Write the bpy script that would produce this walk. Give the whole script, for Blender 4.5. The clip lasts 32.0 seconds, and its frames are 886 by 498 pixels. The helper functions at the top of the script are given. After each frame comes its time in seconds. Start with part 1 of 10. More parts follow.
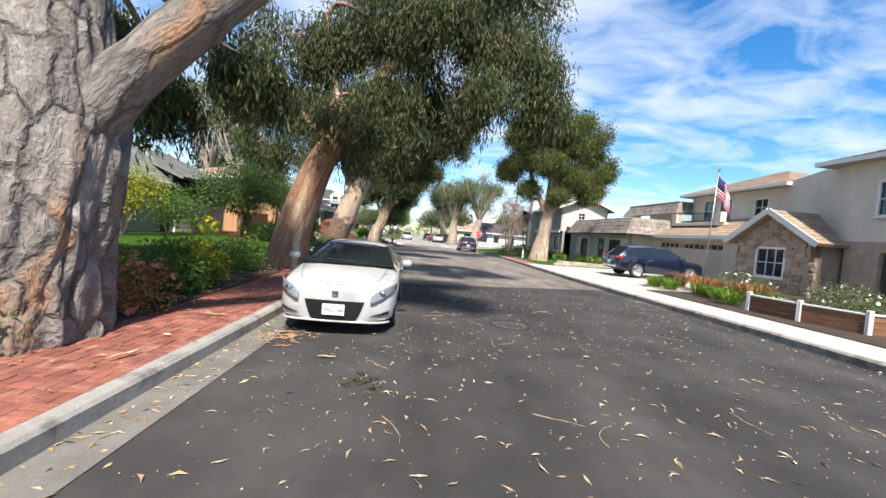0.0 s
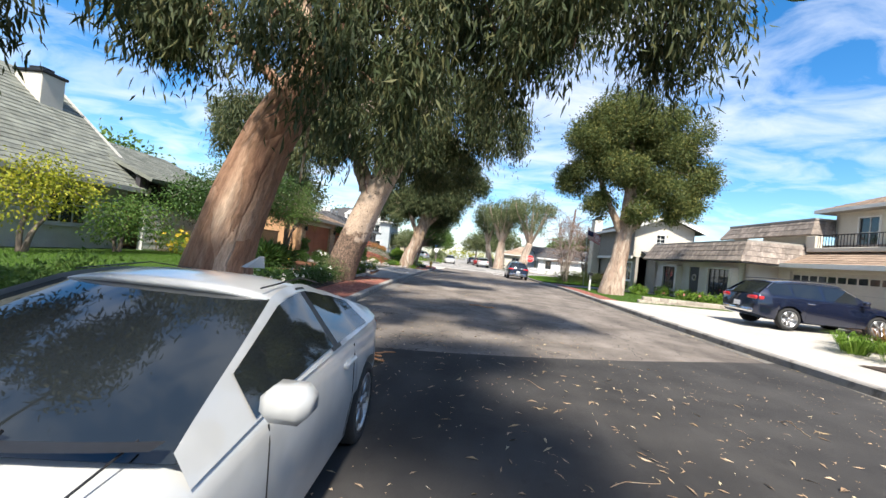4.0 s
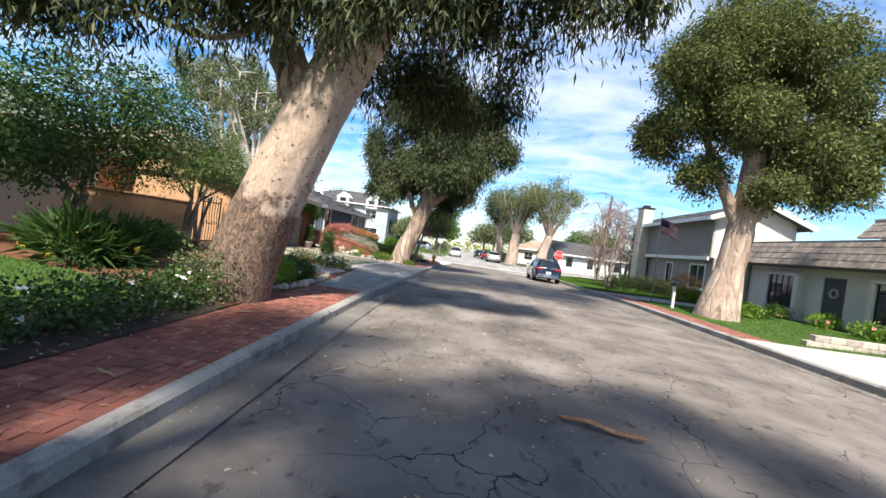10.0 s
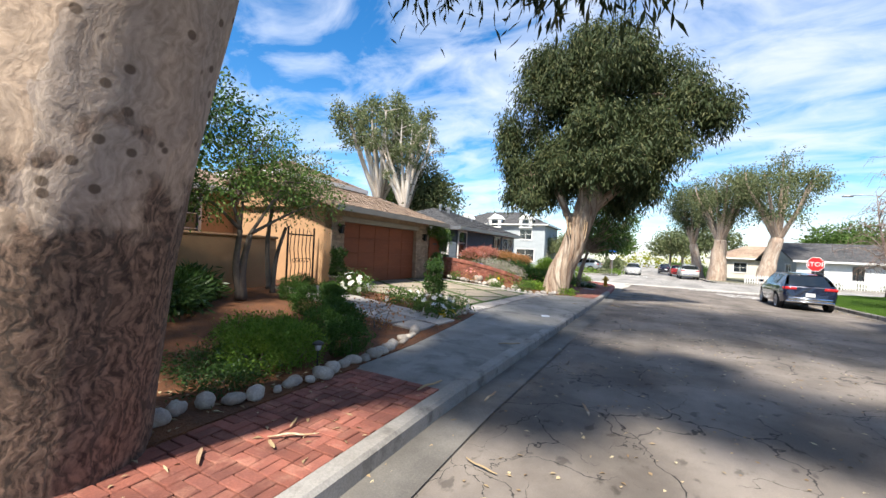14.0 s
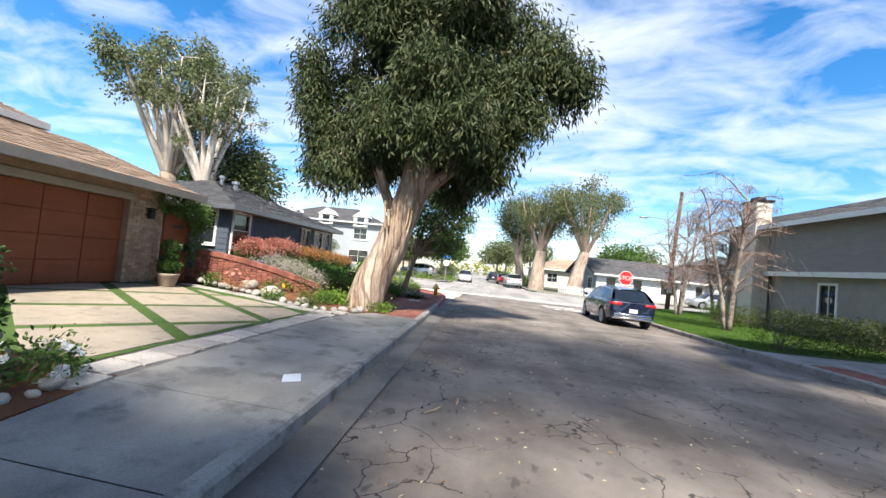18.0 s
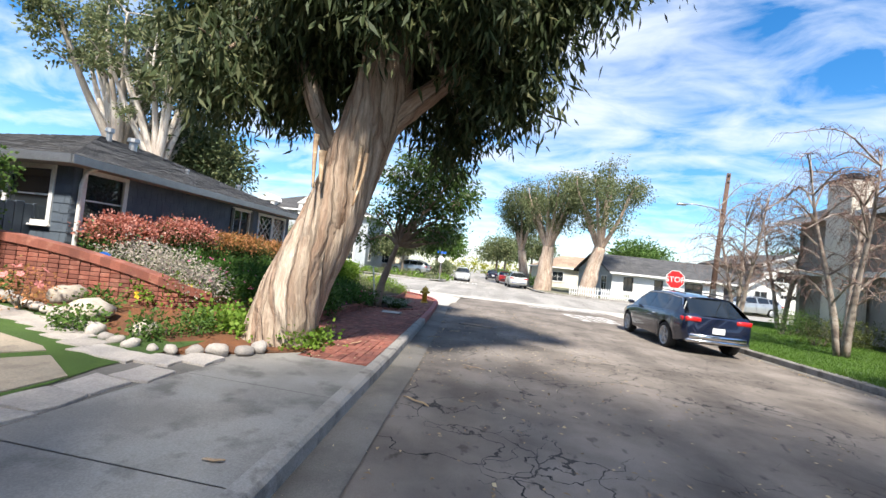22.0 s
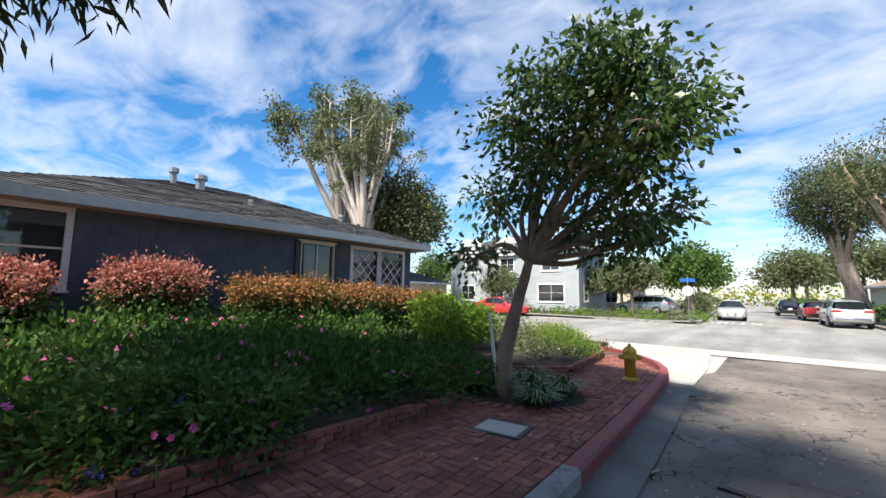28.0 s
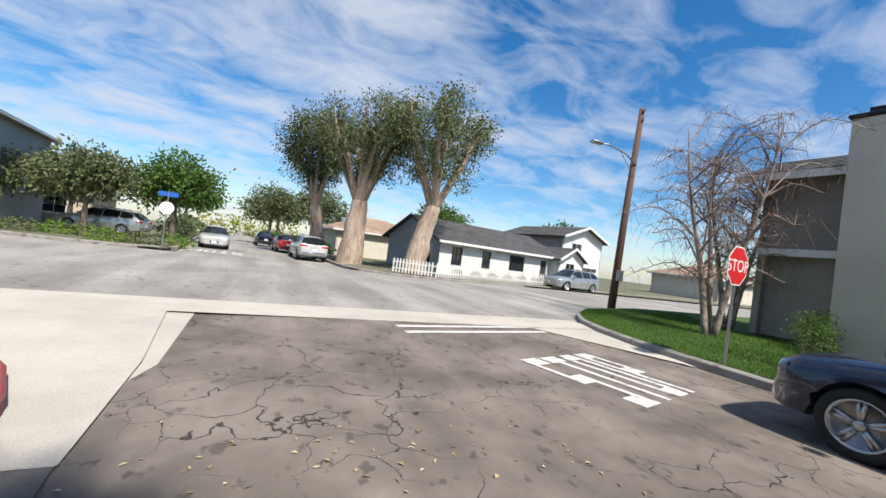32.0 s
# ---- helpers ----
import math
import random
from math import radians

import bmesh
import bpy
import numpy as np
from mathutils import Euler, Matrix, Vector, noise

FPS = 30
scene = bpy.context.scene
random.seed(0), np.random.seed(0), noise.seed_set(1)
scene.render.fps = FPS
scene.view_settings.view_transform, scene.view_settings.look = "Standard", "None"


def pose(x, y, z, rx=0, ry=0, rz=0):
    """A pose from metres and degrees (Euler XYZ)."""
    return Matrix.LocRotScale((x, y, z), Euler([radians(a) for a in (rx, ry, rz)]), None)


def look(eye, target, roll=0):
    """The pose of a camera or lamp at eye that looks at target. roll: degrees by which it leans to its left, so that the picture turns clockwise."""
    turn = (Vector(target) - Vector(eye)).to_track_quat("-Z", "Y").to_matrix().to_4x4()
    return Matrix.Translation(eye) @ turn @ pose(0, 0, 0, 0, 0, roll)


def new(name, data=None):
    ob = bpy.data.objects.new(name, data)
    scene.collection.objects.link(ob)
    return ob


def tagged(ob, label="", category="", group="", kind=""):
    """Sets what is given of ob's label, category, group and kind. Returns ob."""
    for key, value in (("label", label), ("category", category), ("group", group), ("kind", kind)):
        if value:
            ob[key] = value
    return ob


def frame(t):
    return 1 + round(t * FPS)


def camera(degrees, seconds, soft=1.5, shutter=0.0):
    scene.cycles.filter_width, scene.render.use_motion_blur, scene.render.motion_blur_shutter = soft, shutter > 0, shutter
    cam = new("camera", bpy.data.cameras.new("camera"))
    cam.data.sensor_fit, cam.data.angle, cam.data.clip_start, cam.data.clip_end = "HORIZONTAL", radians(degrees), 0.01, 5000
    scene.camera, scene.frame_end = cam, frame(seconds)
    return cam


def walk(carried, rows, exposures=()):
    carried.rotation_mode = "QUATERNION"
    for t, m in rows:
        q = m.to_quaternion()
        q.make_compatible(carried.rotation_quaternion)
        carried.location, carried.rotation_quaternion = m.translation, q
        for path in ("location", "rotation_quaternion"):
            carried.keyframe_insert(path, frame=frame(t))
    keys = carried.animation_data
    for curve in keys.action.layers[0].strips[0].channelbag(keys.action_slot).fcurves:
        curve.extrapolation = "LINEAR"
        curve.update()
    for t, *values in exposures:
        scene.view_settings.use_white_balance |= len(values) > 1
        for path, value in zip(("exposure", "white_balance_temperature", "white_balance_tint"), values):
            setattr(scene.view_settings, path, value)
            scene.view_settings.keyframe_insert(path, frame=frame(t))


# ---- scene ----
cam = camera(96.9, 32.0)
EXPOSURE = 1.12
PATH = [
    (0, pose(-0.150, -0.018, 1.595, 87.67, -5.07, -0.41)),
    (0.5, pose(-0.144, 0.704, 1.599, 88.49, -5.26, 3.81)),
    (1, pose(-0.115, 1.441, 1.607, 89.12, -5.55, 3.87)),
    (1.5, pose(-0.084, 2.171, 1.614, 89.57, -5.44, 4.02)),
    (2, pose(-0.059, 2.873, 1.610, 90.23, -5.39, 4.38)),
    (2.5, pose(-0.044, 3.543, 1.594, 90.32, -5.76, 4.71)),
    (4.5, pose(-0.079, 6.285, 1.572, 90.69, -6.03, 8.35)),
    (5, pose(-0.101, 6.959, 1.570, 90.99, -5.57, 12.45)),
    (5.5, pose(-0.140, 7.651, 1.571, 89.99, -5.57, 14.13)),
    (6, pose(-0.216, 8.370, 1.575, 88.90, -6.10, 11.95)),
    (6.5, pose(-0.330, 9.090, 1.579, 88.29, -6.54, 10.37)),
    (7, pose(-0.472, 9.786, 1.582, 88.47, -7.02, 9.06)),
    (7.5, pose(-0.604, 10.467, 1.583, 88.80, -7.59, 7.53)),
    (8, pose(-0.738, 11.135, 1.582, 88.89, -7.86, 7.08)),
    (8.5, pose(-0.877, 11.804, 1.578, 89.07, -7.78, 7.29)),
    (9, pose(-1.020, 12.486, 1.574, 89.07, -7.79, 7.27)),
    (9.5, pose(-1.164, 13.185, 1.571, 89.09, -7.87, 7.34)),
    (10, pose(-1.299, 13.897, 1.570, 89.15, -7.68, 6.71)),
    (10.5, pose(-1.431, 14.601, 1.574, 89.02, -7.92, 5.06)),
    (11, pose(-1.557, 15.289, 1.582, 89.26, -8.06, 2.89)),
    (11.5, pose(-1.712, 15.946, 1.595, 89.13, -7.77, 3.54)),
    (12, pose(-1.836, 16.624, 1.614, 89.50, -7.12, 4.66)),
    (12.5, pose(-1.949, 17.287, 1.631, 89.51, -6.54, 6.24)),
    (13, pose(-2.005, 18.000, 1.642, 89.43, -5.64, 9.75)),
    (13.5, pose(-2.061, 18.703, 1.644, 90.02, -4.12, 18.32)),
    (14, pose(-2.080, 19.436, 1.640, 90.28, -2.69, 30.31)),
    (14.5, pose(-2.094, 20.123, 1.629, 90.69, -1.73, 37.06)),
    (15, pose(-2.095, 20.736, 1.611, 91.27, -3.69, 20.51)),
    (15.5, pose(-2.072, 21.329, 1.584, 91.67, -5.37, 12.12)),
    (17.5, pose(-2.470, 24.158, 1.591, 92.30, -5.67, 7.66)),
    (18, pose(-2.555, 24.872, 1.599, 92.33, -5.61, 7.69)),
    (18.5, pose(-2.600, 25.598, 1.606, 92.43, -5.60, 7.44)),
    (19, pose(-2.632, 26.329, 1.608, 92.48, -5.51, 7.53)),
    (19.5, pose(-2.664, 27.013, 1.602, 92.90, -5.74, 7.03)),
    (20, pose(-2.732, 27.637, 1.593, 92.74, -5.82, 6.93)),
    (20.5, pose(-2.779, 28.276, 1.586, 92.70, -5.73, 7.04)),
    (21, pose(-2.910, 28.878, 1.578, 92.32, -5.79, 7.52)),
    (21.5, pose(-3.004, 29.511, 1.573, 92.36, -6.02, 7.38)),
    (22, pose(-3.069, 30.117, 1.572, 91.97, -5.88, 7.17)),
    (22.5, pose(-3.076, 30.750, 1.573, 91.95, -5.94, 7.09)),
    (23, pose(-3.063, 31.387, 1.568, 91.99, -5.47, 7.05)),
    (23.5, pose(-3.022, 32.038, 1.559, 92.05, -5.43, 7.09)),
    (24, pose(-3.006, 32.685, 1.545, 91.83, -5.62, 7.70)),
    (24.5, pose(-3.031, 33.325, 1.533, 91.44, -5.65, 8.51)),
    (25, pose(-3.089, 33.969, 1.536, 91.21, -6.18, 8.11)),
    (25.5, pose(-3.144, 34.577, 1.537, 91.14, -6.99, 6.06)),
    (27.5, pose(-3.280, 36.759, 1.506, 95.48, -1.78, 16.26)),
    (28, pose(-3.329, 37.364, 1.496, 96.41, -0.73, 40.61)),
    (28.5, pose(-3.410, 38.057, 1.487, 96.68, 0.39, 21.14)),
    (29, pose(-3.475, 38.850, 1.480, 95.99, -1.71, 11.81)),
    (29.5, pose(-3.541, 39.604, 1.469, 95.37, -2.93, 8.97)),
    (30, pose(-3.579, 40.309, 1.458, 94.56, -4.55, 7.07)),
    (30.5, pose(-3.704, 40.998, 1.445, 93.60, -6.35, 2.43)),
    (31, pose(-3.783, 41.764, 1.424, 92.48, -7.78, -6.03)),
    (31.5, pose(-3.822, 42.566, 1.395, 91.06, -8.26, -15.99)),
    (32, pose(-3.820, 43.332, 1.366, 90.68, -7.41, -25.62)),
]
walk(cam, PATH, [(t, EXPOSURE + d) for t, d in ((0.0, 0.0), (5.0, 0.1), (9.0, 0.15), (11.0, 0.05), (13.0, -0.1), (15.0, 0.2), (20.0, 0.15), (23.0, 0.1), (25.0, -0.05), (28.0, -0.1), (29.0, 0.0), (30.0, -0.1), (31.0, -0.3), (32.0, -0.5))])

# ---- light ----
SUN_AZ, SUN_EL = radians(172.0), radians(54.0)   # azimuth from +y towards +x, elevation
world = bpy.data.worlds.new("world")
scene.world = world
world.use_nodes = True
wn, wl = world.node_tree.nodes, world.node_tree.links
wn.clear()
sky = wn.new("ShaderNodeTexSky")
sky.sky_type, sky.sun_disc = "NISHITA", False
sky.sun_elevation, sky.sun_rotation = SUN_EL, SUN_AZ
sky.air_density, sky.dust_density, sky.ozone_density = 1.0, 0.6, 2.5
tc = wn.new("ShaderNodeTexCoord")
sep = wn.new("ShaderNodeSeparateXYZ")
wl.new(tc.outputs["Generated"], sep.inputs[0])


def wmath(op, a, b=None):
    n = wn.new("ShaderNodeMath")
    n.operation = op
    for i, v in enumerate((a, b)):
        if v is None:
            continue
        if isinstance(v, (int, float)):
            n.inputs[i].default_value = v
        else:
            wl.new(v, n.inputs[i])
    return n.outputs[0]


zz = wmath("ADD", wmath("MAXIMUM", sep.outputs[2], 0.0), 0.16)
comb = wn.new("ShaderNodeCombineXYZ")
wl.new(wmath("DIVIDE", sep.outputs[0], zz), comb.inputs[0])
wl.new(wmath("DIVIDE", sep.outputs[1], zz), comb.inputs[1])
cmap = wn.new("ShaderNodeMapping")
cmap.inputs["Rotation"].default_value = (0, 0, radians(62))
cmap.inputs["Scale"].default_value = (1.0, 1.5, 1)
wl.new(comb.outputs[0], cmap.inputs[0])
cloud_a = wn.new("ShaderNodeTexNoise")
cloud_a.inputs["Scale"].default_value, cloud_a.inputs["Detail"].default_value = 2.9, 10
cloud_a.inputs["Roughness"].default_value, cloud_a.inputs["Distortion"].default_value = 0.56, 0.5
wl.new(cmap.outputs[0], cloud_a.inputs["Vector"])
cloud_b = wn.new("ShaderNodeTexNoise")
cloud_b.inputs["Scale"].default_value, cloud_b.inputs["Detail"].default_value = 0.42, 3
wl.new(cmap.outputs[0], cloud_b.inputs["Vector"])
csum = wmath("ADD", wmath("MULTIPLY", cloud_a.outputs[0], 0.62), wmath("MULTIPLY", cloud_b.outputs[0], 0.5))
cramp = wn.new("ShaderNodeValToRGB")
cramp.color_ramp.elements[0].position, cramp.color_ramp.elements[1].position = 0.49, 0.72
cramp.color_ramp.elements[0].color, cramp.color_ramp.elements[1].color = (0, 0, 0, 1), (1, 1, 1, 1)
wl.new(csum, cramp.inputs[0])
cshade = wn.new("ShaderNodeValToRGB")
cshade.color_ramp.elements[0].position, cshade.color_ramp.elements[1].position = 0.5, 0.85
cshade.color_ramp.elements[0].color, cshade.color_ramp.elements[1].color = (5.2, 5.5, 6.0, 1), (3.75, 4.0, 4.65, 1)
wl.new(csum, cshade.inputs[0])
cmix = wn.new("ShaderNodeMix")
cmix.data_type = "RGBA"
wl.new(wmath("MULTIPLY", cramp.outputs[0], 0.8), cmix.inputs["Factor"])
hsv = wn.new("ShaderNodeHueSaturation")
hsv.inputs["Saturation"].default_value, hsv.inputs["Value"].default_value = 1.38, 0.95
wl.new(sky.outputs[0], hsv.inputs["Color"])
wl.new(hsv.outputs[0], cmix.inputs["A"])
wl.new(cshade.outputs[0], cmix.inputs["B"])
bg = wn.new("ShaderNodeBackground")
bg.inputs["Strength"].default_value = 0.11
wl.new(cmix.outputs["Result"], bg.inputs[0])
wl.new(bg.outputs[0], wn.new("ShaderNodeOutputWorld").inputs[0])

sun = new("sun", bpy.data.lights.new("sun", "SUN"))
sun.data.energy, sun.data.angle, sun.data.color = 4.6, radians(3.4), (1.0, 0.94, 0.84)
sun_from = Vector((math.sin(SUN_AZ) * math.cos(SUN_EL), math.cos(SUN_AZ) * math.cos(SUN_EL), math.sin(SUN_EL)))
sun.matrix_world = look(sun_from * 60, (0, 0, 0))

# ---- materials ----


def mat(name, c1, c2=None, rough=0.8, scale=3.0, fine=40.0, bump=0.3, metal=0.0, spec=0.4, stretch=(1, 1, 1), c3=None, island=0.0, coat=0.0, bdist=0.01, lo=0.38, hi=0.62):
    """Two-scale noise over world positions mixes c1, c2 and c3, and gives fine relief."""
    m = bpy.data.materials.new(name)
    m.use_nodes = True
    nt = m.node_tree
    n, l = nt.nodes, nt.links
    p = n["Principled BSDF"]
    p.inputs["Roughness"].default_value, p.inputs["Metallic"].default_value = rough, metal
    p.inputs["Specular IOR Level"].default_value, p.inputs["Coat Weight"].default_value = spec, coat
    if coat:
        p.inputs["Coat Roughness"].default_value = 0.04
    c2 = c2 or tuple(v * 0.8 for v in c1)
    g = n.new("ShaderNodeNewGeometry")
    mp = n.new("ShaderNodeMapping")
    mp.inputs["Scale"].default_value = stretch
    l.new(g.outputs["Position"], mp.inputs[0])

    def noise_tex(sc, det=5.0, ro=0.6):
        t = n.new("ShaderNodeTexNoise")
        t.inputs["Scale"].default_value, t.inputs["Detail"].default_value, t.inputs["Roughness"].default_value = sc, det, ro
        l.new(mp.outputs[0], t.inputs["Vector"])
        return t.outputs[0]

    def ramp(src, a, b):
        r = n.new("ShaderNodeMapRange")
        r.inputs["From Min"].default_value, r.inputs["From Max"].default_value = a, b
        l.new(src, r.inputs["Value"])
        return r.outputs["Result"]

    def mix(fac, a, b):
        x = n.new("ShaderNodeMix")
        x.data_type = "RGBA"
        if isinstance(fac, float):
            x.inputs["Factor"].default_value = fac
        else:
            l.new(fac, x.inputs["Factor"])
        for s, v in (("A", a), ("B", b)):
            if isinstance(v, tuple):
                x.inputs[s].default_value = (*v, 1)
            else:
                l.new(v, x.inputs[s])
        return x.outputs["Result"]

    big, small = noise_tex(scale), noise_tex(fine, 3.0)
    col = mix(ramp(big, lo, hi), c1, c2)
    if c3:
        col = mix(ramp(noise_tex(scale * 2.3, 6.0), 0.52, 0.66), col, c3)
    dark = mix(ramp(small, 0.35, 0.75), (0.72, 0.72, 0.72), (1.12, 1.12, 1.12))
    mul = n.new("ShaderNodeMix")
    mul.data_type, mul.blend_type = "RGBA", "MULTIPLY"
    mul.inputs["Factor"].default_value = 0.75
    l.new(col, mul.inputs["A"])
    l.new(dark, mul.inputs["B"])
    col = mul.outputs["Result"]
    if island:
        src = g.outputs["Random Per Island"] if island < 1 else n.new("ShaderNodeObjectInfo").outputs["Random"]
        hs = n.new("ShaderNodeHueSaturation")
        k = island % 1
        l.new(ramp(src, 0.0, 1.0), hs.inputs["Fac"])
        hs.inputs["Fac"].default_value = 1.0
        for lk in list(hs.inputs["Fac"].links):
            l.remove(lk)
        r = n.new("ShaderNodeMapRange")
        r.inputs["To Min"].default_value, r.inputs["To Max"].default_value = 1 - k, 1 + k
        l.new(src, r.inputs["Value"])
        l.new(r.outputs["Result"], hs.inputs["Value"])
        l.new(col, hs.inputs["Color"])
        col = hs.outputs["Color"]
    l.new(col, p.inputs["Base Color"])
    if bump:
        b = n.new("ShaderNodeBump")
        b.inputs["Strength"].default_value, b.inputs["Distance"].default_value = bump, bdist
        h = n.new("ShaderNodeMath")
        h.operation = "ADD"
        l.new(small, h.inputs[0])
        l.new(big, h.inputs[1])
        l.new(h.outputs[0], b.inputs["Height"])
        l.new(b.outputs[0], p.inputs["Normal"])
    m["col"] = 1
    return m


def leafmat(name, a, b, c=None, trans=0.3, rough=0.6):
    """Leaves: colour by leaf, partly see-through to light."""
    m = bpy.data.materials.new(name)
    m.use_nodes = True
    n, l = m.node_tree.nodes, m.node_tree.links
    n.remove(n["Principled BSDF"])
    g = n.new("ShaderNodeNewGeometry")
    r = n.new("ShaderNodeValToRGB")
    r.color_ramp.elements[0].color, r.color_ramp.elements[1].color = (*a, 1), (*(c or b), 1)
    r.color_ramp.elements.new(0.6).color = (*b, 1)
    l.new(g.outputs["Random Per Island"], r.inputs[0])
    p = n.new("ShaderNodeBsdfPrincipled")
    p.inputs["Roughness"].default_value = rough
    p.inputs["Specular IOR Level"].default_value = 0.22
    t = n.new("ShaderNodeBsdfTranslucent")
    x = n.new("ShaderNodeMixShader")
    x.inputs[0].default_value = trans
    l.new(r.outputs[0], p.inputs["Base Color"])
    l.new(r.outputs[0], t.inputs["Color"])
    l.new(p.outputs[0], x.inputs[1])
    l.new(t.outputs[0], x.inputs[2])
    l.new(x.outputs[0], n["Material Output"].inputs[0])
    return m


def asphalt(name, c1, c2, crack, scale=0.5):
    """Asphalt with grit, blotches and a net of tar-dark cracks (crack: 0 to 1)."""
    m = mat(name, c1, c2, 0.92, scale, 160.0, 0.5, bdist=0.006, spec=0.25, lo=0.36, hi=0.66)
    n, l = m.node_tree.nodes, m.node_tree.links
    p = n["Principled BSDF"]
    col = p.inputs["Base Color"].links[0].from_socket
    g = n.new("ShaderNodeNewGeometry")
    w = n.new("ShaderNodeTexNoise")
    w.inputs["Scale"].default_value, w.inputs["Detail"].default_value = 1.6, 6
    l.new(g.outputs["Position"], w.inputs["Vector"])
    add = n.new("ShaderNodeMix")
    add.data_type, add.blend_type = "RGBA", "LINEAR_LIGHT"
    add.inputs["Factor"].default_value = 0.42
    l.new(g.outputs["Position"], add.inputs["A"])
    l.new(w.outputs["Color"], add.inputs["B"])
    last = col
    for sc, width, amount in ((0.42, 0.010, 1.0), (1.15, 0.011, 0.85)):
        v = n.new("ShaderNodeTexVoronoi")
        v.feature = "DISTANCE_TO_EDGE"
        v.inputs["Scale"].default_value = sc
        l.new(add.outputs["Result"], v.inputs["Vector"])
        k = n.new("ShaderNodeTexNoise")
        k.inputs["Scale"].default_value, k.inputs["Detail"].default_value = 0.33 + sc * 0.2, 2
        l.new(g.outputs["Position"], k.inputs["Vector"])
        r = n.new("ShaderNodeMapRange")
        r.inputs["From Min"].default_value, r.inputs["From Max"].default_value = 0.5 - 0.12 * crack, 0.62
        r.inputs["To Max"].default_value = width * sc * 1.6 * crack
        l.new(k.outputs[0], r.inputs["Value"])
        c = n.new("ShaderNodeMath")
        c.operation = "LESS_THAN"
        l.new(v.outputs["Distance"], c.inputs[0])
        l.new(r.outputs["Result"], c.inputs[1])
        s = n.new("ShaderNodeMath")
        s.operation = "MULTIPLY"
        s.inputs[1].default_value = amount
        l.new(c.outputs[0], s.inputs[0])
        x = n.new("ShaderNodeMix")
        x.data_type = "RGBA"
        x.inputs["B"].default_value = (0.02, 0.02, 0.02, 1)
        l.new(s.outputs[0], x.inputs["Factor"])
        l.new(last, x.inputs["A"])
        last = x.outputs["Result"]
    # long tyre-worn streaks along the street, and dark oil spots
    for sc, lo_, hi_, dark, pale in (((0.9, 0.10, 1.0), 0.36, 0.64, 0.8, 1.16), ((6.5, 4.2, 1.0), 0.61, 0.68, 1.0, 0.58 if crack else 0.88)):
        mp = n.new("ShaderNodeMapping")
        mp.inputs["Scale"].default_value = sc
        mp.inputs["Rotation"].default_value = (0, 0, radians(-4))
        l.new(g.outputs["Position"], mp.inputs[0])
        k = n.new("ShaderNodeTexNoise")
        k.inputs["Scale"].default_value, k.inputs["Detail"].default_value = 1.0, 4
        l.new(mp.outputs[0], k.inputs["Vector"])
        r = n.new("ShaderNodeMapRange")
        r.inputs["From Min"].default_value, r.inputs["From Max"].default_value = lo_, hi_
        r.inputs["To Min"].default_value, r.inputs["To Max"].default_value = dark, pale
        l.new(k.outputs[0], r.inputs["Value"])
        x = n.new("ShaderNodeMix")
        x.data_type, x.blend_type = "RGBA", "MULTIPLY"
        x.inputs["Factor"].default_value = 1.0
        l.new(last, x.inputs["A"])
        l.new(r.outputs["Result"], x.inputs["B"])
        last = x.outputs["Result"]
    l.new(last, p.inputs["Base Color"])
    return m


def glassmat(name, col=(0.02, 0.025, 0.03), rough=0.03, alpha=None):
    m = bpy.data.materials.new(name)
    m.use_nodes = True
    p = m.node_tree.nodes["Principled BSDF"]
    p.inputs["Base Color"].default_value = (*col, 1)
    p.inputs["Roughness"].default_value = rough
    p.inputs["Specular IOR Level"].default_value = 0.8
    if alpha is not None:
        p.inputs["Alpha"].default_value = alpha
    return m


def plain(name, col, rough=0.5, metal=0.0, spec=0.5, coat=0.0):
    if coat:
        return mat(name, col, tuple(v * 0.94 for v in col), rough, 1.5, 2.0, 0.0, metal, spec, coat=coat)
    return mat(name, col, tuple(v * 0.9 for v in col), rough, 6.0, 60.0, 0.05, metal, spec, coat=coat)

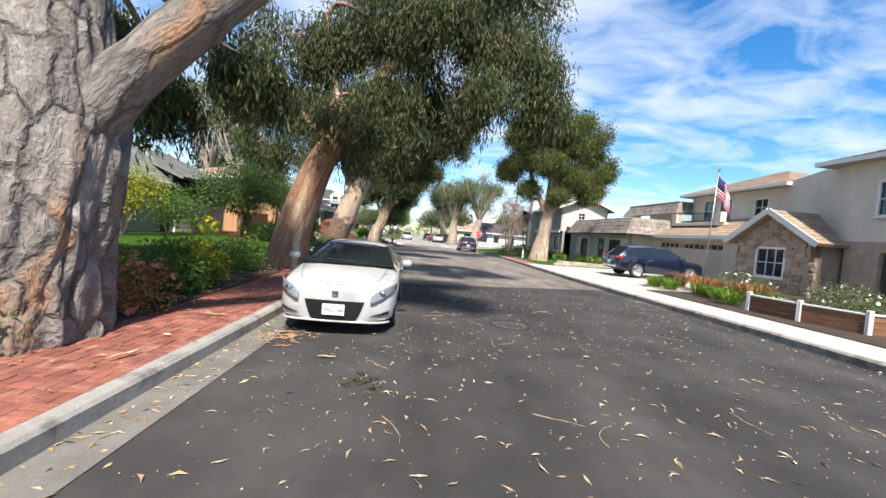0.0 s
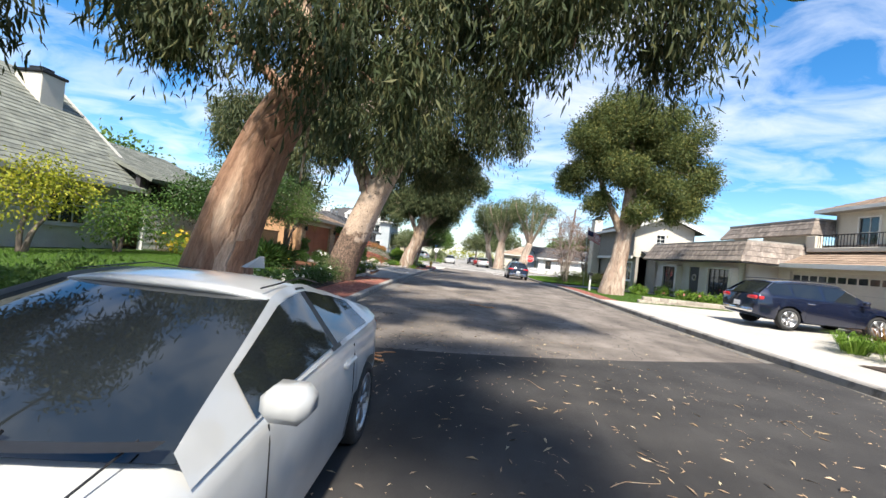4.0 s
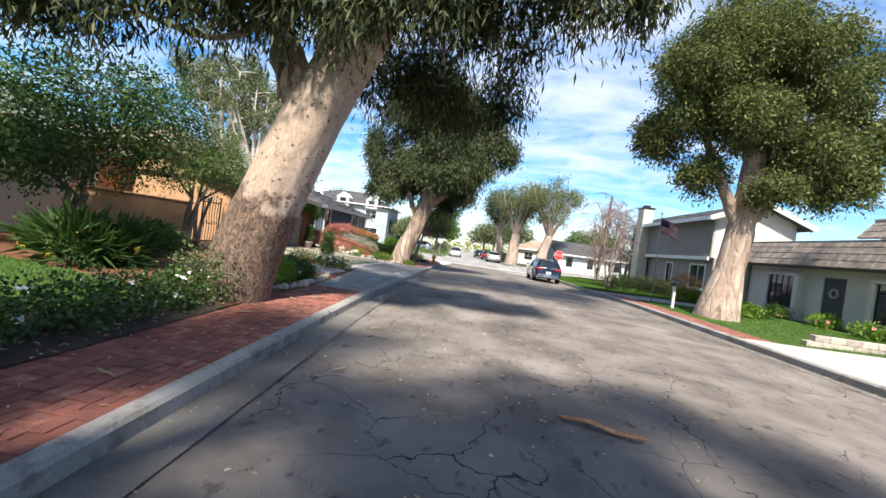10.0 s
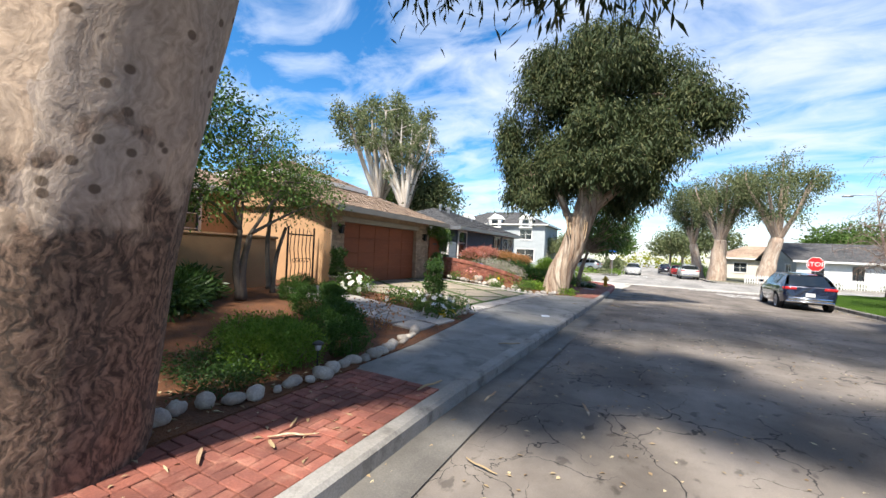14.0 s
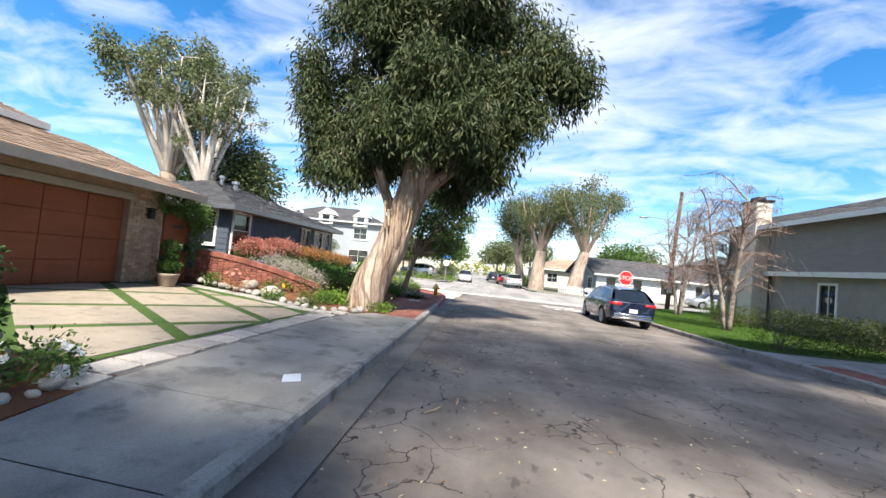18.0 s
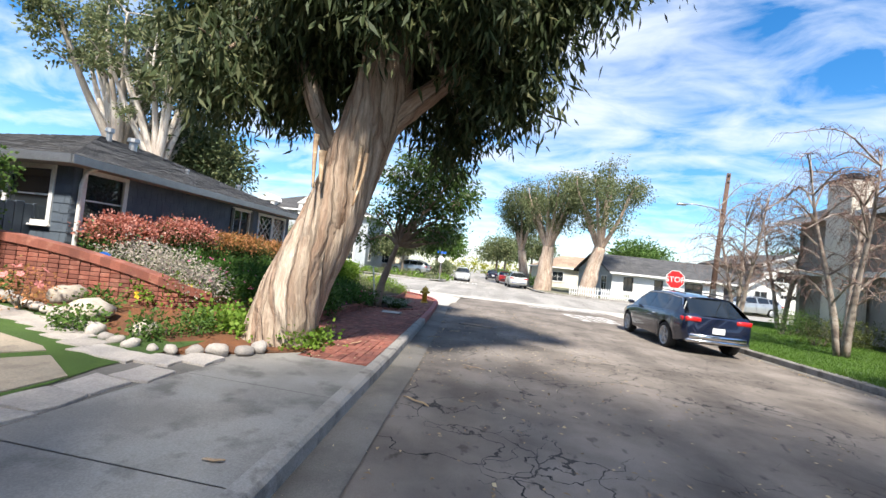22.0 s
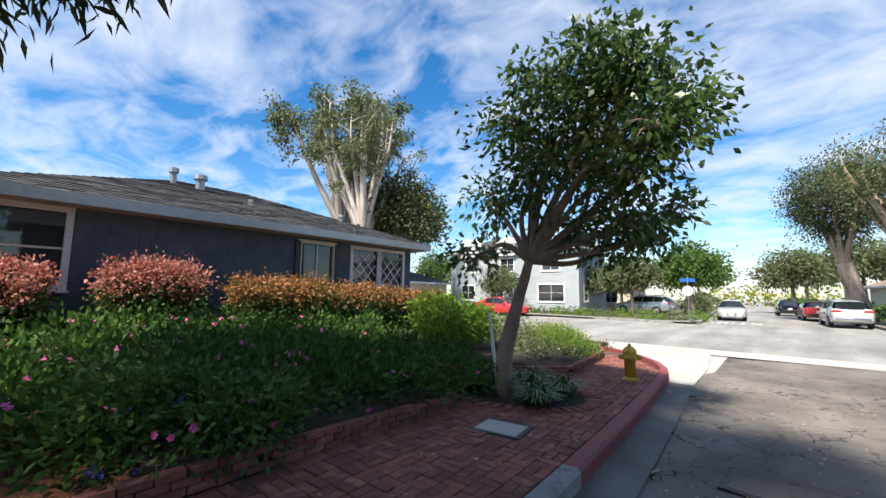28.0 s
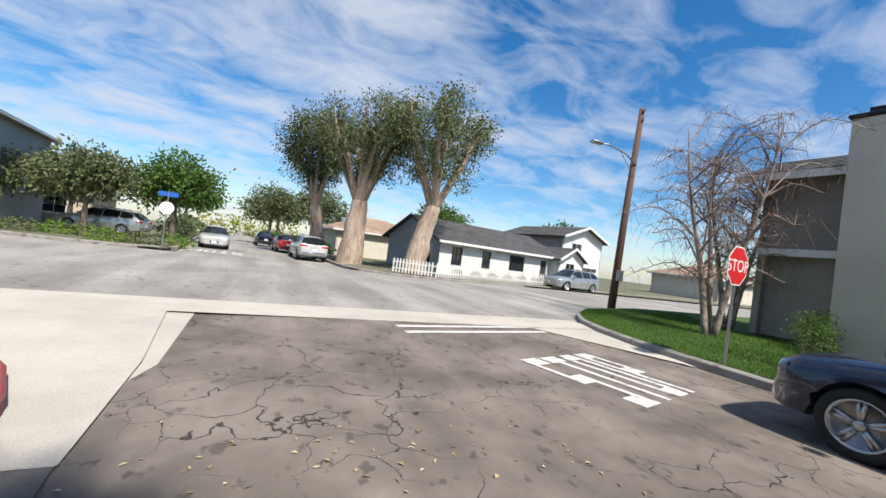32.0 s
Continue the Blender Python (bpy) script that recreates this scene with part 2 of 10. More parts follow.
def barkmat(name, cols, scale, along, crack=0.5, bump=0.8, foot=None, warp=0.35, spots=0.0):
    """Flakes and cracks laid along the trunk: cells over the trunk's own grain coordinates, each with its own tone."""
    m = bpy.data.materials.new(name)
    m.use_nodes = True
    n, l = m.node_tree.nodes, m.node_tree.links
    p = n["Principled BSDF"]
    p.inputs["Roughness"].default_value, p.inputs["Specular IOR Level"].default_value = 0.92, 0.25
    at = n.new("ShaderNodeAttribute")
    at.attribute_name = "grain"
    wob = n.new("ShaderNodeTexNoise")
    wob.inputs["Scale"].default_value, wob.inputs["Detail"].default_value = 3.0, 6
    l.new(at.outputs["Vector"], wob.inputs["Vector"])
    ma = n.new("ShaderNodeVectorMath")
    ma.operation = "MULTIPLY_ADD"
    l.new(wob.outputs["Color"], ma.inputs[0])
    ma.inputs[1].default_value = (warp, warp, warp * 2)
    l.new(at.outputs["Vector"], ma.inputs[2])
    mp = n.new("ShaderNodeMapping")
    mp.inputs["Scale"].default_value = (1, 1, along)
    l.new(ma.outputs[0], mp.inputs[0])

    def vor(feature, sc):
        v = n.new("ShaderNodeTexVoronoi")
        v.feature = feature
        v.inputs["Scale"].default_value = sc
        l.new(mp.outputs[0], v.inputs["Vector"])
        return v

    def rng_map(src, a, b, c=0.0, d=1.0):
        r = n.new("ShaderNodeMapRange")
        for k, v in zip(("From Min", "From Max", "To Min", "To Max"), (a, b, c, d)):
            r.inputs[k].default_value = v
        l.new(src, r.inputs["Value"])
        return r.outputs["Result"]

    def mixc(fac, a, b, mode="MIX"):
        x = n.new("ShaderNodeMix")
        x.data_type, x.blend_type = "RGBA", mode
        for s, v in (("Factor", fac), ("A", a), ("B", b)):
            if isinstance(v, (tuple, float)):
                x.inputs[s].default_value = v if isinstance(v, float) else (*v, 1)
            else:
                l.new(v, x.inputs[s])
        return x.outputs["Result"]

    cell, edge, fine = vor("F1", scale), vor("DISTANCE_TO_EDGE", scale), vor("DISTANCE_TO_EDGE", scale * 2.7)
    tone = n.new("ShaderNodeSeparateColor")
    l.new(cell.outputs["Color"], tone.inputs[0])
    ramp = n.new("ShaderNodeValToRGB")
    e = ramp.color_ramp.elements
    e[0].position, e[0].color = 0.0, (*cols[0], 1)
    e[1].position, e[1].color = 1.0, (*cols[-1], 1)
    for i, c in enumerate(cols[1:-1]):
        k = e.new((i + 1) / (len(cols) - 1))
        k.color = (*c, 1)
    nz = n.new("ShaderNodeTexNoise")
    nz.inputs["Scale"].default_value, nz.inputs["Detail"].default_value = scale * 0.8, 7
    l.new(mp.outputs[0], nz.inputs["Vector"])
    ad = n.new("ShaderNodeMath")
    ad.operation = "MULTIPLY_ADD"
    l.new(tone.outputs[0], ad.inputs[0])
    ad.inputs[1].default_value = 0.55
    l.new(rng_map(nz.outputs[0], 0.3, 0.7, -0.1, 0.55), ad.inputs[2])
    l.new(ad.outputs[0], ramp.inputs[0])
    col = ramp.outputs[0]
    gr = n.new("ShaderNodeTexNoise")
    gr.inputs["Scale"].default_value, gr.inputs["Detail"].default_value = 34, 5
    l.new(mp.outputs[0], gr.inputs["Vector"])
    col = mixc(1.0, col, mixc(rng_map(gr.outputs[0], 0.3, 0.7), (0.68, 0.66, 0.64), (1.15, 1.14, 1.12)), "MULTIPLY")
    big = rng_map(edge.outputs["Distance"], 0.0, 0.09)
    sml = rng_map(fine.outputs["Distance"], 0.0, 0.05)
    dark = tuple(v * 0.22 for v in cols[0])
    inv = rng_map(big, 0.0, 1.0, crack, 0.0)
    col = mixc(inv, col, dark)
    col = mixc(rng_map(sml, 0.0, 1.0, crack * 0.5, 0.0), col, dark)
    if spots:
        sp = n.new("ShaderNodeTexVoronoi")
        sp.inputs["Scale"].default_value = 7.0
        l.new(at.outputs["Vector"], sp.inputs["Vector"])
        col = mixc(rng_map(sp.outputs["Distance"], 0.15, 0.21, spots, 0.0), col, (0.10, 0.07, 0.05))
    if foot:
        sx = n.new("ShaderNodeSeparateXYZ")
        l.new(at.outputs["Vector"], sx.inputs[0])
        hz = n.new("ShaderNodeMath")
        hz.operation = "MULTIPLY_ADD"
        l.new(wob.outputs[0], hz.inputs[0])
        hz.inputs[1].default_value = 2.4
        l.new(sx.outputs[2], hz.inputs[2])
        fm = rng_map(hz.outputs[0], foot[0], foot[0] + 0.25, 1.0, 0.0)
        rough = mixc(rng_map(gr.outputs[0], 0.35, 0.65), foot[1], foot[2])
        rough = mixc(rng_map(sml, 0.0, 1.0, 0.8, 0.0), rough, dark)
        col = mixc(fm, col, rough)
    l.new(col, p.inputs["Base Color"])
    h = n.new("ShaderNodeMath")
    h.operation = "MULTIPLY_ADD"
    l.new(big, h.inputs[0])
    h.inputs[1].default_value = 0.8
    l.new(gr.outputs[0], h.inputs[2])
    h2 = n.new("ShaderNodeMath")
    h2.operation = "MULTIPLY_ADD"
    l.new(tone.outputs[1], h2.inputs[0])
    h2.inputs[1].default_value = 0.7
    l.new(h.outputs[0], h2.inputs[2])
    bp = n.new("ShaderNodeBump")
    bp.inputs["Strength"].default_value, bp.inputs["Distance"].default_value = bump, 0.035
    l.new(h2.outputs[0], bp.inputs["Height"])
    l.new(bp.outputs[0], p.inputs["Normal"])
    return m


ASPHALT_NEW = asphalt("asphalt_new", (0.036, 0.034, 0.033), (0.062, 0.058, 0.054), 0.0, 0.9)
ASPHALT_OLD = asphalt("asphalt_old", (0.125, 0.106, 0.091), (0.245, 0.211, 0.182), 0.42, 0.8)
ASPHALT_PALE = asphalt("asphalt_pale", (0.26, 0.245, 0.225), (0.34, 0.32, 0.295), 0.25, 0.35)
CONCRETE = mat("concrete", (0.22, 0.205, 0.185), (0.31, 0.295, 0.27), 0.9, 1.1, 70, 0.3, c3=(0.16, 0.15, 0.135))
CONCRETE_PALE = mat("concrete_pale", (0.50, 0.46, 0.40), (0.42, 0.39, 0.345), 0.9, 0.9, 70, 0.25)
KERB_GREY = mat("kerb_concrete", (0.33, 0.31, 0.285), (0.26, 0.24, 0.215), 0.9, 1.7, 60, 0.5, c3=(0.16, 0.145, 0.13))
GUTTER = mat("gutter_concrete", (0.19, 0.175, 0.155), (0.12, 0.11, 0.098), 0.95, 1.3, 70, 0.5)
KERB_RED = mat("kerb_red_paint", (0.30, 0.055, 0.055), (0.24, 0.06, 0.055), 0.7, 2.2, 50, 0.35, c3=(0.20, 0.085, 0.075))
BRICK = mat("paving_brick", (0.26, 0.088, 0.06), (0.19, 0.07, 0.052), 0.88, 2.4, 60, 0.5, c3=(0.31, 0.135, 0.095), island=1.28)
BRICK_STUFF = mat("paving_brick_far", (0.26, 0.088, 0.06), (0.19, 0.07, 0.052), 0.88, 2.4, 60, 0.5, c3=(0.31, 0.135, 0.095), island=0.28)
SAND = mat("joint_sand", (0.10, 0.07, 0.055), (0.15, 0.11, 0.085), 0.98, 3, 90, 0.5)
SOIL = mat("soil", (0.045, 0.032, 0.024), (0.075, 0.052, 0.038), 1.0, 2.5, 45, 1.0, bdist=0.03)
MULCH = mat("bark_mulch", (0.19, 0.075, 0.03), (0.11, 0.05, 0.025), 1.0, 3.0, 38, 1.0, bdist=0.03)
LAWN = mat("lawn_soil", (0.06, 0.11, 0.018), (0.045, 0.085, 0.016), 1.0, 1.2, 40, 0.8, bdist=0.02)
EARTH = mat("far_ground", (0.16, 0.15, 0.10), (0.10, 0.11, 0.06), 1.0, 0.08, 3, 0.2)
GRASS_BLADE = leafmat("grass_blade", (0.055, 0.12, 0.012), (0.085, 0.17, 0.02), (0.12, 0.2, 0.035), 0.3)
PAINT_ROAD = mat("road_paint", (0.72, 0.71, 0.68), (0.55, 0.53, 0.5), 0.8, 5, 60, 0.3, c3=(0.3, 0.29, 0.27))
STONE_PALE = mat("river_stone", (0.52, 0.45, 0.37), (0.38, 0.33, 0.28), 0.8, 9, 50, 0.3, island=1.25)
FLAGSTONE = mat("flagstone", (0.46, 0.41, 0.36), (0.34, 0.31, 0.285), 0.85, 3, 50, 0.5, island=1.2)

LEAF_EUC = leafmat("leaf_eucalyptus", (0.036, 0.054, 0.021), (0.062, 0.082, 0.034), (0.14, 0.135, 0.055), 0.24)
LEAF_EUC_DARK = leafmat("leaf_eucalyptus_dark", (0.034, 0.052, 0.02), (0.058, 0.08, 0.032), (0.125, 0.13, 0.055), 0.22)
LEAF_RT = leafmat("leaf_round_gum", (0.058, 0.085, 0.026), (0.10, 0.13, 0.042), (0.23, 0.215, 0.06), 0.3)
LEAF_DARK = leafmat("leaf_deep_green", (0.028, 0.06, 0.016), (0.05, 0.10, 0.024), (0.085, 0.15, 0.04), 0.25, 0.35)
LEAF_SAPLING = leafmat("leaf_street_tree", (0.042, 0.08, 0.02), (0.07, 0.12, 0.03), (0.11, 0.17, 0.05), 0.34, 0.32)
LEAF_MID = leafmat("leaf_mid_green", (0.055, 0.11, 0.022), (0.09, 0.16, 0.035), (0.14, 0.21, 0.05), 0.32)
LEAF_BRIGHT = leafmat("leaf_bright_green", (0.09, 0.17, 0.018), (0.15, 0.25, 0.03), (0.22, 0.32, 0.06), 0.35)
LEAF_OLIVE = leafmat("leaf_olive_green", (0.085, 0.115, 0.05), (0.14, 0.165, 0.075), (0.22, 0.225, 0.11), 0.3)
LEAF_BOX = leafmat("leaf_box", (0.032, 0.075, 0.014), (0.055, 0.12, 0.02), (0.10, 0.18, 0.035), 0.28)
LEAF_HEDGE = leafmat("leaf_clipped_hedge", (0.05, 0.07, 0.02), (0.085, 0.105, 0.03), (0.16, 0.16, 0.05), 0.28)
LEAF_PINK = leafmat("leaf_copper_pink", (0.30, 0.08, 0.06), (0.50, 0.20, 0.14), (0.62, 0.34, 0.30), 0.32)
LEAF_RUST = leafmat("leaf_rust", (0.16, 0.12, 0.03), (0.40, 0.18, 0.07), (0.52, 0.24, 0.12), 0.3)
LEAF_WHITE = leafmat("leaf_pale_bloom", (0.32, 0.27, 0.24), (0.48, 0.42, 0.38), (0.25, 0.28, 0.16), 0.25)
LEAF_YELLOW = leafmat("leaf_yellow_green", (0.16, 0.20, 0.02), (0.30, 0.32, 0.03), (0.5, 0.45, 0.05), 0.35)
PETAL_WHITE = plain("petal_white", (0.78, 0.76, 0.68), 0.7)
PETAL_PINK = plain("petal_pink", (0.75, 0.12, 0.36), 0.7)
PETAL_ROSE = plain("petal_rose", (0.62, 0.22, 0.2), 0.7)
PETAL_YELLOW = plain("petal_yellow", (0.75, 0.52, 0.03), 0.7)
PETAL_BLUE = plain("petal_blue", (0.16, 0.17, 0.55), 0.7)
DRY_LEAF = leafmat("dry_leaf", (0.20, 0.13, 0.07), (0.38, 0.28, 0.16), (0.55, 0.47, 0.30), 0.1, 0.8)

BARK_GREY = barkmat("bark_grey", ((0.29, 0.265, 0.25), (0.17, 0.15, 0.14), (0.31, 0.285, 0.265), (0.22, 0.19, 0.17), (0.40, 0.23, 0.135)), 3.0, 0.45, 0.55, 1.0, warp=0.22)
BARK_BROWN = barkmat("bark_peeling", ((0.23, 0.125, 0.085), (0.36, 0.215, 0.14), (0.27, 0.155, 0.10), (0.44, 0.29, 0.20), (0.62, 0.48, 0.36)), 3.6, 0.16, 0.12, 0.7, warp=0.12)
BARK_SMOOTH = barkmat("bark_smooth", ((0.30, 0.245, 0.205), (0.50, 0.38, 0.29), (0.38, 0.315, 0.275), (0.55, 0.44, 0.35)), 1.9, 0.3, 0.0, 0.2, (3.1, (0.06, 0.042, 0.033), (0.27, 0.18, 0.13)), spots=0.85)
BARK_TWIST = barkmat("bark_cream", ((0.24, 0.15, 0.10), (0.52, 0.42, 0.33), (0.34, 0.23, 0.165), (0.60, 0.51, 0.42)), 4.6, 0.12, 0.3, 1.0, warp=0.1)
BARK_PALE = barkmat("bark_pale", ((0.22, 0.14, 0.10), (0.50, 0.41, 0.33), (0.36, 0.26, 0.20), (0.56, 0.49, 0.41)), 3.6, 0.2, 0.2, 0.6, warp=0.12)
BARK_BONE = barkmat("bark_bone", ((0.42, 0.34, 0.28), (0.66, 0.6, 0.53), (0.5, 0.42, 0.36), (0.72, 0.67, 0.6)), 2.4, 0.25, 0.15, 0.4, warp=0.12)
BARK_DARK = mat("bark_dark", (0.12, 0.095, 0.075), (0.18, 0.15, 0.125), 0.95, 4, 40, 0.8, stretch=(1, 1, 0.4))
BARK_TAN = mat("bark_tan", (0.22, 0.155, 0.115), (0.30, 0.22, 0.165), 0.9, 5, 40, 0.6, stretch=(1, 1, 0.5))
BARK_BIRCH = mat("bark_birch", (0.42, 0.36, 0.31), (0.20, 0.15, 0.12), 0.9, 3, 30, 0.6, c3=(0.12, 0.09, 0.08))
TWIG = mat("bare_twig", (0.17, 0.10, 0.08), (0.24, 0.16, 0.13), 0.95, 3, 20, 0.2)
STRIP = mat("bark_strip", (0.42, 0.30, 0.19), (0.34, 0.22, 0.13), 0.85, 4, 40, 0.5, c3=(0.60, 0.50, 0.36), island=0.3)
WOOD_POLE = mat("pole_wood", (0.15, 0.085, 0.06), (0.10, 0.06, 0.045), 0.9, 5, 60, 0.6, stretch=(1, 1, 0.1))

SLAB_BUFF = mat("buff_concrete", (0.36, 0.30, 0.225), (0.29, 0.245, 0.19), 0.9, 1.6, 60, 0.3, c3=(0.24, 0.20, 0.155))
ORANGE_BARK = mat("fresh_bark", (0.50, 0.23, 0.10), (0.36, 0.16, 0.07), 0.85, 4, 40, 0.5, c3=(0.58, 0.36, 0.2), island=0.25)
WHITE_PAINT = mat("white_paint", (0.78, 0.77, 0.74), (0.72, 0.71, 0.68), 0.55, 2, 40, 0.1)
CREAM_STUCCO = mat("cream_stucco", (0.62, 0.54, 0.43), (0.57, 0.49, 0.39), 0.95, 1.2, 90, 0.5)
CREAM_PALE = mat("pale_stucco", (0.66, 0.61, 0.52), (0.60, 0.55, 0.47), 0.95, 1.0, 90, 0.5)
TAN_STUCCO = mat("tan_stucco", (0.52, 0.31, 0.165), (0.45, 0.27, 0.145), 0.95, 1.3, 80, 0.5)
GREY_SIDING = mat("grey_siding", (0.27, 0.245, 0.225), (0.24, 0.22, 0.20), 0.8, 1.5, 60, 0.2, stretch=(1, 1, 4))
COTTAGE = mat("cottage_board", (0.50, 0.49, 0.465), (0.43, 0.42, 0.40), 0.85, 1.5, 60, 0.2)
TAUPE = mat("taupe_board", (0.36, 0.33, 0.29), (0.31, 0.285, 0.25), 0.85, 1.5, 60, 0.2)
BLUE_SHINGLE = mat("blue_grey_shingle", (0.075, 0.095, 0.125), (0.10, 0.125, 0.155), 0.85, 2, 60, 0.4, island=1.2)
BLUE_WALL = mat("blue_grey_board", (0.075, 0.095, 0.125), (0.095, 0.12, 0.15), 0.85, 2, 60, 0.3)
BLUE_PALE = mat("pale_grey_siding_and_shade", (0.42, 0.45, 0.46), (0.37, 0.40, 0.42), 0.8, 1.5, 60, 0.2)
ROOF_SLATE = mat("roof_dark", (0.062, 0.062, 0.066), (0.085, 0.083, 0.083), 0.95, 2.5, 30, 0.8, c3=(0.11, 0.105, 0.10), island=0.25)
ROOF_GREEN = mat("roof_grey_green", (0.20, 0.21, 0.175), (0.15, 0.16, 0.14), 0.95, 2.5, 30, 0.8, island=0.2)
ROOF_SHAKE = mat("roof_shake", (0.27, 0.225, 0.19), (0.18, 0.15, 0.13), 0.95, 3, 30, 0.8, c3=(0.34, 0.29, 0.25), island=0.3)
ROOF_TAN = mat("roof_tan", (0.36, 0.26, 0.185), (0.28, 0.20, 0.145), 0.95, 3, 30, 0.8, island=0.2)
STONE_VENEER = mat("stone_veneer", (0.42, 0.32, 0.24), (0.32, 0.25, 0.195), 0.9, 3, 40, 0.5, island=1.3)
BRICK_TAN = mat("tan_brick", (0.44, 0.33, 0.24), (0.34, 0.25, 0.18), 0.9, 3, 50, 0.4, island=1.25)
GARAGE_RED = mat("redwood_door", (0.25, 0.072, 0.03), (0.20, 0.055, 0.024), 0.6, 2.0, 70, 0.2, stretch=(1, 0.15, 1))
GARAGE_CREAM = mat("cream_door", (0.58, 0.52, 0.44), (0.54, 0.485, 0.41), 0.7, 2, 40, 0.1)
DOOR_DARK = plain("door_dark", (0.05, 0.045, 0.05), 0.5)
METAL_DARK = plain("dark_metal", (0.03, 0.03, 0.032), 0.5, 0.6)
METAL_GREY = plain("galvanised_steel", (0.42, 0.42, 0.42), 0.45, 0.9)
CHROME = plain("chrome", (0.75, 0.75, 0.76), 0.12, 1.0)
ALLOY = plain("alloy", (0.55, 0.55, 0.56), 0.3, 0.9)
RUBBER = plain("rubber", (0.02, 0.02, 0.02), 0.85)
BLACK_TRIM = plain("black_trim", (0.018, 0.018, 0.02), 0.45)
GLASS_DARK = glassmat("window_glass")
GLASS_CAR = glassmat("car_glass", (0.012, 0.015, 0.017))
LAMP_CLEAR = glassmat("headlamp_lens", (0.42, 0.44, 0.47), 0.08)
HEADLAMP = glassmat("headlamp_smoked", (0.16, 0.17, 0.19), 0.06)
LAMP_RED = glassmat("tail_lens", (0.45, 0.012, 0.012), 0.12)
CAR_WHITE = plain("car_white", (0.50, 0.50, 0.485), 0.28, 0.0, 0.5, 0.9)
CAR_NAVY = plain("car_navy", (0.008, 0.013, 0.035), 0.25, 0.3, 0.5, 1.0)
CAR_RED = plain("car_red", (0.42, 0.02, 0.02), 0.28, 0.0, 0.5, 0.9)
CAR_SILVER = plain("car_silver", (0.42, 0.44, 0.44), 0.3, 0.6, 0.5, 0.9)
HYDRANT_YELLOW = mat("hydrant_paint", (0.74, 0.46, 0.05), (0.64, 0.38, 0.045), 0.55, 6, 50, 0.3, c3=(0.40, 0.22, 0.05))
SIGN_RED = plain("sign_red", (0.62, 0.025, 0.03), 0.4)
SIGN_WHITE = plain("sign_white", (0.82, 0.82, 0.82), 0.4)
SIGN_BLUE = plain("sign_blue", (0.02, 0.13, 0.5), 0.4)
FLAG_RED = plain("flag_red", (0.42, 0.03, 0.06), 0.8)
FLAG_WHITE = plain("flag_white", (0.75, 0.74, 0.74), 0.8)
FLAG_BLUE = plain("flag_blue", (0.02, 0.025, 0.09), 0.8)
WOOD_BOARD = mat("stained_board", (0.22, 0.105, 0.055), (0.16, 0.075, 0.042), 0.75, 3, 60, 0.4, stretch=(1, 1, 5), island=1.2)
TERRACOTTA = mat("clay_pot", (0.33, 0.27, 0.21), (0.25, 0.20, 0.16), 0.9, 6, 50, 0.4)
LIME_CLOTH = plain("lime_vest", (0.38, 0.75, 0.04), 0.8)

# ---- mesh helpers ----


